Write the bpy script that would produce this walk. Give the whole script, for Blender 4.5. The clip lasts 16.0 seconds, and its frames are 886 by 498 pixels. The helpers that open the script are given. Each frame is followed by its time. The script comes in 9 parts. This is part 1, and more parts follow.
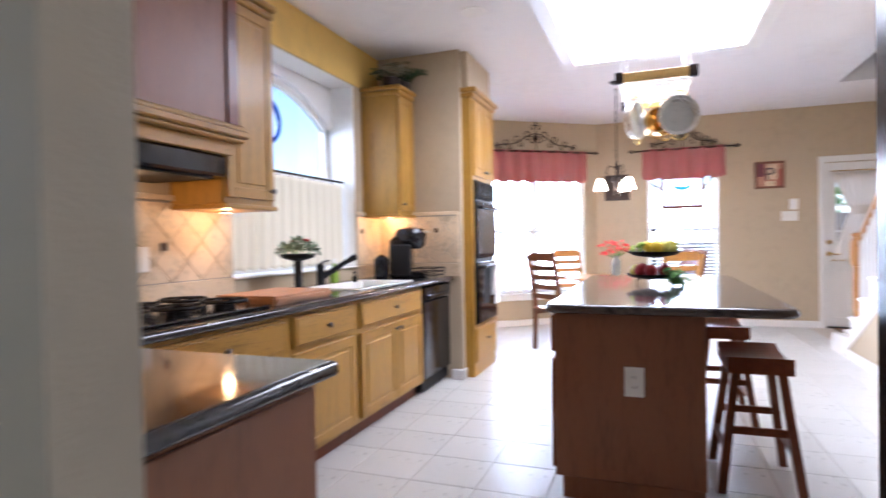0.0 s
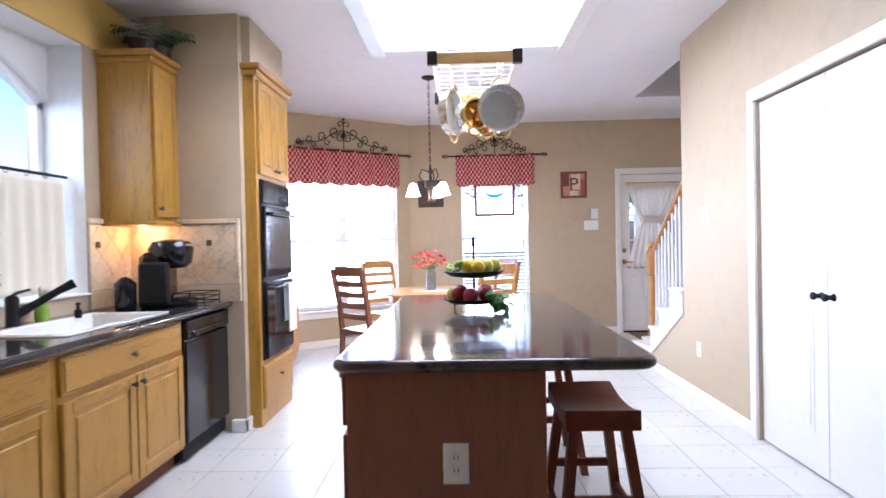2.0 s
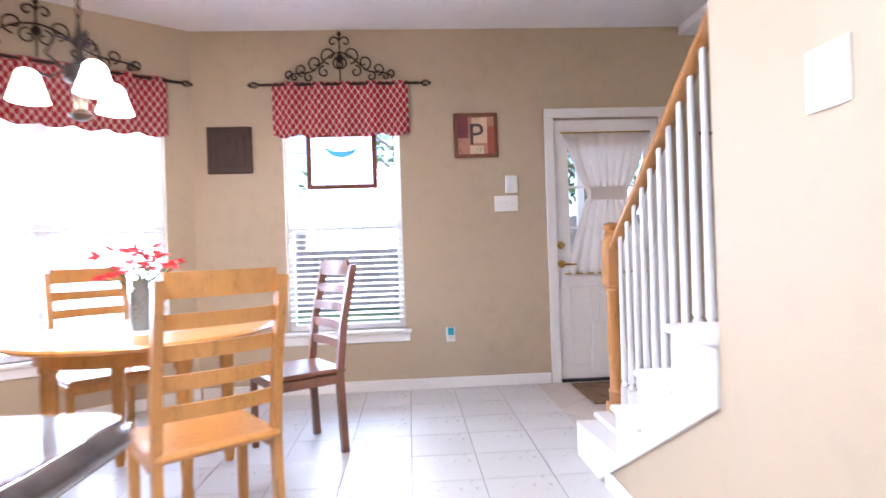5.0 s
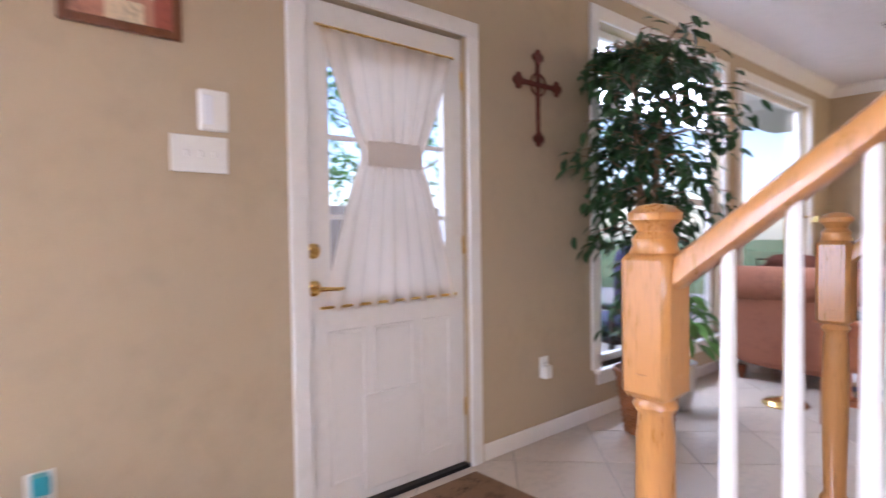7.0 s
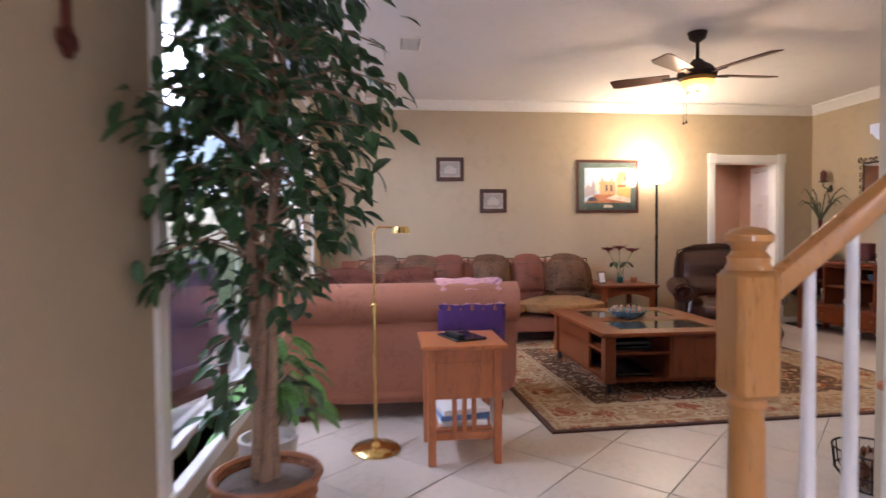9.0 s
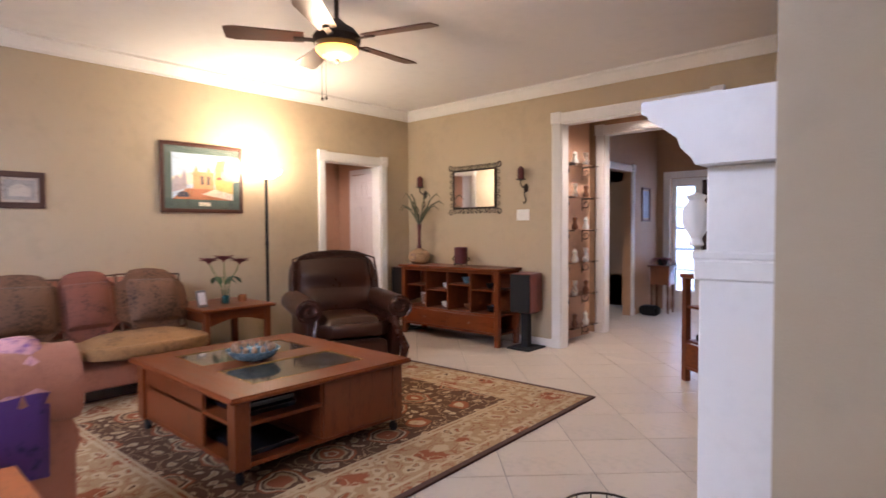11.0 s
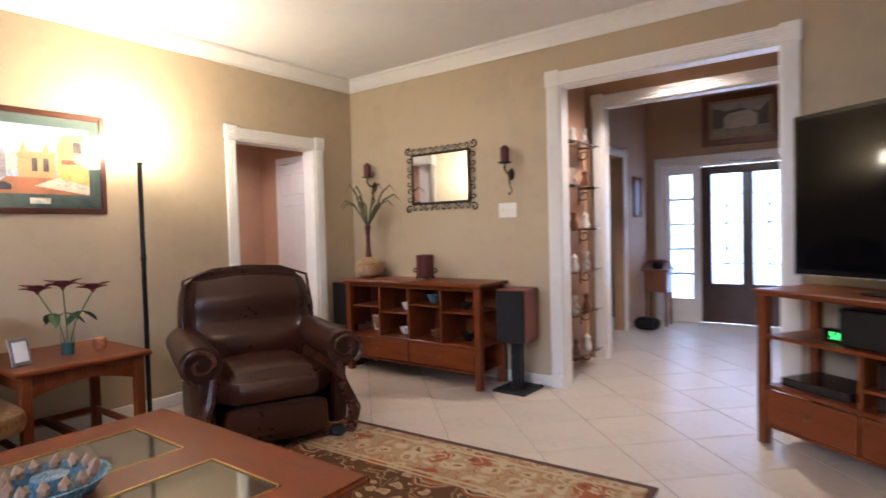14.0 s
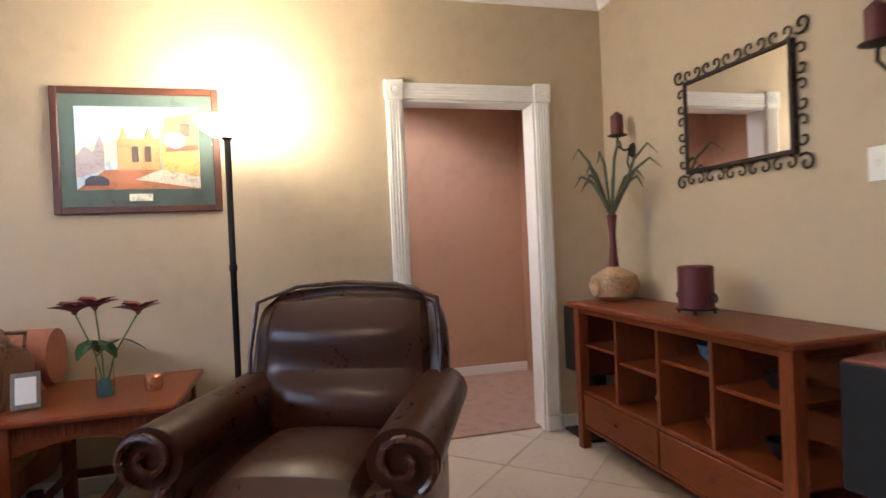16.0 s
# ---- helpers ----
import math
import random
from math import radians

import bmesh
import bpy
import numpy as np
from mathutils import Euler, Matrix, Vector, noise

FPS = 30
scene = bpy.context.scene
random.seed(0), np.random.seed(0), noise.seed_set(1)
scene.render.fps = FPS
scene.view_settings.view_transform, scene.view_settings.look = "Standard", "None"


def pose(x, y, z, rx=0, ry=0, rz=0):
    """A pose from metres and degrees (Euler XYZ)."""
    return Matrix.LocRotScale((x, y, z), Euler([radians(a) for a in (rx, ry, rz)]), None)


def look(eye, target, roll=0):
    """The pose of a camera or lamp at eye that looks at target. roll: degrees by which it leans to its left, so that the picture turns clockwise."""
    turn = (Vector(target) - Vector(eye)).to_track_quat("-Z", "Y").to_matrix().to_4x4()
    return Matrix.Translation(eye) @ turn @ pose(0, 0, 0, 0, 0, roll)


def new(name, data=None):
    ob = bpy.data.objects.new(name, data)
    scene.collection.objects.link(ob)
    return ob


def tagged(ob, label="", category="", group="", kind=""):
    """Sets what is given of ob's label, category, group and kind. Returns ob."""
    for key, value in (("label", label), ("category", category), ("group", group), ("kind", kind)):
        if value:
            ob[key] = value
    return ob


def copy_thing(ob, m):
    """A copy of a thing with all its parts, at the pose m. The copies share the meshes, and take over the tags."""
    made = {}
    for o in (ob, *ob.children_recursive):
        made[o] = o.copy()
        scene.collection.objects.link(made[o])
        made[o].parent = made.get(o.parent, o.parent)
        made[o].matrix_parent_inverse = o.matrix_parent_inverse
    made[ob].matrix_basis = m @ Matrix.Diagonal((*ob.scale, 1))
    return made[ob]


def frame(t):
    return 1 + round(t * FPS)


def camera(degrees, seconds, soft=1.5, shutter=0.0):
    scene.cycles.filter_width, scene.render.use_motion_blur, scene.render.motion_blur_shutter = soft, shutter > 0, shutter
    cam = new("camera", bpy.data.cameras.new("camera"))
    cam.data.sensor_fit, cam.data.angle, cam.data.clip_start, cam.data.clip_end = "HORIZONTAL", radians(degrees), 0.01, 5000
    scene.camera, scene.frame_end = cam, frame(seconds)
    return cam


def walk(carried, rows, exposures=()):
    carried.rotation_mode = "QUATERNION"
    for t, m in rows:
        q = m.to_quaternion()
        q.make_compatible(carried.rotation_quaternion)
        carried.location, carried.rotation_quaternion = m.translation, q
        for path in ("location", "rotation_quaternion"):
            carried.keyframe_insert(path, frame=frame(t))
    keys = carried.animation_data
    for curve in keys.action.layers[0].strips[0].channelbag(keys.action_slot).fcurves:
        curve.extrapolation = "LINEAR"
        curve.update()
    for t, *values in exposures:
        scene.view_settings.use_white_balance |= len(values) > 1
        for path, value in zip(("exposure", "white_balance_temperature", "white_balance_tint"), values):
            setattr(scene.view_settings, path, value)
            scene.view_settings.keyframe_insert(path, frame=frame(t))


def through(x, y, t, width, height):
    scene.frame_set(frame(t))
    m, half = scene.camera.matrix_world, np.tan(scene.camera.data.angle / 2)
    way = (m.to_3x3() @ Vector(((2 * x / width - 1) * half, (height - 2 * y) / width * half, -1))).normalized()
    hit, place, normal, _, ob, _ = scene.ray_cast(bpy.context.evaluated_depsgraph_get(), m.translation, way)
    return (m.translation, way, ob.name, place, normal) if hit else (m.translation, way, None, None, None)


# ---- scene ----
cam = camera(76.3, 16.0, shutter=0.5)
PATH = [
    (0, (0.422, 0.063, 1.181), (-0.27, 1.939, 1.155), -1.0),
    (0.5, (0.373, 0.282, 1.199), (0.045, 2.255, 1.168), -1.1),
    (1, (0.34, 0.411, 1.249), (0.196, 2.405, 1.219), -1.1),
    (1.5, (0.332, 0.562, 1.277), (0.259, 2.56, 1.252), -1.2),
    (2, (0.378, 0.882, 1.253), (0.312, 2.881, 1.228), -1.2),
    (2.5, (0.502, 1.293, 1.259), (0.448, 3.292, 1.23), -1.2),
    (3, (0.703, 1.757, 1.247), (0.677, 3.756, 1.214), -1.3),
    (3.5, (0.945, 2.29, 1.17), (0.977, 4.289, 1.14), -1.4),
    (4, (1.162, 2.819, 1.094), (1.218, 4.819, 1.09), -1.5),
    (4.2, (1.242, 3.028, 1.087), (1.29, 5.028, 1.088), -1.6),
    (6.3, (1.392, 5.703, 1.087), (2.099, 7.573, 1.076), -1.5),
    (6.5, (1.422, 5.917, 1.108), (2.286, 7.721, 1.086), -1.1),
    (7, (1.46, 6.438, 1.156), (2.771, 7.947, 1.098), -0.8),
    (7.5, (1.546, 6.947, 1.166), (3.271, 7.956, 1.089), -0.5),
    (8, (1.704, 7.274, 1.152), (3.633, 7.799, 1.091), -0.6),
    (8.5, (1.961, 7.552, 1.193), (3.959, 7.621, 1.129), -0.6),
    (9, (2.446, 7.677, 1.195), (4.435, 7.474, 1.135), -0.4),
    (9.5, (2.912, 7.668, 1.185), (4.851, 7.181, 1.132), -0.6),
    (10, (3.182, 7.636, 1.22), (4.942, 6.687, 1.162), -0.3),
    (10.2, (3.282, 7.582, 1.228), (4.964, 6.501, 1.166), -0.3),
    (12.3, (4.689, 7.231, 1.3), (5.657, 5.481, 1.233), -0.3),
    (12.5, (4.75, 7.226, 1.325), (5.701, 5.468, 1.256), -0.3),
    (13, (4.829, 7.137, 1.313), (5.758, 5.366, 1.248), -0.5),
    (13.5, (4.876, 6.751, 1.266), (5.842, 5.001, 1.2), -0.8),
    (14, (5.016, 6.282, 1.244), (6.213, 4.681, 1.18), -1.5),
    (14.5, (5.152, 5.711, 1.245), (6.594, 4.327, 1.182), -1.8),
    (15, (5.339, 5.127, 1.203), (7.0, 4.015, 1.154), -2.1),
    (15.5, (5.603, 4.625, 1.168), (7.437, 3.829, 1.139), -2.3),
    (16, (5.909, 4.215, 1.189), (7.843, 3.703, 1.171), -2.5),
]
EXPOSURES = [(0, 1.28, 5400, 17), (0.5, 1.31, 5300, 16), (2.5, 1.2, 5200, 16), (4, 1.25, 5300, 17), (6.5, 1.3, 5500, 22), (7.5, 1.15, 5700, 22), (9, 0.92, 5800, 26), (12.5, 1.11, 5600, 22), (16, 1.12, 5300, 16)]
walk(cam, [(t, look(eye, target, roll)) for t, eye, target, roll in PATH], EXPOSURES)

# ---- world and light ----
world = bpy.data.worlds.new("world")
scene.world = world
world.use_nodes = True
wn = world.node_tree
sky = wn.nodes.new("ShaderNodeTexSky")
sky.sky_type, sky.sun_disc = "NISHITA", False
sky.sun_elevation, sky.sun_rotation = radians(50), radians(200)
wn.links.new(sky.outputs[0], wn.nodes["Background"].inputs[0])
wn.nodes["Background"].inputs[1].default_value = 0.15


def lamp(name, kind, m, power, colour, **more):
    data = bpy.data.lights.new(name, kind)
    data.energy, data.color = power, colour
    for key, value in more.items():
        if key == "size":
            data.size = value
        elif key == "size_y":
            data.shape, data.size_y = "RECTANGLE", value
        elif key == "radius":
            data.shadow_soft_size = value
        elif key == "spot":
            data.spot_size, data.spot_blend = value, 0.6
        elif key == "angle":
            data.angle = value
    ob = new(name, data)
    ob.matrix_world = m
    return ob


lamp("sun", "SUN", look((0, 0, 10), (1.2, -2.2, 6)), 2.0, (1, 0.95, 0.88), angle=0.009)

DAY = (0.82, 0.9, 1.0)
lamp("daylight_bay", "AREA", pose(-0.3, 8.44, 1.3, 0, 0, 36.2) @ pose(-0.95, 0.4, 0, -90, 0, 0), 75, DAY, size=1.7, size_y=2.0)
lamp("daylight_living", "AREA", look((5.4, 9.3, 2.7), (5.6, 6.2, 0.4)), 62, DAY, size=1.8, size_y=0.9)
lamp("daylight_living", "AREA", look((7.5, 9.3, 2.7), (7.3, 6.2, 0.4)), 54, DAY, size=1.8, size_y=0.9)
lamp("daylight_nook", "AREA", look((0.83, 9.4, 1.5), (0.8, 6.5, 2.1)), 50, DAY, size=0.9, size_y=0.8)
lamp("daylight_sink", "AREA", look((-2.9, 3.4, 2.5), (-0.5, 3.4, 0.7)), 17, DAY, size=1.2, size_y=1.0)
lamp("daylight_front_door", "AREA", look((6.3, -2.2, 1.3), (6.3, 0, 1.0)), 108, DAY, size=1.6, size_y=1.9)
lamp("daylight_dining", "AREA", look((8.2, -2.0, 1.4), (8.1, 0, 1.0)), 60, DAY, size=0.9, size_y=1.5)

# ---- materials ----
def mat(name, colour, rough=0.5, metal=0.0, grain=0.0, scale=8.0, bump=0.0, bump_scale=60.0, second=None, wave=None,
        coat=0.0, spec=0.5, emit=None, emit_strength=0.0, island=0.0, stretch=(1, 1, 1), random_object=0.0):
    """A surface: base colour with two scales of variation, and fine relief."""
    m = bpy.data.materials.new(name)
    m.use_nodes = True
    nt = m.node_tree
    b = nt.nodes["Principled BSDF"]
    b.inputs["Roughness"].default_value = rough
    b.inputs["Metallic"].default_value = metal
    b.inputs["Coat Weight"].default_value = coat
    b.inputs["Coat Roughness"].default_value = 0.08
    b.inputs["Specular IOR Level"].default_value = spec
    c = (*colour, 1)
    b.inputs["Base Color"].default_value = c
    if emit:
        b.inputs["Emission Color"].default_value = (*emit, 1)
        b.inputs["Emission Strength"].default_value = emit_strength
    if grain or bump or island or random_object:
        co = nt.nodes.new("ShaderNodeTexCoord")
        mp = nt.nodes.new("ShaderNodeMapping")
        mp.inputs["Scale"].default_value = stretch
        nt.links.new(co.outputs["Object"], mp.inputs[0])
    last = None
    if grain:
        n1 = nt.nodes.new("ShaderNodeTexNoise")
        n1.inputs["Scale"].default_value, n1.inputs["Detail"].default_value = scale, 6
        nt.links.new(mp.outputs[0], n1.inputs[0])
        n2 = nt.nodes.new("ShaderNodeTexNoise")
        n2.inputs["Scale"].default_value, n2.inputs["Detail"].default_value = scale * 7.3, 4
        nt.links.new(mp.outputs[0], n2.inputs[0])
        add = nt.nodes.new("ShaderNodeMath")
        add.operation = "ADD"
        nt.links.new(n1.outputs[0], add.inputs[0])
        nt.links.new(n2.outputs[0], add.inputs[1])
        ramp = nt.nodes.new("ShaderNodeValToRGB")
        dark = second or [v * (1 - grain) for v in colour]
        light = [min(1, v * (1 + grain * 0.6)) for v in colour]
        ramp.color_ramp.elements[0].position, ramp.color_ramp.elements[0].color = 0.72 if second else 0.7, (*dark, 1)
        ramp.color_ramp.elements[1].position, ramp.color_ramp.elements[1].color = 1.25 if not second else 1.15, (*light, 1)
        half = nt.nodes.new("ShaderNodeMath")
        half.operation = "MULTIPLY"
        half.inputs[1].default_value = 1.0
        nt.links.new(add.outputs[0], half.inputs[0])
        nt.links.new(half.outputs[0], ramp.inputs[0])
        last = ramp.outputs[0]
        rr = nt.nodes.new("ShaderNodeMapRange")
        rr.inputs[1].default_value, rr.inputs[2].default_value = 0.6, 1.4
        rr.inputs[3].default_value, rr.inputs[4].default_value = max(0.02, rough - 0.06), min(1, rough + 0.08)
        nt.links.new(add.outputs[0], rr.inputs[0])
        nt.links.new(rr.outputs[0], b.inputs["Roughness"])
    if island or random_object:
        g = nt.nodes.new("ShaderNodeNewGeometry") if island else nt.nodes.new("ShaderNodeObjectInfo")
        hsv = nt.nodes.new("ShaderNodeHueSaturation")
        mr = nt.nodes.new("ShaderNodeMapRange")
        amount = island or random_object
        mr.inputs[3].default_value, mr.inputs[4].default_value = 1 - amount, 1 + amount
        nt.links.new(g.outputs["Random Per Island" if island else "Random"], mr.inputs[0])
        nt.links.new(mr.outputs[0], hsv.inputs["Value"])
        hsv.inputs["Color"].default_value = c
        if last:
            nt.links.new(last, hsv.inputs["Color"])
        last = hsv.outputs[0]
    if last:
        nt.links.new(last, b.inputs["Base Color"])
    if bump:
        nb = nt.nodes.new("ShaderNodeTexNoise")
        nb.inputs["Scale"].default_value, nb.inputs["Detail"].default_value = bump_scale, 5
        nt.links.new(mp.outputs[0], nb.inputs[0])
        bp = nt.nodes.new("ShaderNodeBump")
        bp.inputs["Strength"].default_value, bp.inputs["Distance"].default_value = bump, 0.01
        nt.links.new(nb.outputs[0], bp.inputs["Height"])
        nt.links.new(bp.outputs[0], b.inputs["Normal"])
    return m


def glass_mat(name, colour=(1, 1, 1), rough=0.0):
    m = bpy.data.materials.new(name)
    m.use_nodes = True
    b = m.node_tree.nodes["Principled BSDF"]
    b.inputs["Base Color"].default_value = (*colour, 1)
    b.inputs["Roughness"].default_value = rough
    b.inputs["Transmission Weight"].default_value = 1.0
    b.inputs["IOR"].default_value = 1.45
    return m


def cloth_mat(name, colour, through=0.5):
    """Thin cloth that lets some daylight through."""
    m = bpy.data.materials.new(name)
    m.use_nodes = True
    nt = m.node_tree
    b = nt.nodes["Principled BSDF"]
    b.inputs["Base Color"].default_value, b.inputs["Roughness"].default_value = (*colour, 1), 0.9
    tr = nt.nodes.new("ShaderNodeBsdfTranslucent")
    tr.inputs[0].default_value = (*colour, 1)
    mix = nt.nodes.new("ShaderNodeMixShader")
    mix.inputs[0].default_value = through
    nt.links.new(b.outputs[0], mix.inputs[1])
    nt.links.new(tr.outputs[0], mix.inputs[2])
    nt.links.new(mix.outputs[0], nt.nodes["Material Output"].inputs[0])
    return m


def glow_mat(name, colour, strength):
    m = bpy.data.materials.new(name)
    m.use_nodes = True
    b = m.node_tree.nodes["Principled BSDF"]
    b.inputs["Base Color"].default_value = (*colour, 1)
    b.inputs["Emission Color"].default_value = (*colour, 1)
    b.inputs["Emission Strength"].default_value = strength
    return m


PAINT = mat("tan_wall_paint", (0.485, 0.39, 0.262), 0.65, grain=0.06, scale=1.3, bump=0.12, bump_scale=140)
PAINT_HALL = mat("terracotta_wall_paint", (0.52, 0.315, 0.2), 0.65, grain=0.06, scale=1.3, bump=0.12, bump_scale=140)
# tan wall paint with a warm glow mixed into the base colour
LIT_PAINT = mat("tan_paint_in_warm_light", (0.75, 0.50, 0.13), 0.65, grain=0.06, scale=1.3, bump=0.1, bump_scale=140)
CEIL = mat("white_ceiling_paint", (0.80, 0.78, 0.78), 0.8, grain=0.03, scale=1.1, bump=0.25, bump_scale=90)
WHITE = mat("white_gloss_paint", (0.82, 0.80, 0.77), 0.35, grain=0.03, scale=3, bump=0.03, bump_scale=40)
OAK = mat("honey_oak", (0.36, 0.19, 0.024), 0.4, grain=0.28, scale=5, bump=0.06, bump_scale=50, stretch=(6, 6, 0.7), coat=0.1)
OAK_X = mat("honey_oak_across", (0.36, 0.186, 0.026), 0.4, grain=0.28, scale=5, bump=0.06, bump_scale=50, stretch=(6, 0.7, 6), coat=0.1)
RAIL = mat("varnished_oak_rail", (0.46, 0.21, 0.055), 0.3, grain=0.16, scale=4, bump=0.05, bump_scale=50, stretch=(6, 6, 0.8), coat=0.4)
CHERRY = mat("cherry_brown_wood", (0.135, 0.031, 0.007), 0.36, grain=0.3, scale=4, bump=0.04, bump_scale=50, stretch=(1, 6, 6), coat=0.03, spec=0.22)
CHERRY_Z = mat("cherry_brown_wood_upright", (0.14, 0.034, 0.009), 0.33, grain=0.35, scale=4, bump=0.06, bump_scale=50, stretch=(6, 6, 0.8), coat=0.12, spec=0.3)
PANEL = mat("brown_island_panel", (0.23, 0.09, 0.04), 0.42, grain=0.18, scale=3, bump=0.04, bump_scale=50, stretch=(6, 6, 0.8))
GRANITE = mat("dark_polished_granite", (0.03, 0.026, 0.026), 0.06, grain=0.8, scale=14, second=(0.004, 0.004, 0.005), stretch=(1, 2.5, 1))
ISLAND_GRANITE = mat("brown_veined_granite", (0.07, 0.055, 0.048), 0.07, grain=0.6, scale=4, second=(0.022, 0.019, 0.018), stretch=(1, 4.5, 1))
BLACK = mat("black_gloss_enamel", (0.008, 0.008, 0.01), 0.12, grain=0.2, scale=3)
BLACK_MATT = mat("matt_black_metal", (0.01, 0.01, 0.011), 0.55, grain=0.2, scale=9, bump=0.05, spec=0.25)
FRIDGE = mat("black_pebbled_enamel", (0.004, 0.004, 0.006), 0.2, grain=0.1, scale=6, bump=0.05, bump_scale=260, spec=0.2)
TILE = mat("pale_ceramic_floor_tile", (0.585, 0.57, 0.535), 0.3, grain=0.03, scale=3, bump=0.015, bump_scale=14, random_object=0.04)
TILE2 = mat("cream_stone_floor_tile", (0.54, 0.465, 0.385), 0.34, grain=0.1, scale=3, bump=0.06, bump_scale=30, random_object=0.05)
GROUT = mat("grey_grout", (0.36, 0.33, 0.29), 0.9, grain=0.2, scale=20)
GLASS = glass_mat("clear_glass")
IRON = mat("dark_wrought_iron", (0.03, 0.02, 0.016), 0.5, metal=0.6, grain=0.3, scale=30, bump=0.2)
BRASS = mat("polished_brass", (0.80, 0.56, 0.20), 0.18, metal=1.0, grain=0.1, scale=20)
STEEL = mat("polished_steel", (0.8, 0.79, 0.76), 0.28, metal=1.0, grain=0.1, scale=25)
LEATHER = mat("dark_brown_leather", (0.034, 0.0098, 0.0048), 0.3, spec=0.38, grain=0.08, scale=4, bump=0.05, bump_scale=60)
SOFA = mat("brown_chenille", (0.32, 0.125, 0.07), 0.9, grain=0.15, scale=6, bump=0.5, bump_scale=160)
SEATGOLD = mat("golden_brown_chenille", (0.24, 0.125, 0.045), 0.9, grain=0.35, scale=6, bump=0.5, bump_scale=160)
CUSHION = mat("striped_brown_cushion_cloth", (0.11, 0.055, 0.03), 0.9, grain=0.7, scale=7, bump=0.5, bump_scale=150)
PORCELAIN = mat("white_porcelain", (0.85, 0.84, 0.8), 0.15, grain=0.03, scale=4)


# ---- mesh helpers ----
def B():
    return bmesh.new()


def bx(bm, lo, hi, bevel=0.0, segments=1):
    """A box from corner to corner, its edges rounded."""
    made = bmesh.ops.create_cube(bm, size=1)["verts"]
    for v in made:
        v.co = [lo[i] if v.co[i] < 0 else hi[i] for i in range(3)]
    if bevel:
        edges = {e for v in made for e in v.link_edges}
        bmesh.ops.bevel(bm, geom=list(edges), offset=bevel, segments=segments, affect="EDGES", clamp_overlap=True)
    return bm


def rod(bm, a, b, r, r2=None, seg=12):
    """A round bar from a to b."""
    a, b = Vector(a), Vector(b)
    m = Matrix.Translation((a + b) / 2) @ (b - a).to_track_quat("Z", "Y").to_matrix().to_4x4()
    bmesh.ops.create_cone(bm, cap_ends=True, segments=seg, radius1=r, radius2=r if r2 is None else r2, depth=(b - a).length, matrix=m)
    return bm


def lathe(bm, profile, seg=20, m=Matrix.Identity(4)):
    """A turned shape: profile rows of radius and height."""
    rings = []
    for r, z in profile:
        rings.append([bm.verts.new(m @ Vector((max(r, 0.0004) * math.cos(2 * math.pi * k / seg), max(r, 0.0004) * math.sin(2 * math.pi * k / seg), z))) for k in range(seg)])
    for a, b in zip(rings, rings[1:]):
        for k in range(seg):
            bm.faces.new((a[k], a[(k + 1) % seg], b[(k + 1) % seg], b[k]))
    bm.faces.new(rings[0][::-1])
    bm.faces.new(rings[-1])
    return bm


def tube(bm, points, r, seg=6):
    """A bent round bar through the points."""
    pts = [Vector(p) for p in points]
    rings = []
    side = None
    for i, p in enumerate(pts):
        d = (pts[min(i + 1, len(pts) - 1)] - pts[max(i - 1, 0)]).normalized()
        if side is None:
            side = d.orthogonal().normalized()
        side = (side - d * side.dot(d)).normalized()
        up = d.cross(side)
        rr = r[i] if isinstance(r, (list, tuple)) else r
        rings.append([bm.verts.new(p + rr * (math.cos(2 * math.pi * k / seg) * side + math.sin(2 * math.pi * k / seg) * up)) for k in range(seg)])
    for a, b in zip(rings, rings[1:]):
        for k in range(seg):
            bm.faces.new((a[k], a[(k + 1) % seg], b[(k + 1) % seg], b[k]))
    bm.faces.new(rings[0][::-1])
    bm.faces.new(rings[-1])
    return bm


def prism(bm, outline, axis, lo, hi):
    """An outline of (u, v) drawn out along an axis: x (u=y, v=z), y (u=x, v=z) or z (u=x, v=y)."""
    def at(u, v, w):
        return {"x": (w, u, v), "y": (u, w, v), "z": (u, v, w)}[axis]
    a = [bm.verts.new(at(u, v, lo)) for u, v in outline]
    b = [bm.verts.new(at(u, v, hi)) for u, v in outline]
    bm.faces.new(a)
    bm.faces.new(b[::-1])
    for k in range(len(a)):
        n = (k + 1) % len(a)
        bm.faces.new((a[n], a[k], b[k], b[n]))
    bmesh.ops.recalc_face_normals(bm, faces=bm.faces[:])
    return bm


def spiral(cx, cy, r0, r1, a0, a1, n=18):
    """Points of a flat curl, from radius r0 to r1 and angle a0 to a1 in degrees."""
    out = []
    for i in range(n + 1):
        f = i / n
        a, r = radians(a0 + (a1 - a0) * f), r0 + (r1 - r0) * f
        out.append((cx + r * math.cos(a), cy + r * math.sin(a)))
    return out


def link(name, bm, material, smooth=False):
    me = bpy.data.meshes.new(name)
    bm.to_mesh(me)
    bm.free()
    me.materials.append(material)
    if smooth:
        me.shade_smooth()
        me.set_sharp_from_angle(angle=radians(40))
    return new(name, me)


def part(name, bm, material, parent, label="", smooth=False):
    ob = link(name, bm, material, smooth)
    ob.parent = parent
    if label:
        tagged(ob, label)
    return ob


def thing(name, label, category, m=None, group="", kind=""):
    ob = new(name)
    ob.empty_display_size = 0.1
    ob.matrix_world = m or Matrix.Identity(4)
    return tagged(ob, label, category, group, kind)


def solid(name, bm, material, label, category, kind="", group="", m=None, smooth=False):
    ob = link(name, bm, material, smooth)
    if m:
        ob.matrix_world = m
    return tagged(ob, label, category, group, kind)


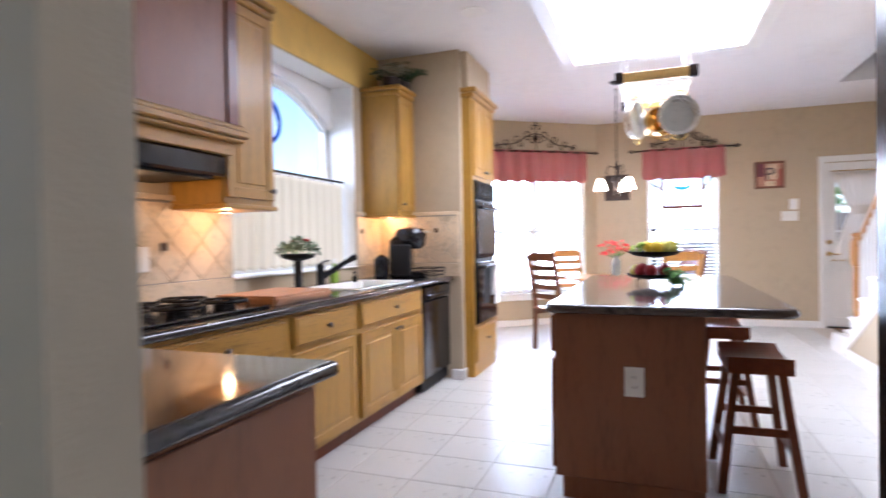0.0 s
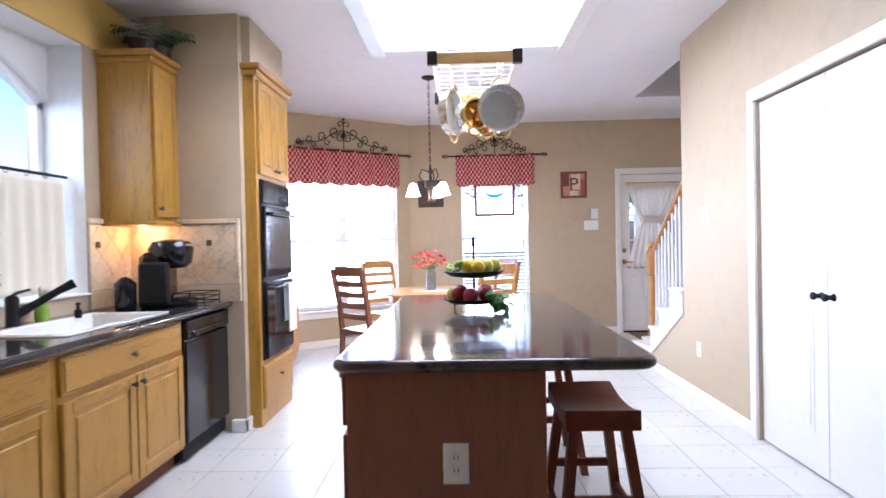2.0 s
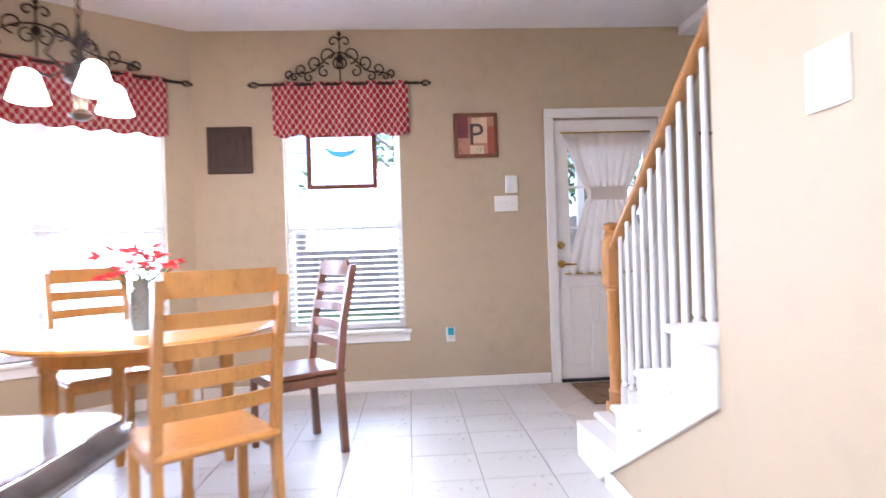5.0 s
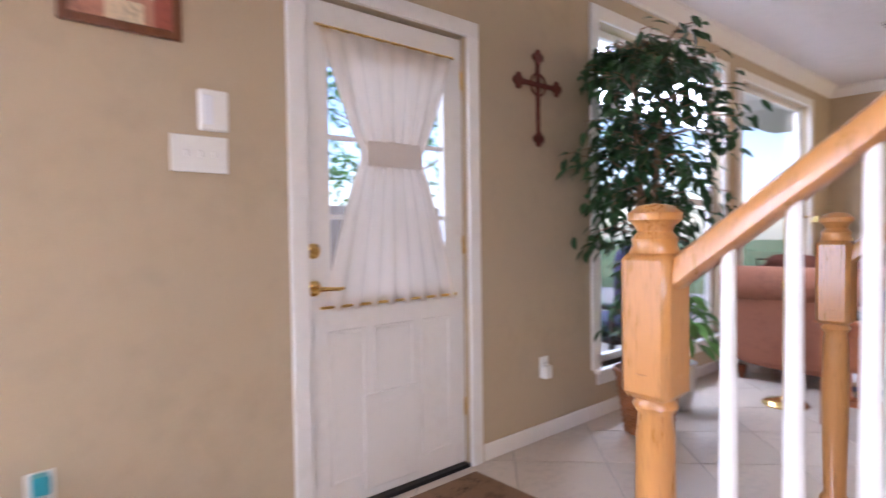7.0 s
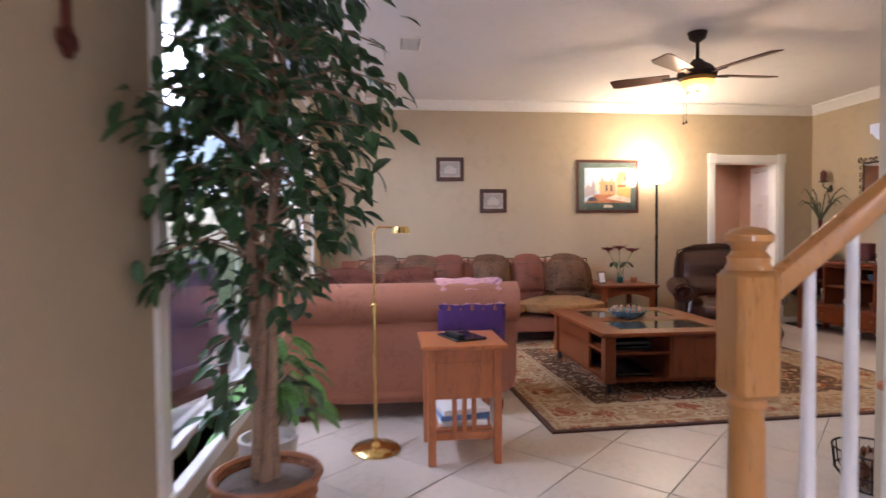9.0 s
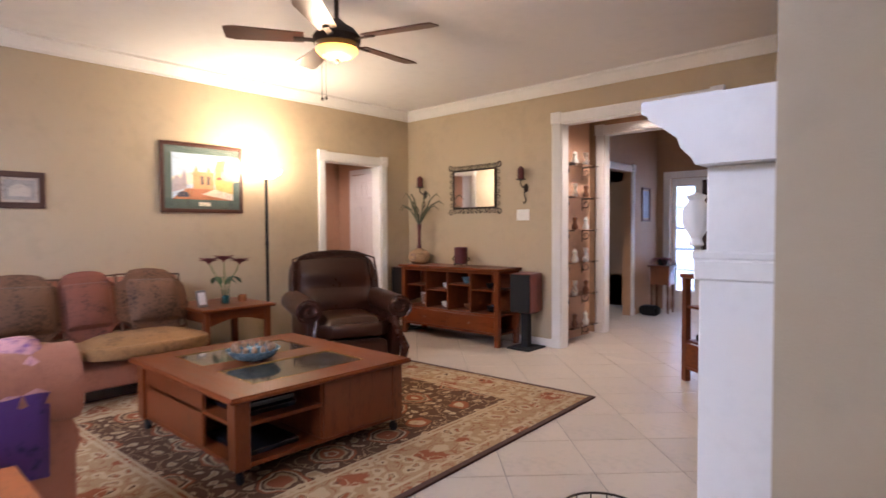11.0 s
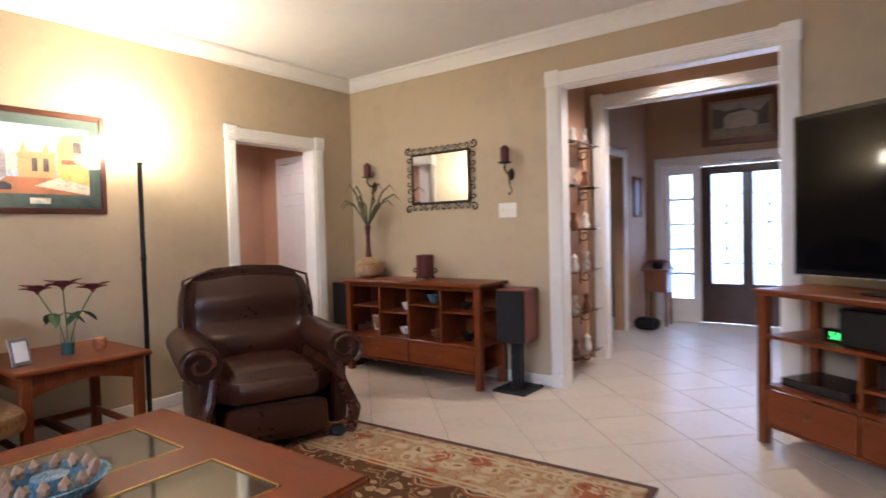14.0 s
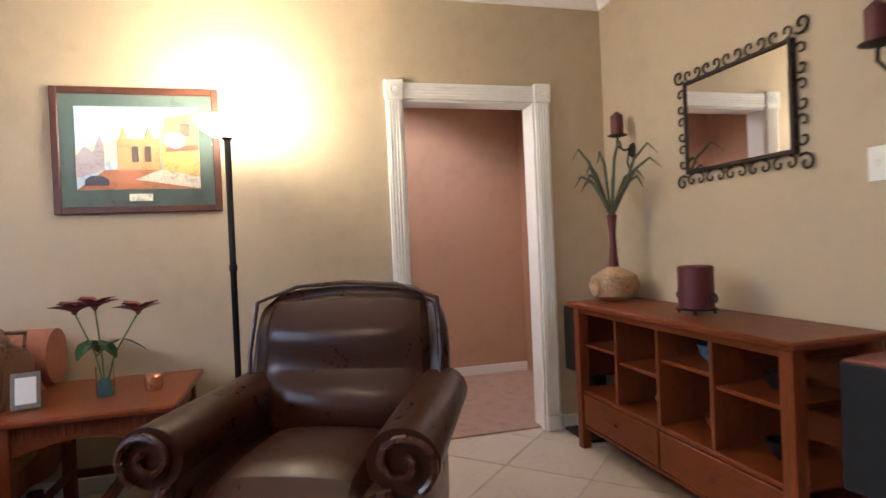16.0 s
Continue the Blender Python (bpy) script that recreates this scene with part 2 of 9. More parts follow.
def sub(name, material, parent, *boxes, bevel=0.003, label=""):
    """A part made of boxes."""
    bm = B()
    for lo, hi in boxes:
        bx(bm, lo, hi, bevel)
    return part(name, bm, material, parent, label)


# ---- structure ----
CEILING, LIVING = 2.82, 2.75
WALL_L, WALL_B, WALL_FAR, WALL_M, WALL_K = -1.87, 8.44, 9.14, 2.26, 2.18


def wall(name, label, axis, face, back, a0, a1, z0, z1, holes=(), material=None):
    """A wall with openings. axis: the axis across it; face and back are its two surfaces; holes: (from, to, bottom, top)."""
    bm = B()
    lo, hi = min(face, back), max(face, back)

    def block(p0, p1, q0, q1):
        if p1 - p0 > 0.001 and q1 - q0 > 0.001:
            bx(bm, (lo, p0, q0) if axis == "x" else (p0, lo, q0), (hi, p1, q1) if axis == "x" else (p1, hi, q1))
    at = a0
    for h0, h1, b, t in sorted(holes):
        block(at, h0, z0, z1)
        block(h0, h1, z0, b)
        block(h0, h1, t, z1)
        at = h1
    block(at, a1, z0, z1)
    return solid(name, bm, material or PAINT, label, "wall", "structure")
tagged(link("floor", bx(B(), (-3, -4, -0.12), (12, 10, -0.004)), GROUT), "grey grout bed under the floor tiles", "floor", kind="structure")
wall("wall_left", "tan painted kitchen wall with a sink window", "x", WALL_L, WALL_L - 0.36, 0.2, 7.25, 0, CEILING, [(2.72, 4.2, 0.98, 2.48)])
wall("wall_back", "tan painted back wall with windows and door", "y", WALL_B, WALL_B + 0.15, -0.3, 9.3, 0, CEILING,
     [(0.38, 1.28, 0.48, 2.1), (2.5, 3.36, 0, 2.1), (4.47, 6.25, 0.3, 2.44), (6.62, 8.4, 0.3, 2.44)])
wall("wall_far", "tan painted living room wall with a cased doorway", "x", WALL_FAR, WALL_FAR + 0.15, WALL_M - 0.15, WALL_B, 0, CEILING, [(2.74, 3.57, 0, 2.04)])
wall("wall_mirror", "tan painted wall with a wide cased opening", "y", WALL_M, WALL_M - 0.13, 3.4, WALL_FAR, 0, CEILING, [(5.42, 6.88, 0, 2.33)])
wall("wall_stair_kitchen", "tan painted wall beside the stairs", "x", WALL_K, WALL_K + 0.12, 0.0, 5.54, 0, CEILING, [(3.134, 4.38, 0, 2.07)])
wall("wall_entry", "tan painted wall end at the kitchen entrance", "y", 0.55, 0.44, WALL_L, -0.13, 0, CEILING)
wall("wall_behind", "tan painted wall behind the kitchen", "y", -2.0, -2.15, -3, 2.3, 0, CEILING)
wall("wall_chimney", "tan painted chimney wall", "x", 4.11, 3.6, 2.26, 6.1, 0, CEILING)
HOLE = (2.34, 3.55, 4.2, 7.25)
cb = B()
for lo, hi in (((-3, -4), (HOLE[0], 10)), ((HOLE[0], -4), (HOLE[1], HOLE[2])), ((HOLE[0], HOLE[3]), (HOLE[1], 10))):
    bx(cb, (*lo, CEILING), (*hi, CEILING + 0.1))
solid("ceiling", cb, CEIL, "white textured kitchen ceiling", "ceiling", "structure")
cb = B()
for lo, hi in (((HOLE[1], 2.0), (12, 10)), ((HOLE[1], -4), (4.6, 2.0)), ((4.6, 1.03), (12, 2.0)), ((7.5, -4), (12, 1.03))):
    bx(cb, (*lo, LIVING), (*hi, CEILING + 0.1))
solid("ceiling", cb, CEIL, "white textured living room ceiling", "ceiling", "structure")
# closed stairwell shaft, whitened so that bounce replaces the light from upstairs
shaft = B()
for lo, hi in (((HOLE[0] - 0.1, HOLE[2], CEILING + 0.1), (HOLE[0], HOLE[3], 4.6)), ((HOLE[1], HOLE[2], CEILING + 0.1), (HOLE[1] + 0.1, HOLE[3], 4.6)), ((HOLE[0], HOLE[2] - 0.1, CEILING + 0.1), (HOLE[1], HOLE[2], 4.6)), ((HOLE[0], HOLE[3], CEILING + 0.1), (HOLE[1], HOLE[3] + 0.1, 4.6)), ((HOLE[0], HOLE[2], 4.6), (HOLE[1], HOLE[3], 4.7))):
    bx(shaft, lo, hi)
solid("wall_stairwell", shaft, CEIL, "walls of the stairwell above, white in place of upstairs light", "wall", "structure")
# bay wall, 36 degrees off the back wall
BAY = pose(-0.3, WALL_B, 0, 0, 0, 180 + 36.2)
bay = B()
for lo, hi in (((0, 0, 0), (0.2, -0.15, CEILING)), ((0.2, 0, 0), (1.7, -0.15, 0.45)), ((0.2, 0, 2.15), (1.7, -0.15, CEILING)), ((1.7, 0, 0), (1.98, -0.15, CEILING))):
    bx(bay, (lo[0], hi[1], lo[2]), (hi[0], lo[1], hi[2]))
solid("wall_bay", bay, PAINT, "tan painted angled bay wall with a wide window", "wall", "structure", m=BAY)


# ---- trim of the rooms ----
def strip(name, label, category, m, *boxes, material=None, bevel=0.004):
    bm = B()
    for lo, hi in boxes:
        bx(bm, lo, hi, bevel)
    return solid(name, bm, material or WHITE, label, category, "structure", m=m)


def casing(name, label, m, x0, x1, top, w=0.085, d=0.02, corner=False, floor=0.0):
    """A door casing on a wall whose face is the local plane y = 0, standing out towards -y."""
    root = thing(name, label, "door casing", m, kind="structure")
    sides = (x0 - w, x0), (x1, x1 + w)
    for a, b in sides:
        bm = B()
        bx(bm, (a, -d, floor), (b, 0, top), 0.004)
        if corner:
            for k in range(4):
                u = a + w * (0.16 + 0.19 * k)
                bx(bm, (u, -d - 0.005, floor + 0.12), (u + w * 0.1, -d + 0.002, top - 0.01), 0.002)
            bx(bm, (a - 0.004, -d - 0.008, floor), (b + 0.004, 0, floor + 0.1), 0.004)
        part("side", bm, WHITE, root)
    bm = B()
    bx(bm, (x0 - (0 if corner else w), -d, top), (x1 + (0 if corner else w), 0, top + w), 0.004)
    if corner:
        for k in range(4):
            v = top + w * (0.16 + 0.19 * k)
            bx(bm, (x0, -d - 0.005, v), (x1, -d + 0.002, v + w * 0.1), 0.002)
    part("head", bm, WHITE, root)
    if corner:
        for a, b in sides:
            bm = B()
            bx(bm, (a - 0.008, -d - 0.014, top - 0.006), (b + 0.008, 0, top + w + 0.014), 0.006)
            lathe(bm, [(w * 0.36, 0), (w * 0.36, 0.006), (w * 0.25, 0.008), (w * 0.12, 0.004), (w * 0.08, 0.009)], 16, Matrix.Translation(((a + b) / 2, -d - 0.012, top + w / 2)) @ pose(0, 0, 0, 90))
            part("corner_block", bm, WHITE, root)
    return root


def baseboards():
    h, d = 0.085, 0.014
    runs = [("y", WALL_B, -1, -0.28, 2.42), ("y", WALL_B, -1, 3.45, 4.36), ("y", WALL_B, -1, 4.36, WALL_FAR),
            ("x", WALL_FAR, -1, 3.67, WALL_B), ("x", WALL_FAR, -1, WALL_M, 2.64), ("y", WALL_M, 1, 6.99, WALL_FAR), ("y", WALL_M, 1, 4.02, 5.31),
            ("x", WALL_K, -1, 4.456, 6.5), ("x", WALL_K, -1, 0.0, 3.058), ("y", 6.1, 1, 3.6, 4.12)]
    for axis, face, side, a, b in runs:
        lo, hi = sorted((face, face + side * d))
        strip("baseboard", "white painted baseboard along the wall", "baseboard", None, ((a, lo, 0), (b, hi, h)) if axis == "y" else ((lo, a, 0), (hi, b, h)))
    strip("baseboard", "white painted baseboard along the bay wall", "baseboard", BAY, ((0, 0, 0), (1.95, d, h)))
    strip("baseboard", "white painted baseboard on the oven partition", "baseboard", None, ((-1.19, 4.6, 0), (-1.085, 4.64, h)), ((-1.1, 4.6, 0), (-1.085, 4.72, h)))


def crown(name, axis, face, side, a, b):
    """A crown moulding of three steps under the living room ceiling."""
    outline = [(0, 0), (0, -0.115), (0.016, -0.115), (0.022, -0.095), (0.05, -0.06), (0.075, -0.028), (0.09, -0.022), (0.09, 0)]
    pts = [(face + side * u, LIVING - 0.001 + v) for u, v in outline]
    solid(name, prism(B(), pts, "y" if axis == "x" else "x", a, b), WHITE, "white crown moulding below the ceiling", "trim", "structure")


baseboards()
crown("trim", "x", WALL_FAR, -1, WALL_M, WALL_B)
crown("trim", "y", WALL_M, 1, 4.02, WALL_FAR)
crown("trim", "y", WALL_B, -1, 4.2, WALL_FAR)
crown("trim", "x", 4.11, 1, WALL_M, 6.1)

# ---- windows ----
BLIND = mat("white_blind_slat", (0.80, 0.82, 0.86), 0.4, grain=0.03, scale=6)
SHEER = cloth_mat("cream_sheer_cloth", (0.86, 0.80, 0.68), 0.45)
LACE = cloth_mat("ivory_voile", (0.9, 0.85, 0.8), 0.5)


def pane_of(parent, lo, hi):
    ob = part("pane", bx(B(), lo, hi), GLASS, parent)
    ob.visible_shadow = False
    return ob


def sash_window(name, label, m, x0, x1, z0, z1, depth=0.15, blinds=False, mullion=True, wide_casing=0.0, rails=1, tilt=20):
    """A window in an opening, seen from the local -y side; local y runs outward through the wall."""
    root = thing(name, label, "window", m, kind="structure")
    f = 0.045
    y0, y1 = depth - 0.07, depth - 0.02
    sub("window_frame", WHITE, root, ((x0, y0, z0), (x0 + f, y1, z1)), ((x1 - f, y0, z0), (x1, y1, z1)), ((x0 + f, y0, z0), (x1 - f, y1, z0 + f)), ((x0 + f, y0, z1 - f), (x1 - f, y1, z1)))
    bars = [z0 + (z1 - z0) * (k + 1) / (rails + 1) for k in range(rails)]
    for z in bars:
        sub("meeting_rail", WHITE, root, ((x0 + f, y0 - 0.008, z - 0.025), (x1 - f, y1, z + 0.025)))
    if mullion:
        c = (x0 + x1) / 2
        sub("mullion", WHITE, root, ((c - 0.05, y0 - 0.01, z0 + f), (c + 0.05, y1, z1 - f)))
    pane_of(root, (x0 + f, y0 + 0.018, z0 + f), (x1 - f, y0 + 0.024, z1 - f))
    sub("window_sill", WHITE, root, ((x0 - 0.05, -0.045, z0 - 0.03), (x1 + 0.05, y0, z0)), ((x0 - 0.035, -0.018, z0 - 0.1), (x1 + 0.035, -0.001, z0 - 0.03)), bevel=0.006)
    if wide_casing:
        w = wide_casing
        sub("window_casing", WHITE, root, ((x0 - w, -0.02, z0), (x0, 0, z1 + w)), ((x1, -0.02, z0), (x1 + w, 0, z1 + w)), ((x0, -0.02, z1), (x1, 0, z1 + w)))
    if blinds:
        groups = [(x0 + 0.012, x1 - 0.012)] if not mullion else [(x0 + 0.012, (x0 + x1) / 2 - 0.01), ((x0 + x1) / 2 + 0.01, x1 - 0.012)]
        n = int((z1 - z0 - 0.12) / 0.045)
        for a, b in groups:
            me = None
            sub("blind_rail", WHITE, root, ((a, 0.012, z1 - 0.06), (b, 0.07, z1 - 0.002)))
            for k in range(n):
                z = z1 - 0.09 - 0.045 * k
                if me is None:
                    first = part("slat", bx(B(), (a, -0.024, -0.0016), (b, 0.024, 0.0016)), BLIND, root)
                    me = first.data
                    slat = first
                else:
                    slat = new("slat", me)
                    slat.parent = root
                slat.matrix_basis = pose(0, 0.042, z, tilt)
    return root


BACK = pose(0, WALL_B, 0)
sash_window("window_1", "white sash window with lowered slatted blinds in the back wall", BACK, 0.38, 1.28, 0.48, 2.1, blinds=True, mullion=False, tilt=12)
sash_window("window_2", "wide white double window with lowered slatted blinds in the bay", BAY @ pose(0, 0, 0, 0, 0, 180) @ pose(-1.9, 0, 0), 0.2, 1.7, 0.45, 2.15, blinds=True, tilt=12)
for n, (a, b) in enumerate(((4.47, 6.25), (6.62, 8.4))):
    sash_window("window_%d" % (n + 3), "tall white framed window beside the living room plants", BACK, a, b, 0.3, 2.44, mullion=False, wide_casing=0.085, rails=1)


def arch_window():
    """The sink window: a segment arch over a square sash, deep in the wall."""
    root = thing("window_5", "arched white sash window above the kitchen sink", "window", pose(WALL_L - 0.16, 0, 0, 0, 0, 90), kind="structure")
    x0, x1, z0, spring, rise = 2.72, 4.2, 0.98, 2.13, 0.27

    def top(u):
        return spring + rise * (1 - (2 * (u - x0) / (x1 - x0) - 1) ** 2)
    n = 16
    us = [x0 + (x1 - x0) * k / n for k in range(n + 1)]
    bm = B()
    for a, b in zip(us, us[1:]):
        prism(bm, [(a, top(a)), (b, top(b)), (b, 2.48), (a, 2.48)], "y", 0.05, 0.15)
    part("arch_filler", bm, WHITE, root)
    bm = B()
    for a, b in zip(us, us[1:]):
        prism(bm, [(a, top(a) - 0.055), (b, top(b) - 0.055), (b, top(b)), (a, top(a))], "y", 0.09, 0.14)
    for lo, hi in (((x0, 0.09, z0), (x0 + 0.05, 0.14, spring)), ((x1 - 0.05, 0.09, z0), (x1, 0.14, spring)), ((x0, 0.09, z0), (x1, 0.14, z0 + 0.05)), ((x0, 0.085, 1.66), (x1, 0.14, 1.71))):
        bx(bm, lo, hi, 0.003)
    part("window_frame", bm, WHITE, root)
    pane_of(root, (x0, 0.112, z0), (x1, 0.118, 2.4))
    sub("window_sill", WHITE, root, ((x0 + 0.006, -0.18, z0), (x1 - 0.006, 0.09, z0 + 0.012)))
    # reveals
    sub("reveal", WHITE, root, ((x0, -0.158, z0), (x0 + 0.006, 0.09, 2.474)), ((x1 - 0.006, -0.158, z0), (x1, 0.09, 2.474)), ((x0, -0.158, 2.474), (x1, 0.05, 2.48)))
    return root


arch_window()


def curtain(name, label, m, x0, x1, top, bottom, material, waves=9, deep=0.02, tie=None):
    """Gathered cloth in the local plane y = 0; tie: (height, share of the width left there)."""
    bm = B()
    nx, nz = 90, 24
    grid = []
    c = (x0 + x1) / 2
    for j in range(nz + 1):
        z = top + (bottom - top) * j / nz
        s = 1.0
        if tie:
            th, share = tie
            k = abs(z - th) / ((top - th) if z > th else (th - bottom))
            s = share + (1 - share) * min(1, k) ** 0.75
        row = []
        for i in range(nx + 1):
            u = i / nx
            x = c + (x0 + (x1 - x0) * u - c) * s
            y = deep * math.sin(u * waves * 2 * math.pi + 0.6 * math.sin(3 * u + z * 2)) * (0.35 + 0.65 * min(1, j / 6)) * (0.5 + 0.5 * s)
            row.append(bm.verts.new((x, y, z + 0.006 * math.sin(u * waves * 2 * math.pi) * (j == nz))))
        grid.append(row)
    for a, b in zip(grid, grid[1:]):
        for i in range(nx):
            bm.faces.new((a[i], a[i + 1], b[i + 1], b[i]))
    root = thing(name, label, "curtain", m)
    ob = part("cloth", bm, material, root, smooth=True)
    mod = ob.modifiers.new("thickness", "SOLIDIFY")
    mod.thickness = 0.0015
    return root


cafe = curtain("cafe_curtain", "cream cotton cafe curtain on a dark rod at the sink window", pose(WALL_L - 0.11, 3.46, 0, 0, 0, 90), -0.7, 0.7, 1.66, 1.02, SHEER, 13, 0.012)
bm = rod(B(), (-0.73, 0, 1.685), (0.73, 0, 1.685), 0.009)
part("curtain_rod", bm, IRON, cafe)
for k in range(9):
    bm = B()
    tube(bm, [(-0.56 + 0.14 * k, 0.014 * math.cos(a), 1.678 + 0.016 * math.sin(a)) for a in [2 * math.pi * i / 12 for i in range(13)]], 0.002, 5)
    part("ring", bm, IRON, cafe)

# ring of blue glass hanging in the arch
suncatcher = thing("suncatcher", "round blue stained glass ring hanging in the window", "ornament", pose(WALL_L - 0.13, 3.22, 2.02, 90, 0, 90))
bm = B()
tube(bm, [(0.15 * math.cos(a), 0.15 * math.sin(a), 0) for a in [2 * math.pi * i / 32 for i in range(33)]], 0.018, 8)
part("ring", bm, mat("blue_glass", (0.01, 0.09, 0.55), 0.1, grain=0.3, scale=20), suncatcher, smooth=True)
part("disc", lathe(B(), [(0.13, -0.002), (0.13, 0.002)], 28), GLASS, suncatcher)

# red trellis cloth
TRELLIS = bpy.data.materials.new("red_trellis_cloth")
TRELLIS.use_nodes = True
nt = TRELLIS.node_tree
co, mp = nt.nodes.new("ShaderNodeTexCoord"), nt.nodes.new("ShaderNodeMapping")
nt.links.new(co.outputs["Object"], mp.inputs[0])
mp.inputs["Scale"].default_value = (1, 0, 1)
sep = nt.nodes.new("ShaderNodeSeparateXYZ")
nt.links.new(mp.outputs[0], sep.inputs[0])


def node_math(tree, op, a, b=None):
    n = tree.nodes.new("ShaderNodeMath")
    n.operation = op
    for i, v in enumerate((a, b)):
        if v is None:
            continue
        if isinstance(v, (int, float)):
            n.inputs[i].default_value = v
        else:
            tree.links.new(v, n.inputs[i])
    return n.outputs[0]


cx = node_math(nt, "COSINE", node_math(nt, "MULTIPLY", sep.outputs[0], 2 * math.pi / 0.05))
cz = node_math(nt, "COSINE", node_math(nt, "MULTIPLY", sep.outputs[2], 2 * math.pi / 0.075))
line = node_math(nt, "ABSOLUTE", node_math(nt, "ADD", cx, cz))
rp = nt.nodes.new("ShaderNodeValToRGB")
rp.color_ramp.elements[0].position, rp.color_ramp.elements[0].color = 0.2, (0.70, 0.52, 0.44, 1)
rp.color_ramp.elements[1].position, rp.color_ramp.elements[1].color = 0.42, (0.33, 0.018, 0.036, 1)
nt.links.new(line, rp.inputs[0])
nt.links.new(rp.outputs[0], nt.nodes["Principled BSDF"].inputs["Base Color"])
nt.nodes["Principled BSDF"].inputs["Roughness"].default_value = 0.9


def valance(m, x0, x1, z, drop, label):
    """A scalloped valance gathered on an iron rod, with a scrolled iron crest above it."""
    root = thing("valance", label, "curtain", m, group="window valances")
    bm = B()
    nx, nz = 120, 8
    width = x1 - x0
    scallops = max(3, round(width / 0.19))
    grid = []
    for j in range(nz + 1):
        row = []
        for i in range(nx + 1):
            u = i / nx
            low = drop * (0.93 + 0.07 * abs(math.sin(u * scallops * math.pi)))
            y = -0.05 + 0.022 * math.sin(u * scallops * 2 * math.pi + 0.5) * (0.5 + 0.5 * j / nz)
            row.append(bm.verts.new((x0 + width * u, y, z + 0.02 - low * j / nz)))
        grid.append(row)
    for a, b in zip(grid, grid[1:]):
        for i in range(nx):
            bm.faces.new((a[i], a[i + 1], b[i + 1], b[i]))
    ob = part("cloth", bm, TRELLIS, root, smooth=True)
    mod = ob.modifiers.new("thickness", "SOLIDIFY")
    mod.thickness = 0.002
    part("rod", rod(B(), (x0 - 0.09, -0.05, z), (x1 + 0.09, -0.05, z), 0.011), IRON, root)
    for s, x in ((-1, x0 - 0.09), (1, x1 + 0.09)):
        bm = B()
        for k in range(6):
            a = k * math.pi / 3
            tube(bm, [(x + s * 0.09 * f, -0.05 + 0.022 * math.sin(math.pi * f) * math.cos(a + 2 * f), z + 0.022 * math.sin(math.pi * f) * math.sin(a + 2 * f)) for f in [i / 8 for i in range(9)]], 0.0035, 5)
        part("finial", bm, IRON, root)
    c, half = (x0 + x1) / 2, width / 2 * 0.78
    bm = B()

    def curl(points):
        tube(bm, [(c + px, -0.035, z + 0.03 + pz) for px, pz in points], 0.0062, 6)
    for s in (-1, 1):
        curl([(s * half * f, 0.02 + 0.2 * (1 - f) ** 1.3 + 0.02 * math.sin(f * 9)) for f in [i / 14 for i in range(15)]])
        for f, r in ((0.95, 0.035), (0.72, 0.05), (0.46, 0.06), (0.2, 0.07)):
            px, pz = half * f, 0.05 + 0.2 * (1 - f) ** 1.3
            curl([(s * q[0], q[1]) for q in spiral(px, pz, r, r * 0.25, -90, 300)])
            curl([(s * q[0], q[1]) for q in spiral(px - r * 1.1, max(0.03, pz - 0.07), r * 0.8, r * 0.2, 90, -280)])
        curl([(s * q[0], q[1]) for q in spiral(0.045, 0.3, 0.045, 0.012, 180, -150)])
    curl([(0, 0.0), (0, 0.36)])
    part("scroll_crest", bm, IRON, root, "dark wrought iron scroll crest")
    bm = lathe(B(), [(0.0, -0.04), (0.03, -0.01), (0.03, 0.01), (0.0, 0.05)], 8, Matrix.Translation((c, -0.035, z + 0.2)))
    part("rosette", bm, IRON, root)
    part("tip", lathe(B(), [(0.0, -0.02), (0.02, 0.0), (0.0, 0.03)], 8, Matrix.Translation((c, -0.035, z + 0.39))), IRON, root)
    return root


valance(BACK, 0.32, 1.36, 2.385, 0.43, "red and cream trellis patterned valance on an iron rod with scrollwork")
valance(BAY @ pose(0, 0, 0, 0, 0, 180) @ pose(-1.9, 0, 0), 0.16, 1.72, 2.4, 0.45, "wide red and cream trellis patterned valance with iron scrollwork above")

# stained glass panel hanging in the window
panel = thing("stained_glass_panel", "framed leaded glass panel with a blue hammock picture", "ornament", BACK @ pose(0.83, -0.015, 1.8))
sub("frame", CHERRY, panel, ((-0.27, -0.01, -0.22), (-0.235, 0.012, 0.22)), ((0.235, -0.01, -0.22), (0.27, 0.012, 0.22)), ((-0.235, -0.01, -0.22), (0.235, 0.012, -0.185)), ((-0.235, -0.01, 0.185), (0.235, 0.012, 0.22)))
ob = part("glass", bx(B(), (-0.235, -0.001, -0.185), (0.235, 0.003, 0.185)), cloth_mat("milky_glass", (0.9, 0.92, 0.95), 0.75), panel)
bm = B()
for a, b in (((-0.235, 0.09), (0.235, 0.09)), ((-0.235, -0.05), (0.235, -0.05)), ((-0.12, -0.185), (-0.12, 0.12)), ((0.12, -0.185), (0.12, 0.12)), ((0, -0.185), (0, -0.02))):
    rod(bm, (a[0], -0.004, a[1]), (b[0], -0.004, b[1]), 0.003, seg=6)
part("lead", bm, IRON, panel)
bm = B()
prism(bm, [(0.12 * math.cos(radians(a)), 0.11 + 0.085 * math.sin(radians(a))) for a in range(180, 361, 15)] + [(0.12 * math.cos(radians(a)), 0.11 + 0.04 * math.sin(radians(a))) for a in range(360, 179, -15)], "y", -0.007, -0.003)
part("hammock", bm, mat("turquoise_glass", (0.02, 0.35, 0.6), 0.2, grain=0.2, scale=20), panel, "turquoise glass hammock shape")

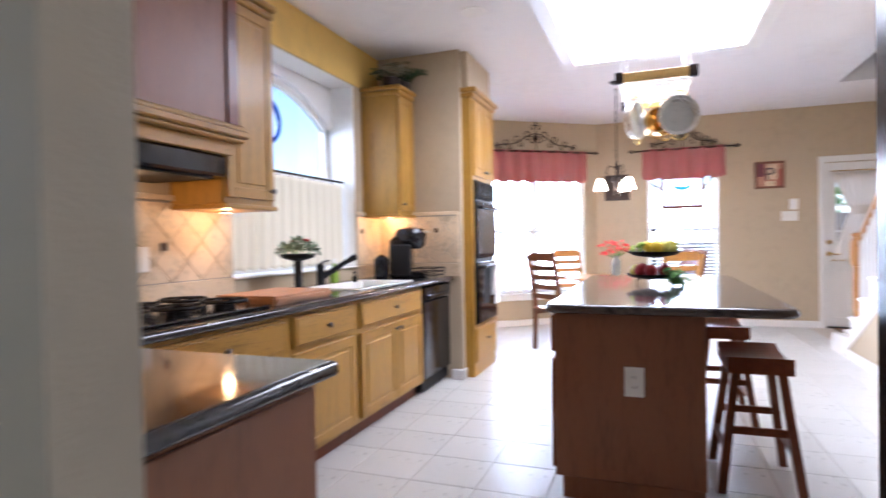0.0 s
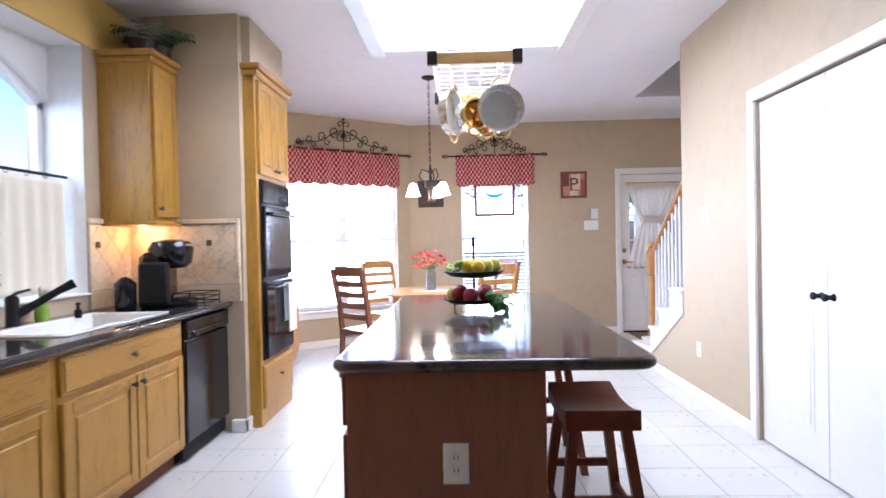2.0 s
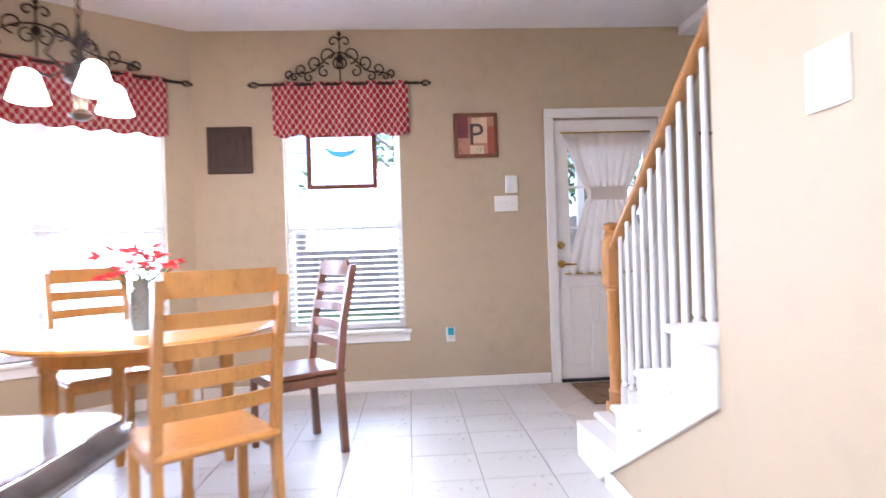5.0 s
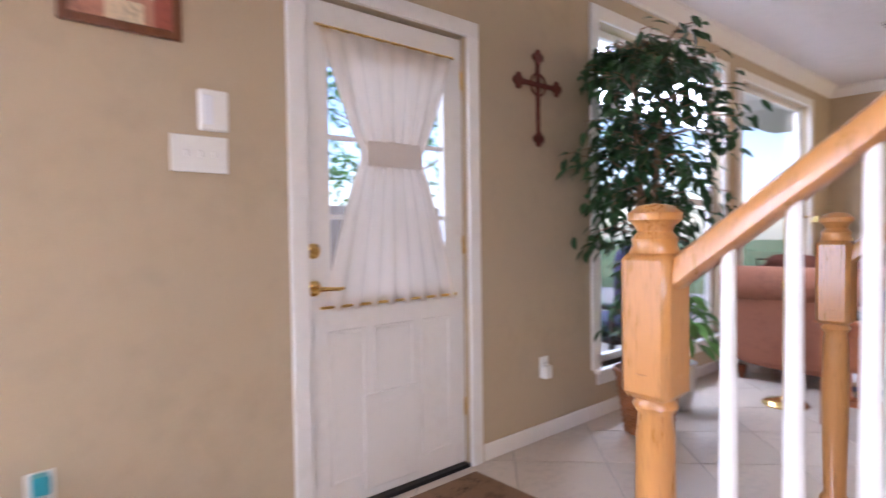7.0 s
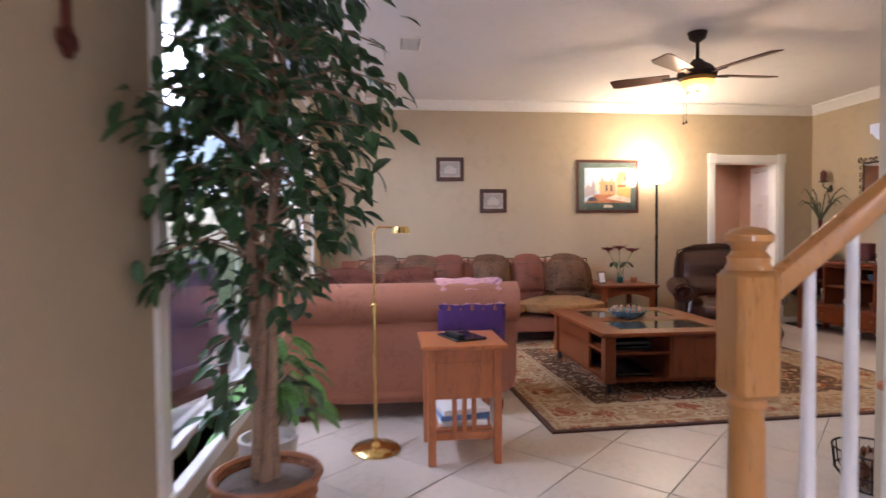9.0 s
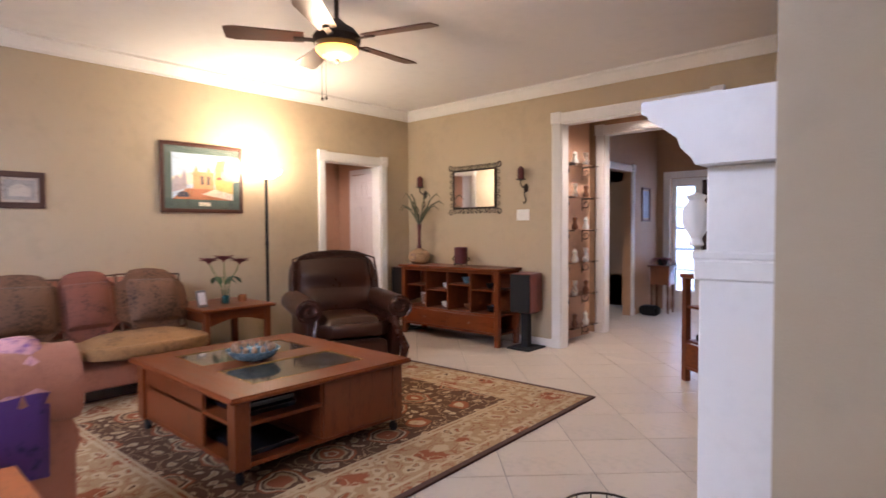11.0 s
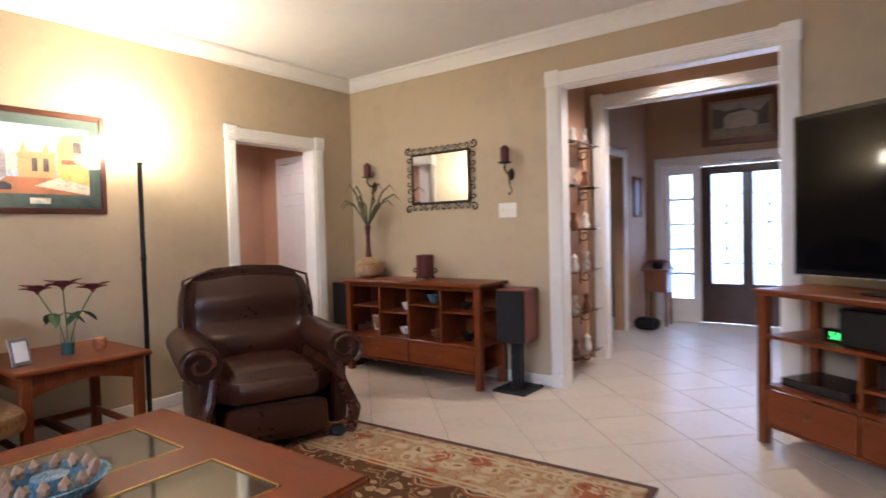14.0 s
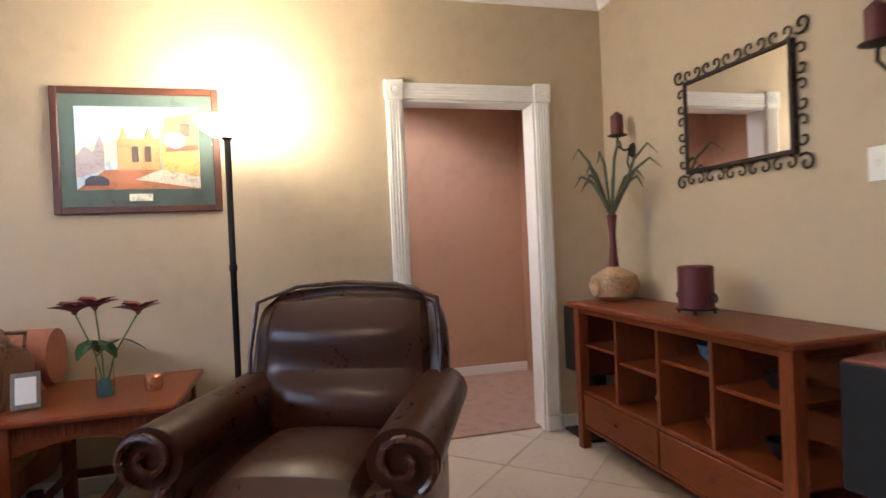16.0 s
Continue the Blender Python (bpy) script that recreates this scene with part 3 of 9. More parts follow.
# ---- doors ----
back_door = thing("door_1", "white half-glazed back door with a tied sheer curtain", "door", BACK @ pose(0, 0.03, 0), kind="structure")
DX0, DX1, DTOP = 2.505, 3.355, 2.09
bm = B()
g = (2.62, 3.24, 0.9, 1.88)
for lo, hi in (((DX0, 0, 0.02), (g[0], 0.045, DTOP)), ((g[1], 0, 0.02), (DX1, 0.045, DTOP)), ((g[0], 0, 0.02), (g[1], 0.045, g[2])), ((g[0], 0, g[3]), (g[1], 0.045, DTOP))):
    bx(bm, lo, hi)
part("leaf", bm, WHITE, back_door)
bm = B()
for a, b in ((2.6, 2.78), (2.82, 3.04), (3.08, 3.26)):
    for lo, hi in (((a, -0.008, 0.12), (a + 0.016, 0, 0.76)), ((b - 0.016, -0.008, 0.12), (b, 0, 0.76)), ((a, -0.008, 0.12), (b, 0, 0.136)), ((a, -0.008, 0.744), (b, 0, 0.76))):
        bx(bm, lo, hi, 0.003)
part("panel_moulding", bm, WHITE, back_door)
sub("pet_flap", WHITE, back_door, ((2.76, -0.014, 0.06), (3.05, 0, 0.47)), ((2.86, -0.02, 0.42), (2.9, -0.012, 0.43)))
pane_of(back_door, (g[0], 0.02, g[2]), (g[1], 0.025, g[3]))
for k in range(1, 3):
    z = g[2] + (g[3] - g[2]) * k / 3
    sub("glazing_bar", WHITE, back_door, ((g[0], 0.012, z - 0.01), (g[1], 0.033, z + 0.01)))
    x = g[0] + (g[1] - g[0]) * k / 3
    sub("glazing_bar", WHITE, back_door, ((x - 0.01, 0.012, g[2]), (x + 0.01, 0.033, g[3])))
for z in (1.09, 0.94):
    bm = lathe(B(), [(0.031, 0), (0.031, 0.006), (0.02, 0.012), (0.016, 0.03)], 18, Matrix.Translation((2.54, 0, z)) @ pose(0, 0, 0, 90))
    if z < 1:
        tube(bm, [(2.54, -0.03, z), (2.54, -0.055, z), (2.57, -0.06, z), (2.62, -0.058, z - 0.004), (2.645, -0.055, z - 0.002)], [0.011, 0.011, 0.009, 0.008, 0.007], 8)
    else:
        bx(bm, (2.533, -0.045, z - 0.016), (2.547, -0.025, z + 0.016), 0.003)
    part("door_lever" if z < 1 else "deadbolt", bm, BRASS, back_door, "polished brass", True)
for z in (0.25, 1.05, 1.85):
    sub("hinge", BRASS, back_door, ((3.35, -0.008, z), (3.362, 0.004, z + 0.09)))
sub("threshold", BLACK_MATT, back_door, ((DX0, -0.04, 0), (DX1, 0.06, 0.018)))
casing("casing_back_door", "white painted casing round the back door", BACK, 2.5, 3.36, 2.1, 0.075)
door_curtain = curtain("door_curtain", "ivory voile door curtain tied at the waist", BACK @ pose(0, 0.012, 0), 2.575, 3.275, 1.98, 0.85, LACE, 8, 0.01, tie=(1.49, 0.42))
sub("tie_band", LACE, door_curtain, ((2.78, -0.02, 1.44), (3.07, -0.014, 1.55)), ((2.78, 0.014, 1.44), (3.07, 0.02, 1.55)))
part("rod", rod(B(), (2.56, 0, 1.985), (3.29, 0, 1.985), 0.006), BRASS, door_curtain)
part("rod", rod(B(), (2.56, 0, 0.86), (3.29, 0, 0.86), 0.006), BRASS, door_curtain)


def panel_door(name, label, m, w, h, hinge_left=True, knob=None, arched=False):
    """A six panel moulded door, hinge side at local x = 0."""
    root = thing(name, label, "door", m, kind="structure")
    bm = bx(B(), (0, 0, 0.01), (w, 0.035, h), 0.002)
    part("leaf", bm, WHITE, root)
    half = (w - 0.3) / 2
    if arched:
        arch = [(w - 0.11 - (w - 0.22) * i / 12, 1.8 + 0.12 * math.sin(math.pi * i / 12) ** 1.5) for i in range(13)]
        for k in range(2):
            e = 0.03 * k
            part("panel", prism(B(), [(0.11 + e, 0.22 + e), (w - 0.11 - e, 0.22 + e), (w - 0.11 - e, 0.85 - e), (0.11 + e, 0.85 - e)], "y", -0.003 - 0.003 * k, 0), WHITE, root)
            part("panel", prism(B(), [(0.11 + e, 0.98 + e), (w - 0.11 - e, 0.98 + e)] + [(w / 2 + (x - w / 2) * (1 - e / (w / 2 - 0.11)), z - e) for x, z in arch], "y", -0.003 - 0.003 * k, 0), WHITE, root)
    for k, (z0, z1) in enumerate(() if arched else ((0.22, 0.85), (0.98, 1.58), (1.68, 1.92))):
        for x in (0.1, 0.2 + half):
            bm = B()
            for lo, hi in (((x, -0.007, z0), (x + 0.018, 0, z1)), ((x + half - 0.018, -0.007, z0), (x + half, 0, z1)), ((x, -0.007, z0), (x + half, 0, z0 + 0.018)), ((x, -0.007, z1 - 0.018), (x + half, 0, z1)), ((x + 0.04, -0.005, z0 + 0.04), (x + half - 0.04, 0, z1 - 0.04))):
                bx(bm, lo, hi, 0.003)
            part("panel", bm, WHITE, root)
    if knob is not None:
        part("knob", lathe(B(), [(0.02, 0), (0.012, 0.012), (0.012, 0.03), (0.02, 0.04), (0.02, 0.05), (0.01, 0.056)], 16, Matrix.Translation((knob, 0, 0.94)) @ pose(0, 0, 0, 90)), BLACK_MATT, root, "dark round knob", True)
    return root


# closet pair in the stair wall
CL = pose(WALL_K, 0, 0, 0, 0, -90)
casing("casing_closet", "white painted casing round the closet doors", CL, -4.38, -3.134, 2.07, 0.075)
panel_door("door_2", "white arched two-panel closet door with a dark knob", CL @ pose(-4.377, 0.02, 0), 0.618, 2.06, knob=0.575, arched=True)
panel_door("door_3", "white arched two-panel closet door with a dark knob", CL @ pose(-3.755, 0.02, 0), 0.618, 2.06, knob=0.045, arched=True)
solid("closet_back", bx(B(), (2.6, 3.0, 0), (2.62, 4.5, 2.3)), PAINT, "plain painted back of the closet", "wall", "structure")
# living room doorway and the passage behind it
FAR = pose(WALL_FAR, 0, 0, 0, 0, -90)
casing("casing_hall", "white fluted casing with corner blocks at the hall doorway", FAR, -3.57, -2.74, 2.04, 0.095, corner=True)
sub("jamb", WHITE, thing("jamb_hall", "white painted jamb lining of the hall doorway", "door jamb", kind="structure"), ((WALL_FAR, 2.74, 0), (WALL_FAR + 0.15, 2.752, 2.04)), ((WALL_FAR, 3.558, 0), (WALL_FAR + 0.15, 3.57, 2.04)), ((WALL_FAR, 2.752, 2.028), (WALL_FAR + 0.15, 3.558, 2.04)))
wall("wall_passage_end", "terracotta painted passage wall", "x", 10.7, 10.85, 1.2, 4.6, 0, CEILING, material=PAINT_HALL)
wall("wall_passage_side", "terracotta painted passage wall", "y", 2.2, 2.05, 9.3, 10.7, 0, CEILING, [(9.55, 10.35, 0, 2.04)], material=PAINT_HALL)
wall("wall_passage_far", "terracotta painted passage wall", "y", 4.4, 4.55, 9.29, 10.7, 0, CEILING, material=PAINT_HALL)
casing("casing_passage", "white painted casing of an inner door", pose(0, 2.2, 0, 0, 0, 180), -10.35, -9.55, 2.04, 0.07)
panel_door("door_4", "white six-panel inner door standing ajar", pose(10.34, 2.24, 0, 0, 0, 180 - 12), 0.78, 2.02, knob=0.72)
strip("baseboard", "white baseboard in the passage", "baseboard", None, ((10.686, 2.2, 0), (10.7, 4.4, 0.09)))
solid("carpet", bx(B(), (WALL_FAR + 0.06, 1.2, 0.001), (10.7, 4.4, 0.012)), mat("beige_carpet", (0.42, 0.28, 0.21), 0.95, grain=0.2, scale=12, bump=0.6, bump_scale=300), "beige carpet in the passage", "carpet", "structure")


# ---- kitchen cabinets ----
def panel_front(parent, name, y0, y1, z0, z1, x, material=None, raised=True, label=""):
    """A framed cabinet front on the plane x, facing +x."""
    front = part(name, bx(B(), (x, y0, z0), (x + 0.016, y1, z1), 0.003), material or OAK, parent, label)
    if raised:
        w = 0.055
        for piece, lo, hi in (("stile", (x + 0.014, y0, z0), (x + 0.023, y0 + w, z1)), ("stile", (x + 0.014, y1 - w, z0), (x + 0.023, y1, z1)), ("rail", (x + 0.014, y0 + w, z0), (x + 0.023, y1 - w, z0 + w)), ("rail", (x + 0.014, y0 + w, z1 - w), (x + 0.023, y1 - w, z1))):
            part(piece, bx(B(), lo, hi, 0.003), OAK if piece == "stile" else OAK_X, front)
        part("raised_panel", bx(B(), (x + 0.012, y0 + w + 0.018, z0 + w + 0.018), (x + 0.023, y1 - w - 0.018, z1 - w - 0.018), 0.009), material or OAK, front)
    else:
        part("raised_panel", bx(B(), (x + 0.012, y0 + 0.012, z0 + 0.012), (x + 0.022, y1 - 0.012, z1 - 0.012), 0.006), material or OAK, front)
    return front


def knob_on(parent, x, y, z):
    part("knob", lathe(B(), [(0.008, 0), (0.006, 0.012), (0.015, 0.018), (0.015, 0.024), (0.006, 0.03)], 12, Matrix.Translation((x, y, z)) @ pose(0, 0, 0, 0, 90)), mat_pewter, parent, "dark pewter knob", True)


mat_pewter = mat("dark_pewter", (0.12, 0.1, 0.09), 0.35, metal=0.9, grain=0.2, scale=30)
FX = -1.235
TOP = 0.885


def base_unit(name_label, y0, y1, doors, drawers, hollow=False):
    root = thing("base_cabinet", name_label, "cabinet", group="kitchen base cabinets")
    if hollow:
        sub("body", OAK, root, ((WALL_L, y0, 0.1), (FX, y1, 0.62)), ((FX - 0.045, y0, 0.62), (FX, y1, TOP - 0.04)), ((WALL_L, y0, 0.62), (FX - 0.045, y0 + 0.02, TOP - 0.04)), ((WALL_L, y1 - 0.02, 0.62), (FX - 0.045, y1, TOP - 0.04)), bevel=0.002)
    else:
        sub("body", OAK, root, ((WALL_L, y0, 0.1), (FX, y1, TOP - 0.04)), bevel=0.002)
    sub("toe_kick", CHERRY, root, ((WALL_L, y0, 0.0), (FX - 0.06, y1, 0.1)))
    for a, b in drawers:
        d = panel_front(root, "drawer", a, b, 0.665, 0.825, FX, OAK_X, raised=False)
        knob_on(d, FX + 0.02, (a + b) / 2, 0.745)
    for a, b, k in doors:
        d = panel_front(root, "door", a, b, 0.125, 0.64, FX)
        knob_on(d, FX + 0.023, a + 0.03 if k < 0 else b - 0.03, 0.6)
    return root


base_unit("honey oak base cabinet under the cooktop", 1.32, 2.34, [(1.5, 1.91, 1), (1.93, 2.32, -1)], [(1.5, 2.32)])
base_unit("honey oak base cabinet with a drawer and a door", 2.34, 3.03, [(2.39, 2.99, -1)], [(2.39, 2.99)])
base_unit("honey oak sink cabinet with two doors below a false drawer", 3.03, 4.05, [(3.06, 3.56, 1), (3.57, 4.02, -1)], [(3.06, 4.02)], hollow=True)
dw = thing("dishwasher", "black dishwasher built in under the worktop", "dishwasher")
sub("body", BLACK_MATT, dw, ((WALL_L + 0.05, 4.055, 0.02), (FX - 0.01, 4.645, TOP - 0.045)))
sub("door", BLACK, dw, ((FX - 0.01, 4.06, 0.12), (FX + 0.022, 4.64, 0.72)), bevel=0.008)
sub("control_panel", BLACK, dw, ((FX - 0.01, 4.06, 0.725), (FX + 0.03, 4.64, 0.835)), bevel=0.008)
sub("toe_kick", BLACK_MATT, dw, ((FX - 0.08, 4.06, 0.0), (FX - 0.06, 4.64, 0.12)))
part("handle", bx(B(), (FX + 0.024, 4.12, 0.735), (FX + 0.046, 4.58, 0.765), 0.006), BLACK, dw)

# worktop with the sink opening
SINK = (-1.72, -1.32, 3.22, 4.0)
wt = thing("worktop", "dark polished granite worktop along the sink wall", "countertop")
bm = B()
for lo, hi in (((WALL_L, 1.32, TOP - 0.04), (-1.2, SINK[2], TOP)), ((WALL_L, SINK[3], TOP - 0.04), (-1.2, 4.65, TOP)), ((WALL_L, SINK[2], TOP - 0.04), (SINK[0], SINK[3], TOP)), ((SINK[1], SINK[2], TOP - 0.04), (-1.2, SINK[3], TOP))):
    bx(bm, lo, hi)
part("slab", bm, GRANITE, wt)
part("bullnose", rod(B(), (-1.2, 1.32, TOP - 0.02), (-1.2, 4.65, TOP - 0.02), 0.02, seg=14), GRANITE, wt, smooth=True)
sink = thing("sink", "white porcelain double sink set in the worktop", "sink")
bm = B()
a, b, c, d = SINK
for lo, hi in (((a, c, 0.66), (a + 0.014, d, TOP + 0.004)), ((b - 0.014, c, 0.66), (b, d, TOP + 0.004)), ((a + 0.014, c, 0.66), (b - 0.014, c + 0.014, TOP + 0.004)), ((a + 0.014, d - 0.014, 0.66), (b - 0.014, d, TOP + 0.004)), ((a, c, 0.645), (b, d, 0.66))):
    bx(bm, lo, hi, 0.004)
part("basin", bm, PORCELAIN, sink)
for lo, hi in (((a - 0.03, c - 0.03, TOP), (a + 0.012, d + 0.03, TOP + 0.008)), ((b - 0.012, c - 0.03, TOP), (b + 0.03, d + 0.03, TOP + 0.008)), ((a + 0.012, c - 0.03, TOP), (b - 0.012, c + 0.012, TOP + 0.008)), ((a + 0.012, d - 0.012, TOP), (b - 0.012, d + 0.03, TOP + 0.008)), ((a + 0.014, 3.59, 0.662), (b - 0.014, 3.63, TOP - 0.05))):
    part("rim", bx(B(), lo, hi, 0.003), PORCELAIN, sink)
part("drain", lathe(B(), [(0.04, 0), (0.04, 0.004), (0.02, 0.004)], 16, Matrix.Translation((-1.52, 3.42, 0.664))), STEEL, sink)
faucet = thing("faucet", "black pull-out kitchen faucet behind the sink", "faucet", pose(-1.77, 3.5, TOP))
lathe_pts = [(0.035, 0), (0.03, 0.01), (0.028, 0.1), (0.03, 0.14), (0.02, 0.155)]
part("body", lathe(B(), lathe_pts, 18), BLACK_MATT, faucet, smooth=True)
bm = tube(B(), [(0, 0, 0.05), (0.06, 0.05, 0.1), (0.14, 0.12, 0.165), (0.19, 0.165, 0.2)], [0.022, 0.02, 0.018, 0.024], 12)
part("spout", bm, BLACK_MATT, faucet, smooth=True)
part("lever", tube(B(), [(0, 0, 0.15), (0.0, 0.03, 0.165), (0.01, 0.1, 0.175)], [0.01, 0.008, 0.006], 8), BLACK_MATT, faucet, smooth=True)
part("soap_pump", lathe(B(), [(0.018, 0), (0.018, 0.04), (0.008, 0.05), (0.008, 0.07), (0.016, 0.075), (0.0, 0.085)], 12, pose(0.07, 0.36, 0)), BLACK_MATT, faucet, smooth=True)

# backsplash of cream stone tiles set on the diagonal with a trim course
STONE = mat("cream_travertine_tile", (0.62, 0.50, 0.34), 0.45, grain=0.22, scale=6, bump=0.12, bump_scale=40, random_object=0.1)
splash = thing("backsplash", "cream travertine tile backsplash above the worktop", "backsplash", kind="structure")
sub("bed", GROUT, splash, ((WALL_L, 1.3, TOP), (WALL_L + 0.006, 2.72, 1.42)), ((WALL_L, 4.2, TOP), (WALL_L + 0.006, 4.65, 1.42)), ((WALL_L + 0.006, 4.636, TOP), (-1.13, 4.65, 1.42)), bevel=0)


def clip(pts, axis, limit, sign):
    """The part of a polygon on one side of a line."""
    out = []
    for a, b in zip(pts, pts[1:] + pts[:1]):
        da, db = sign * (a[axis] - limit), sign * (b[axis] - limit)
        if da >= 0:
            out.append(a)
        if da * db < 0:
            f = da / (da - db)
            out.append((a[0] + (b[0] - a[0]) * f, a[1] + (b[1] - a[1]) * f))
    return out


def splash_field(m, x0, x1, z0, z1):
    """Square tiles set on their corners over a field; local x along the wall, z up."""
    h, r = 0.104, 0.1015
    for i in range(int((x1 - x0) / h) + 2):
        for k in range(int((z1 - z0) / h) + 2):
            if (i + k) % 2:
                continue
            u, v = x0 + i * h, z0 + k * h
            pts = [(u + r, v), (u, v + r), (u - r, v), (u, v - r)]
            for axis, limit, sign in ((0, x0, 1), (0, x1, -1), (1, z0, 1), (1, z1, -1)):
                pts = clip(pts, axis, limit, sign) if len(pts) > 2 else pts
            if len(pts) > 2 and max(p[0] for p in pts) - min(p[0] for p in pts) > 0.02 and max(p[1] for p in pts) - min(p[1] for p in pts) > 0.02:
                ob = part("tile", prism(B(), pts, "y", -0.012, -0.006), STONE, splash)
                ob.matrix_basis = m


LEFT = pose(WALL_L, 0, 0, 0, 0, 90) @ pose(0, 0, 0, 0, 0, 180)
splash_field(pose(WALL_L, 0, 0, 0, 0, 90) @ pose(0, 0, 0, 0, 0, 0), 1.33, 2.71, 1.0, 1.4)
splash_field(pose(WALL_L, 0, 0, 0, 0, 90), 4.21, 4.64, 1.0, 1.4)
splash_field(pose(0, 4.636, 0), -1.86, -1.14, 1.0, 1.4)
sub("trim_course", STONE, splash, ((WALL_L + 0.006, 1.3, 1.41), (WALL_L + 0.024, 2.72, 1.44)), ((WALL_L + 0.006, 4.2, 1.41), (WALL_L + 0.024, 4.33, 1.44)), ((-1.54, 4.61, 1.41), (-1.11, 4.636, 1.44)), ((-1.135, 4.615, 1.0), (-1.11, 4.638, 1.41)))
sub("lower_course", STONE, splash, ((WALL_L + 0.006, 1.3, TOP), (WALL_L + 0.018, 2.72, 0.995)), ((WALL_L + 0.006, 4.2, TOP), (WALL_L + 0.018, 4.63, 0.995)), ((-1.85, 4.618, TOP), (-1.11, 4.636, 0.995)))
DARKTILE = mat("dark_accent_tile", (0.09, 0.05, 0.025), 0.4, grain=0.3, scale=30)
sub("accent_tile", DARKTILE, splash, ((-1.34, 4.622, 1.26), (-1.3, 4.634, 1.3)))
sub("accent_tile", DARKTILE, splash, ((WALL_L + 0.01, 4.26, 1.26), (WALL_L + 0.02, 4.3, 1.3)))
sub("accent_tile", DARKTILE, splash, ((WALL_L + 0.01, 2.2, 1.16), (WALL_L + 0.02, 2.24, 1.2)))


# upper cabinets
def upper(label, y0, y1, z0, z1, fx, doors, crown_top=True):
    root = thing("upper_cabinet", label, "cabinet", group="kitchen upper cabinets")
    sub("body", OAK, root, ((WALL_L, y0, z0), (fx, y1, z1)), bevel=0.002)
    for a, b, k in doors:
        d = panel_front(root, "door", a, b, z0 + 0.03, z1 - 0.04, fx)
        knob_on(d, fx + 0.023, a + 0.03 if k < 0 else b - 0.03, z0 + 0.08)
    if crown_top:
        sub("crown", OAK_X, root, ((WALL_L, y0 - 0.015, z1 - 0.03), (fx + 0.03, y1, z1 + 0.01)), ((WALL_L, y0 - 0.035, z1 + 0.01), (fx + 0.05, y1, z1 + 0.045)), bevel=0.01)
    sub("light_rail", OAK_X, root, ((WALL_L, y0 - 0.008, z0 - 0.025), (fx + 0.03, y1, z0)), bevel=0.006)
    return root


upper("honey oak wall cabinet beside the oven partition", 4.33, 4.648, 1.42, 2.44, -1.54, [(4.35, 4.63, -1)])
upper("honey oak wall cabinet beside the sink window", 2.28, 2.68, 1.39, 2.44, -1.54, [(2.3, 2.66, 1)])
hood_top = thing("upper_cabinet", "flat brown wood cabinet boxing in the range hood", "cabinet", group="kitchen upper cabinets")
sub("body", PANEL, hood_top, ((WALL_L, 1.3, 1.74), (-1.4, 2.23, 2.48)), bevel=0.003)
sub("corner_post", CHERRY_Z, hood_top, ((-1.42, 2.16, 1.74), (-1.388, 2.235, 2.48)), bevel=0.004)
sub("moulding", OAK_X, hood_top, ((WALL_L, 1.28, 1.715), (-1.375, 2.25, 1.74)), ((WALL_L, 1.27, 1.68), (-1.355, 2.262, 1.7151)), ((WALL_L, 1.285, 1.66), (-1.372, 2.25, 1.6801)), bevel=0.007)
hood = thing("range_hood", "black under-cabinet range hood above the cooktop", "range hood")
sub("body", BLACK, hood, ((WALL_L, 1.36, 1.5), (-1.43, 2.2, 1.6)), bevel=0.012)
sub("filter", BLACK_MATT, hood, ((WALL_L + 0.03, 1.42, 1.488), (-1.47, 2.15, 1.5)))
# the liner's orange oak stands in for warm hood light below the moulding
sub("liner", OAK_X, hood, ((WALL_L, 1.33, 1.6), (-1.415, 2.215, 1.66)), bevel=0.004, label="oak liner above the hood, its orange in place of warm light")


def puck(m, power):
    """A small warm light under a cabinet."""
    root = thing("puck_light", "small lit puck light under the wall cabinet", "cabinet light", m, group="under-cabinet lights")
    part("rim", lathe(B(), [(0.024, 0.0), (0.033, -0.004), (0.033, 0.008), (0.0, 0.008)], 18), WHITE, root, smooth=True)
    part("lens", lathe(B(), [(0.024, -0.001), (0.0, -0.0015)], 18), glow_mat("lit_puck_lens", (1.0, 0.72, 0.4), 6.0), root, "lit lens")
    lamp("puck_bulb", "POINT", m @ pose(0, 0, -0.03), power, (1.0, 0.55, 0.22), radius=0.02)


puck(pose(-1.7, 4.5, 1.387), 1.1)
puck(pose(-1.7, 2.48, 1.357), 1.0)
puck(pose(-1.62, 1.8, 1.48), 2.0)
# wall sheet over the sink window and cabinets, warm light painted gold into it
strip("soffit", "golden painted soffit over the sink window", "soffit", None, ((WALL_L, 0.56, 2.484), (WALL_L + 0.012, 4.64, CEILING - 0.002)), material=LIT_PAINT)

# oven tower
wall("wall_partition", "tan painted partition beside the ovens", "y", 4.65, 4.71, WALL_L, -1.1, 0, CEILING)
tower = thing("oven_cabinet", "tall honey oak cabinet with two built-in ovens", "cabinet")
OX = -1.02
sub("body", OAK, tower, ((WALL_L, 4.712, 0.0), (OX, 5.4, 2.44)), bevel=0.003)
for a, b, k in ((4.74, 5.05, 1), (5.06, 5.37, -1)):
    d = panel_front(tower, "door", a, b, 1.75, 2.4, OX)
    knob_on(d, OX + 0.023, b - 0.03 if k > 0 else a + 0.03, 1.8)
d = panel_front(tower, "drawer", 4.74, 5.37, 0.12, 0.42, OX, OAK_X, raised=False)
knob_on(d, OX + 0.02, 5.055, 0.3)
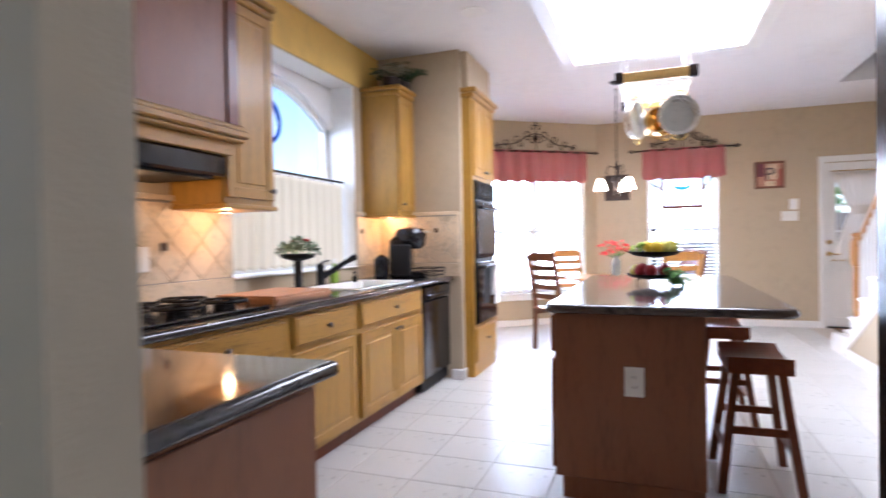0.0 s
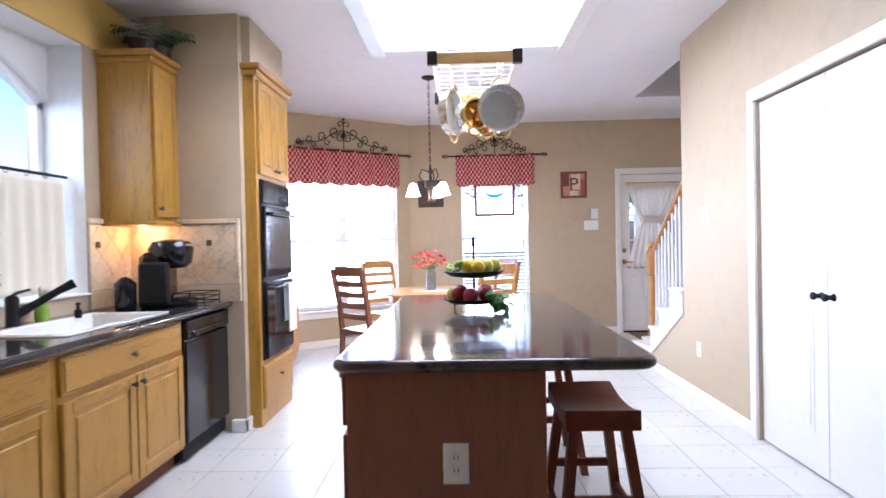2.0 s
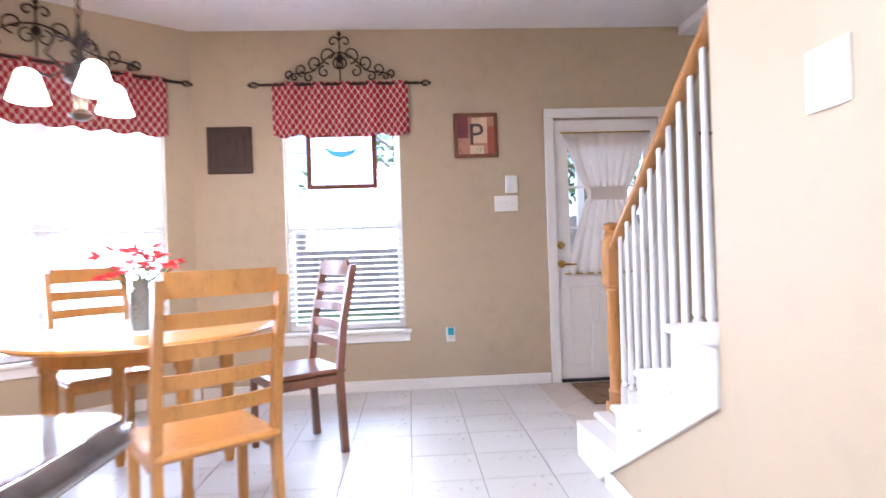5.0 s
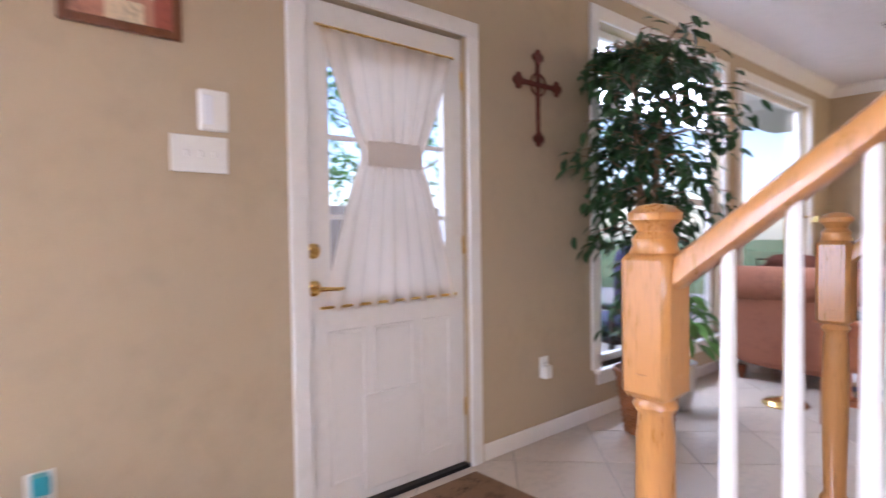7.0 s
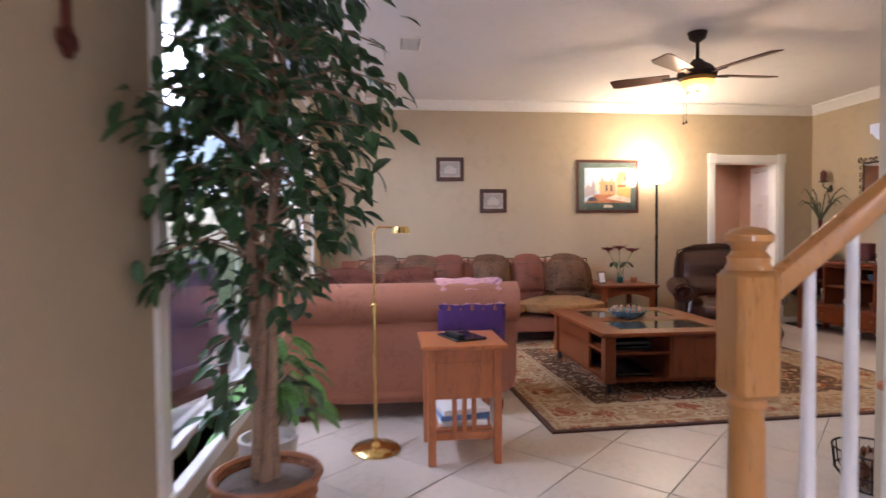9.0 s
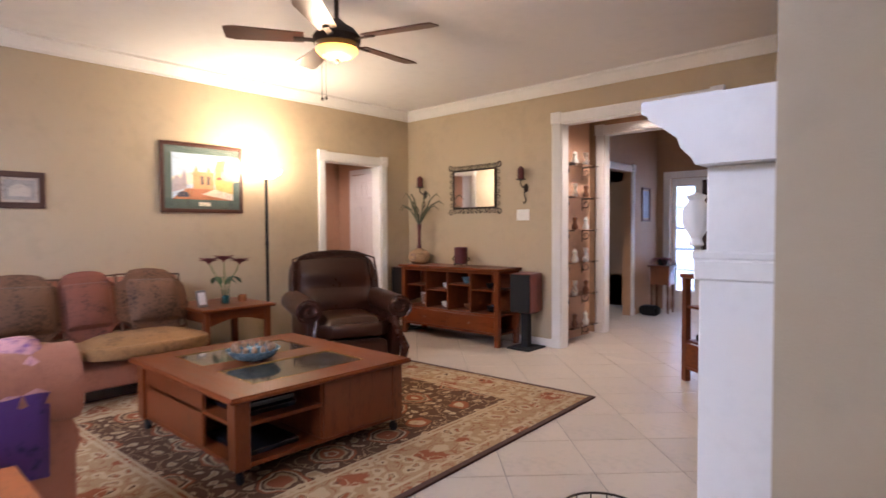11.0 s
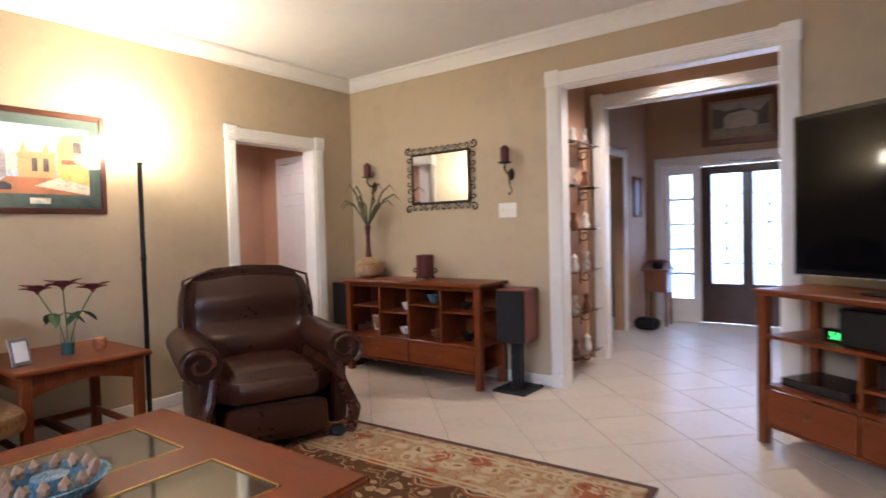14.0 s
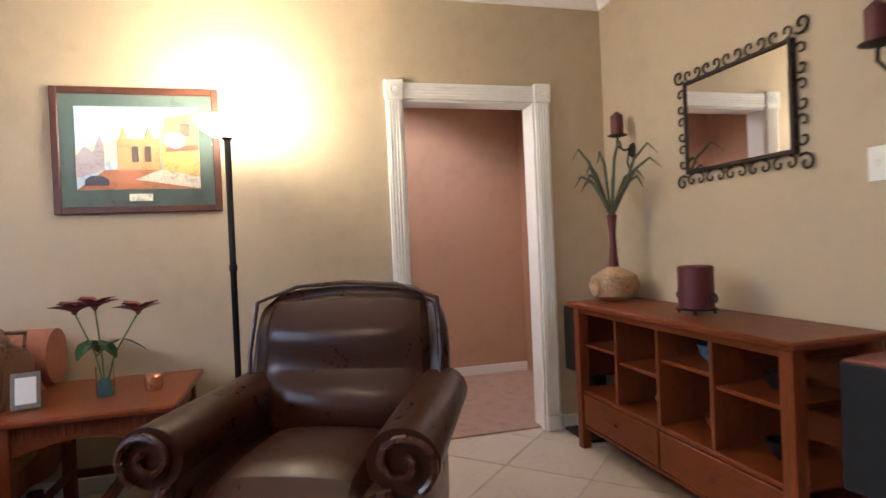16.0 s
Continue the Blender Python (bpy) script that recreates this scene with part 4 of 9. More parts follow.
sub("crown", OAK_X, tower, ((OX - 0.3, 4.69, 2.42), (OX + 0.035, 5.41, 2.46)), ((OX - 0.3, 4.67, 2.46), (OX + 0.06, 5.43, 2.5)), bevel=0.01)
strip("soffit", "tan painted soffit over the oven cabinet", "soffit", None, ((WALL_L, 4.712, 2.5), (OX - 0.02, 5.41, CEILING - 0.002)), material=PAINT)
oven = thing("double_oven", "black built-in double wall oven", "oven")
sub("surround", BLACK_MATT, oven, ((OX, 4.76, 0.45), (OX + 0.012, 5.36, 1.72)))
sub("control_panel", BLACK, oven, ((OX + 0.012, 4.765, 1.55), (OX + 0.03, 5.355, 1.71)), bevel=0.006)
for k in range(3):
    sub("display", mat("grey_display_glass", (0.05, 0.06, 0.06), 0.1, grain=0.1), oven, ((OX + 0.03, 4.82 + 0.17 * k, 1.6), (OX + 0.032, 4.95 + 0.17 * k, 1.66)))
for z0, z1 in ((1.03, 1.53), (0.46, 1.0)):
    d = sub("oven_door", BLACK, oven, ((OX + 0.012, 4.765, z0), (OX + 0.04, 5.355, z1)), bevel=0.008)
    part("window", bx(B(), (OX + 0.04, 4.86, z0 + 0.1), (OX + 0.042, 5.26, z1 - 0.14)), mat("dark_oven_glass", (0.02, 0.018, 0.018), 0.05, grain=0.1), d)
    bm = rod(B(), (OX + 0.075, 4.8, z1 - 0.05), (OX + 0.075, 5.32, z1 - 0.05), 0.012)
    for y in (4.82, 5.3):
        rod(bm, (OX + 0.04, y, z1 - 0.05), (OX + 0.075, y, z1 - 0.05), 0.01)
    part("handle", bm, BLACK, d, smooth=True)
towel = thing("dish_towel", "white dish towel hung over the oven handle", "towel")
sub("front_fall", mat("white_terry_cloth", (0.82, 0.8, 0.78), 0.95, grain=0.08, scale=20, bump=0.4, bump_scale=200), towel, ((OX + 0.088, 5.08, 0.6), (OX + 0.096, 5.26, 0.965)), ((OX + 0.054, 5.08, 0.68), (OX + 0.06, 5.26, 0.965)), ((OX + 0.054, 5.08, 0.962), (OX + 0.096, 5.26, 0.97)), bevel=0.003)

# cooktop and board
cook = thing("cooktop", "black gas cooktop with iron grates", "cooktop", pose(-1.53, 1.86, TOP))
sub("glass", BLACK, cook, ((-0.26, -0.42, 0), (0.26, 0.42, 0.012)), bevel=0.004)
for y in (-0.27, 0, 0.27):
    bm = B()
    for x in (-0.12, 0.12):
        tube(bm, [(x + 0.1 * math.cos(a), y + 0.1 * math.sin(a), 0.045) for a in [2 * math.pi * i / 16 for i in range(17)]], 0.008, 5)
        for a in range(4):
            rod(bm, (x + 0.03 * math.cos(a * math.pi / 2), y + 0.03 * math.sin(a * math.pi / 2), 0.05), (x + 0.12 * math.cos(a * math.pi / 2), y + 0.12 * math.sin(a * math.pi / 2), 0.045), 0.007, seg=6)
        lathe(bm, [(0.05, 0.012), (0.05, 0.03), (0.02, 0.036)], 14, Matrix.Translation((x, y, 0)))
        for a in range(4):
            rod(bm, (x + 0.1 * math.cos(a * math.pi / 2 + 0.7), y + 0.1 * math.sin(a * math.pi / 2 + 0.7), 0.012), (x + 0.1 * math.cos(a * math.pi / 2 + 0.7), y + 0.1 * math.sin(a * math.pi / 2 + 0.7), 0.045), 0.006, seg=6)
    part("grate", bm, BLACK_MATT, cook)
board = solid("cutting_board", bx(B(), (-0.19, -0.26, 0), (0.19, 0.26, 0.045), 0.012, 2), mat("maple_butcher_block", (0.42, 0.2, 0.09), 0.45, grain=0.3, scale=6, stretch=(6, 1, 6)), "thick brown wooden cutting board lying on the worktop", "cutting board", m=pose(-1.46, 2.58, TOP))

# peninsula
pen = thing("peninsula", "brown panelled peninsula counter base", "cabinet")
sub("body", PANEL, pen, ((-1.86, 0.56, 0.0), (-0.37, 1.27, TOP - 0.045)), bevel=0.003)
sub("end_panel", PANEL, pen, ((-0.37, 0.6, 0.1), (-0.36, 1.24, TOP - 0.06)))
pt = thing("peninsula_worktop", "dark polished granite worktop on the peninsula", "countertop")
sub("slab", GRANITE, pt, ((-1.865, 0.56, TOP - 0.04), (-0.34, 1.3, TOP)), bevel=0.002)
bm = rod(B(), (-0.34, 0.56, TOP - 0.02), (-0.34, 1.3, TOP - 0.02), 0.02, seg=14)
rod(bm, (-1.19, 1.3, TOP - 0.02), (-0.34, 1.3, TOP - 0.02), 0.02, seg=14)
part("bullnose", bm, GRANITE, pt, smooth=True)

# island
IT = 0.89
isl = thing("island", "brown panelled kitchen island with cherry doors", "kitchen island")
sub("body", PANEL, isl, ((0.0, 2.66, 0.1), (0.635, 4.68, IT - 0.045)), bevel=0.003)
sub("toe_kick", PANEL, isl, ((0.03, 2.665, 0.0), (0.63, 4.67, 0.1)))
for a, b in ((2.7, 3.2), (3.21, 3.7), (3.71, 4.2), (4.21, 4.66)):
    sub("drawer", CHERRY, isl, ((-0.022, a, 0.66), (0.0, b, 0.83)), bevel=0.004)
    sub("door", CHERRY_Z, isl, ((-0.022, a, 0.12), (0.0, b, 0.63)), ((-0.03, a + 0.06, 0.18), (-0.02, b - 0.06, 0.57)), bevel=0.004)
it = thing("island_worktop", "large brown veined polished granite island top", "countertop")
bm = B()
r = 0.05
x0, x1, y0, y1 = -0.02, 0.962, 2.62, 4.77
ring = []
for cx0, cy0, a0 in ((x1 - r, y0 + r, -90), (x1 - r, y1 - r, 0), (x0 + r, y1 - r, 90), (x0 + r, y0 + r, 180)):
    ring += [(cx0 + r * math.cos(radians(a0 + k * 18)), cy0 + r * math.sin(radians(a0 + k * 18))) for k in range(6)]
prism(bm, ring, "z", IT - 0.04, IT)
part("slab", bm, ISLAND_GRANITE, it)
part("bullnose", tube(B(), [(u, v, IT - 0.02) for u, v in ring + ring[:1]], 0.02, 10), ISLAND_GRANITE, it, smooth=True)


def plate(name, label, m, w=0.072, h=0.115, slots=2, switch=0):
    root = thing(name, label, "electric outlet" if not switch else "light switch", m)
    part("plate", bx(B(), (-w / 2, -0.006, -h / 2), (w / 2, 0, h / 2), 0.002), PORCELAIN, root)
    for k in range(slots):
        z = (k - 0.5) * 0.042
        part("socket", lathe(B(), [(0.017, 0), (0.017, 0.002)], 14, Matrix.Translation((0, -0.006, z)) @ pose(0, 0, 0, 90)), PORCELAIN, root)
        sub("slot", BLACK_MATT, root, ((-0.008, -0.0092, z - 0.006), (-0.005, -0.0078, z + 0.006)), ((0.005, -0.0092, z - 0.006), (0.008, -0.0078, z + 0.006)), bevel=0)
    for k in range(switch):
        x = (k - (switch - 1) / 2) * 0.046
        sub("toggle", PORCELAIN, root, ((x - 0.006, -0.014, -0.012), (x + 0.006, -0.005, 0.012)))
    return root


plate("outlet", "ivory duplex outlet on the island end panel", pose(0.347, 2.66, 0.552), 0.082, 0.13)
plate("outlet", "white outlet on the stair wall", CL @ pose(-5.25, 0, 0.39))
plate("light_switch", "white double switch plate on the stair wall", CL @ pose(-5.1, 0, 1.41), 0.115, 0.13, 0, 2)
plate("outlet", "white outlet with a plug-in freshener on the back wall", BACK @ pose(1.63, 0, 0.42))
sub("freshener", mat("teal_plastic", (0.02, 0.3, 0.38), 0.3), bpy.data.objects["outlet.002"], ((-0.022, -0.05, 0.0), (0.022, -0.004, 0.055)))
plate("outlet", "white outlet with a plug-in freshener beside the window", BACK @ pose(3.93, 0, 0.4))
sub("freshener", PORCELAIN, bpy.data.objects["outlet.003"], ((-0.025, -0.045, -0.06), (0.025, -0.004, 0.01)))
plate("light_switch", "white double switch plate by the back door", BACK @ pose(2.105, 0, 1.435), 0.19, 0.125, 0, 3)
thermo = thing("thermostat", "small white thermostat above the switch plate", "thermostat", BACK @ pose(2.155, 0, 1.585))
sub("case", PORCELAIN, thermo, ((-0.055, -0.025, -0.07), (0.045, 0, 0.07)), bevel=0.006)
sub("display", BLIND, thermo, ((-0.045, -0.028, -0.05), (-0.01, -0.024, 0.05)))
plate("outlet", "ivory outlets on the tiled backsplash", pose(WALL_L + 0.013, 2.05, 1.12, 0, 0, 90), 0.16, 0.12)
plate("light_switch", "white triple switch plate beside the opening", pose(7.35, WALL_M, 1.4, 0, 0, 180), 0.165, 0.12, 0, 3)


# ---- ceiling light box, pot rack, pendant ----
DIFF = glow_mat("lit_fluorescent_diffuser", (1.0, 0.98, 0.98), 6.0)
box = thing("ceiling_light", "large white framed fluorescent ceiling light box", "ceiling light")
X0, X1, Y0, Y1 = -0.2, 1.17, 3.4, 5.28
zb = CEILING - 0.075
sub("frame", WHITE, box, ((X0 - 0.12, Y0 - 0.12, zb), (X0, Y1 + 0.12, CEILING)), ((X1, Y0 - 0.12, zb), (X1 + 0.12, Y1 + 0.12, CEILING)), ((X0, Y0 - 0.12, zb), (X1, Y0, CEILING)), ((X0, Y1, zb), (X1, Y1 + 0.12, CEILING)), bevel=0.008)
for k in range(1, 3):
    y = Y0 + (Y1 - Y0) * k / 3
    sub("bar", WHITE, box, ((X0, y - 0.012, zb + 0.01), (X1, y + 0.012, CEILING)))
for k in range(3):
    a, b = Y0 + (Y1 - Y0) * k / 3, Y0 + (Y1 - Y0) * (k + 1) / 3
    part("diffuser", bx(B(), (X0, a + 0.012, zb + 0.03), (X1, b - 0.012, zb + 0.036)), DIFF, box)

BRIGHTOAK = mat("light_varnished_oak", (0.55, 0.34, 0.1), 0.35, grain=0.25, scale=6, stretch=(0.8, 6, 6), coat=0.3)
COPPER = mat("polished_copper", (0.74, 0.5, 0.19), 0.2, metal=1.0, grain=0.15, scale=15)
rack = thing("pot_rack", "hanging oak and steel wire pot rack", "pot rack", pose(0.46, 3.62, 2.14))
for y in (0.0, 0.76):
    part("bar", bx(B(), (-0.22, y - 0.012, -0.028), (0.22, y + 0.012, 0.028), 0.004), BRIGHTOAK, rack)
    for x in (-0.205, 0.205):
        part("bracket", bx(B(), (x - 0.024, y - 0.018, -0.034), (x + 0.024, y + 0.018, 0.034), 0.004), IRON, rack)
for x in (-0.2, 0.2):
    part("side_bar", rod(B(), (x, 0, 0.0), (x, 0.76, 0.0), 0.008, seg=8), STEEL, rack)
for k in range(9):
    part("cross_wire", rod(B(), (-0.2, 0.06 + 0.08 * k, 0.0), (0.2, 0.06 + 0.08 * k, 0.0), 0.003, seg=6), STEEL, rack)
for k in range(4):
    part("long_wire", rod(B(), (-0.12 + 0.08 * k, 0, -0.004), (-0.12 + 0.08 * k, 0.76, -0.004), 0.003, seg=6), STEEL, rack)
for x in (-0.19, 0.19):
    for y in (0.02, 0.74):
        bm = B()
        for k in range(14):
            z = 0.03 + k * 0.037
            tube(bm, [(x + 0.009 * math.cos(a) * (k % 2), y + 0.009 * math.cos(a) * ((k + 1) % 2), z + 0.024 * math.sin(a)) for a in [2 * math.pi * i / 8 for i in range(9)]], 0.0022, 4)
        part("chain", bm, STEEL, rack)


LINING = mat("pale_scoured_steel", (0.72, 0.73, 0.7), 0.5, metal=0.4, grain=0.12, scale=20)


def pan(m, label, r=0.12, depth=0.05, body=None, group="hanging pans"):
    """A pan that hangs from a hook; its disc lies in the local xz plane, the hook at the local origin."""
    root = thing("pan", label, "pan", m, group=group)
    prof = [(0.0, 0), (r * 0.86, 0), (r * 0.95, 0.008), (r, depth), (r + 0.006, depth + 0.002), (r - 0.004, depth), (r * 0.93, 0.012), (r * 0.84, 0.005), (0.0, 0.005)]
    part("bowl", lathe(B(), prof, 32, Matrix.Translation((0, 0.03, -0.1 - r)) @ pose(0, 0, 0, 90)), body or STEEL, root, smooth=True)
    for s in (-1, 1):
        bm = tube(B(), [(0.045 * u, 0.03 - depth * 0.85, -0.1 - r + s * (r + 0.035 * math.sin(math.acos(max(-1, min(1, u)))))) for u in (-1, -0.9, -0.5, 0, 0.5, 0.9, 1)], 0.005, 6)
        part("handle", bm, BRASS, root, "brass loop handle", True)
    if not body:
        part("lining", lathe(B(), [(0.0, 0.0056), (r * 0.8, 0.0056), (r * 0.83, 0.0062)], 32, Matrix.Translation((0, 0.03, -0.1 - r)) @ pose(0, 0, 0, 90)), LINING, root, "pale scoured cooking surface", True)
    part("hook", tube(B(), [(0, 0, 0.055), (0, 0.012, 0.03), (0, 0, 0.0), (0, -0.012, -0.03), (0, 0.0, -0.08), (0, -0.012, -0.075)], 0.003, 6), STEEL, root)
    return root


pan(pose(0.58, 3.64, 2.1, 0, 0, 5), "polished steel saute pan hanging from the rack", 0.108, 0.055)
pan(pose(0.34, 3.68, 2.1, 0, 0, 68), "polished steel frying pan hanging side-on", 0.11, 0.05)
pan(pose(0.42, 3.86, 2.08, 0, 0, 30), "copper saucepan hanging from the rack", 0.075, 0.13, COPPER)
pan(pose(0.58, 3.92, 2.09, 0, 0, -40), "copper saucepan hanging from the rack", 0.08, 0.12, COPPER)
pan(pose(0.5, 4.2, 2.09, 0, 0, 20), "small copper saucepan hanging from the rack", 0.06, 0.09, COPPER)

SHADE_GLOW = glow_mat("lit_white_glass", (1.0, 0.86, 0.68), 5.0)
pend = thing("pendant_lamp", "dark iron pendant with three white glass shades", "pendant lamp", pose(0.095, 6.25, -0.055))
part("canopy", lathe(B(), [(0.065, CEILING + 0.055), (0.06, CEILING + 0.043), (0.02, CEILING + 0.025)][::-1], 18), IRON, pend, smooth=True)
bm = B()
for k in range(21):
    z = 2.06 + k * 0.038
    tube(bm, [(0.009 * math.cos(a) * (k % 2), 0.009 * math.cos(a) * ((k + 1) % 2), z + 0.025 * math.sin(a)) for a in [2 * math.pi * i / 8 for i in range(9)]], 0.003, 5)
part("chain", bm, IRON, pend)
part("column", lathe(B(), [(0.006, 2.05), (0.014, 2.0), (0.03, 1.985), (0.012, 1.95), (0.018, 1.9), (0.055, 1.88), (0.055, 1.83), (0.03, 1.82), (0.02, 1.72), (0.045, 1.7), (0.02, 1.68)][::-1], 18), IRON, pend, smooth=True)
for k in range(3):
    a = radians(75 + 120 * k)
    c, s = math.cos(a), math.sin(a)
    arm = part("arm", tube(B(), [(c * q, s * q, z) for q, z in ((0.02, 1.98), (0.08, 2.0), (0.11, 1.93), (0.05, 1.87), (0.1, 1.84), (0.17, 1.87))], 0.006, 6), IRON, pend, smooth=True)
    part("shade", lathe(B(), [(0.02, 1.865), (0.035, 1.85), (0.05, 1.8), (0.068, 1.745), (0.062, 1.745), (0.044, 1.8), (0.028, 1.845)], 20, Matrix.Translation((c * 0.17, s * 0.17, 0))), SHADE_GLOW, pend, "lit white bell glass shade", True)
    lamp("pendant_bulb", "POINT", Matrix.Translation((0.095 + c * 0.17, 6.25 + s * 0.17, 1.665)), 8, (1, 0.8, 0.55), radius=0.03)


def can_light(label, m, power, colour):
    root = thing("recessed_light", label, "ceiling light", m, group="recessed lights")
    part("trim_ring", lathe(B(), [(0.065, -0.002), (0.09, -0.006), (0.092, 0.0), (0.065, 0.0)], 24), WHITE, root, smooth=True)
    part("lens", lathe(B(), [(0.062, -0.001), (0.0, -0.0015)], 24), glow_mat("lit_can_lens", colour, 8.0), root, "lit lens")
    lamp("can_bulb", "SPOT", m @ pose(0, 0, -0.02), power * 1.6, colour, radius=0.05, spot=2.3)


can_light("lit recessed can light in the kitchen ceiling", pose(-0.75, 3.95, CEILING), 7, (1.0, 0.85, 0.65))
can_light("lit recessed can light in the hall ceiling", pose(6.2, 1.65, LIVING), 50, (1.0, 0.82, 0.6))
# no known fixture in the passage; this one is added to brighten it
can_light("unseen ceiling light added to brighten the passage", pose(9.95, 3.3, LIVING), 26, (1.0, 0.85, 0.7))


def vent(label, m):
    root = thing("ceiling_vent", label, "vent", m)
    sub("frame", WHITE, root, ((-0.17, -0.1, -0.012), (0.17, -0.075, 0)), ((-0.17, 0.075, -0.012), (0.17, 0.1, 0)), ((-0.17, -0.075, -0.012), (-0.145, 0.075, 0)), ((0.145, -0.075, -0.012), (0.17, 0.075, 0)))
    sub("backing", BLACK_MATT, root, ((-0.145, -0.075, -0.003), (0.145, 0.075, -0.001)), bevel=0)
    for k in range(7):
        s = part("slat", bx(B(), (-0.145, -0.009, -0.001), (0.145, 0.009, 0.001)), WHITE, root)
        s.matrix_basis = pose(0, -0.06 + 0.02 * k, -0.007, 35)


vent("white slatted air vent in the kitchen ceiling", pose(0.63, 6.5, CEILING - 0.001))
vent("white slatted air vent in the living room ceiling", pose(7.14, 7.46, LIVING - 0.001))


# ---- nook: table, chairs, hutch ----
HONEY = mat("honey_maple", (0.44, 0.205, 0.045), 0.35, grain=0.3, scale=5, stretch=(6, 6, 0.9), coat=0.3)
CHAIRDARK = mat("walnut_stain", (0.15, 0.055, 0.024), 0.35, grain=0.35, scale=5, stretch=(6, 6, 0.9), coat=0.3)
table = thing("dining_table", "round honey maple dining table in the bay nook", "table", pose(0.05, 6.82, 0))
part("tabletop", lathe(B(), [(0.55, 0.722), (0.58, 0.728), (0.585, 0.74), (0.575, 0.75)], 48), HONEY, table, smooth=True)
part("apron", lathe(B(), [(0.44, 0.65), (0.45, 0.65), (0.45, 0.722), (0.44, 0.722)], 40), HONEY, table)
for k in range(4):
    a = radians(45 + 90 * k)
    x, y = 0.4 * math.cos(a), 0.4 * math.sin(a)
    part("leg", lathe(B(), [(0.02, 0), (0.028, 0.05), (0.022, 0.1), (0.03, 0.3), (0.036, 0.55), (0.03, 0.6), (0.04, 0.62), (0.04, 0.72)], 14, Matrix.Translation((x, y, 0))), HONEY, table, smooth=True)


def dining_chair(m, label, wood):
    """A ladder back chair; it faces +y and its back legs stand at y = 0."""
    root = thing("dining_chair", label, "chair", m, group="chairs round the table")
    sub("seat", wood, root, ((-0.21, -0.02, 0.43), (0.21, 0.4, 0.46)), bevel=0.012)
    for s in (-1, 1):
        bm = B()
        x = s * 0.2
        pts = [(0.0, 0.0), (0.02, 0.43), (-0.01, 0.7), (-0.08, 1.02)]
        prof = [(y - 0.02, z) for y, z in pts] + [(y + 0.02, z) for y, z in pts[::-1]]
        prism(bm, prof, "x", x - 0.016, x + 0.016)
        part("back_post", bm, wood, root)
        part("leg", bx(B(), (x - 0.018, 0.35, 0), (x + 0.018, 0.385, 0.43), 0.004), wood, root)
        part("side_rail", bx(B(), (x - 0.01, 0.02, 0.38), (x + 0.01, 0.37, 0.43), 0.003), wood, root)
    for k in range(5):
        z = 0.56 + 0.1 * k
        y = 0.01 - (0.02 * max(0, (z - 0.45)) / 0.25 if z < 0.7 else 0.02 + 0.07 * (z - 0.7) / 0.32)
        bm = B()
        h = 0.05 if k < 4 else 0.085
        n = 8
        for i in range(n):
            u0, u1 = -0.186 + 0.372 * i / n, -0.186 + 0.372 * (i + 1) / n
            d0, d1 = 0.025 * (1 - (u0 / 0.186) ** 2), 0.025 * (1 - (u1 / 0.186) ** 2)
            vs = [bm.verts.new(p) for p in ((u0, y - d0, z), (u1, y - d1, z), (u1, y - d1, z + h), (u0, y - d0, z + h), (u0, y - d0 + 0.014, z), (u1, y - d1 + 0.014, z), (u1, y - d1 + 0.014, z + h), (u0, y - d0 + 0.014, z + h))]
            for q in ((0, 1, 2, 3), (7, 6, 5, 4), (0, 4, 5, 1), (3, 2, 6, 7), (0, 3, 7, 4), (1, 5, 6, 2)):
                bm.faces.new([vs[j] for j in q])
        bmesh.ops.remove_doubles(bm, verts=bm.verts[:], dist=0.0005)
        part("slat" if k < 4 else "top_rail", bm, wood, root)
    part("front_rail", bx(B(), (-0.19, 0.36, 0.38), (0.19, 0.38, 0.43), 0.003), wood, root)
    return root


for x, y, wood, label in ((0.67, 5.98, HONEY, "honey maple ladder-back dining chair with its back to the island"), (-0.62, 6.02, CHAIRDARK, "brown ladder-back dining chair beside the bay"), (-0.58, 7.5, HONEY, "honey maple ladder-back chair in front of the bay window"), (0.84, 7.3, CHAIRDARK, "brown ladder-back dining chair beside the back wall window")):
    a = math.degrees(math.atan2(6.82 - y, 0.05 - x)) - 90
    dining_chair(pose(x, y, 0, 0, 0, a), label, wood)

PETAL = mat("coral_silk_petal", (0.62, 0.06, 0.07), 0.8, grain=0.4, scale=20)
STEM = mat("green_stem", (0.08, 0.16, 0.04), 0.7, grain=0.4, scale=20)
LEAF = mat("dark_green_leaf", (0.03, 0.08, 0.028), 0.4, grain=0.5, scale=12, island=0.35)
LEAF2 = mat("bright_green_leaf", (0.09, 0.22, 0.045), 0.5, grain=0.5, scale=12, island=0.35)


def leaf_into(bm, m, length, width, fold=0.25, segs=3):
    """One pointed leaf along local x, folded on its midrib, into bm."""
    rows = []
    for i in range(segs + 1):
        f = i / segs
        w = width / 2 * math.sin(math.pi * min(0.97, 0.08 + f * 0.92)) ** 0.8
        drop = -0.25 * length * f * f
        rows.append([bm.verts.new(m @ Vector((length * f, s * w, drop + abs(s) * w * fold))) for s in (-1, 0, 1)])
    for a, b in zip(rows, rows[1:]):
        bm.faces.new((a[0], a[1], b[1], b[0]))
        bm.faces.new((a[1], a[2], b[2], b[1]))


rng = random.Random(7)


def rnd(a, b):
    return rng.uniform(a, b)


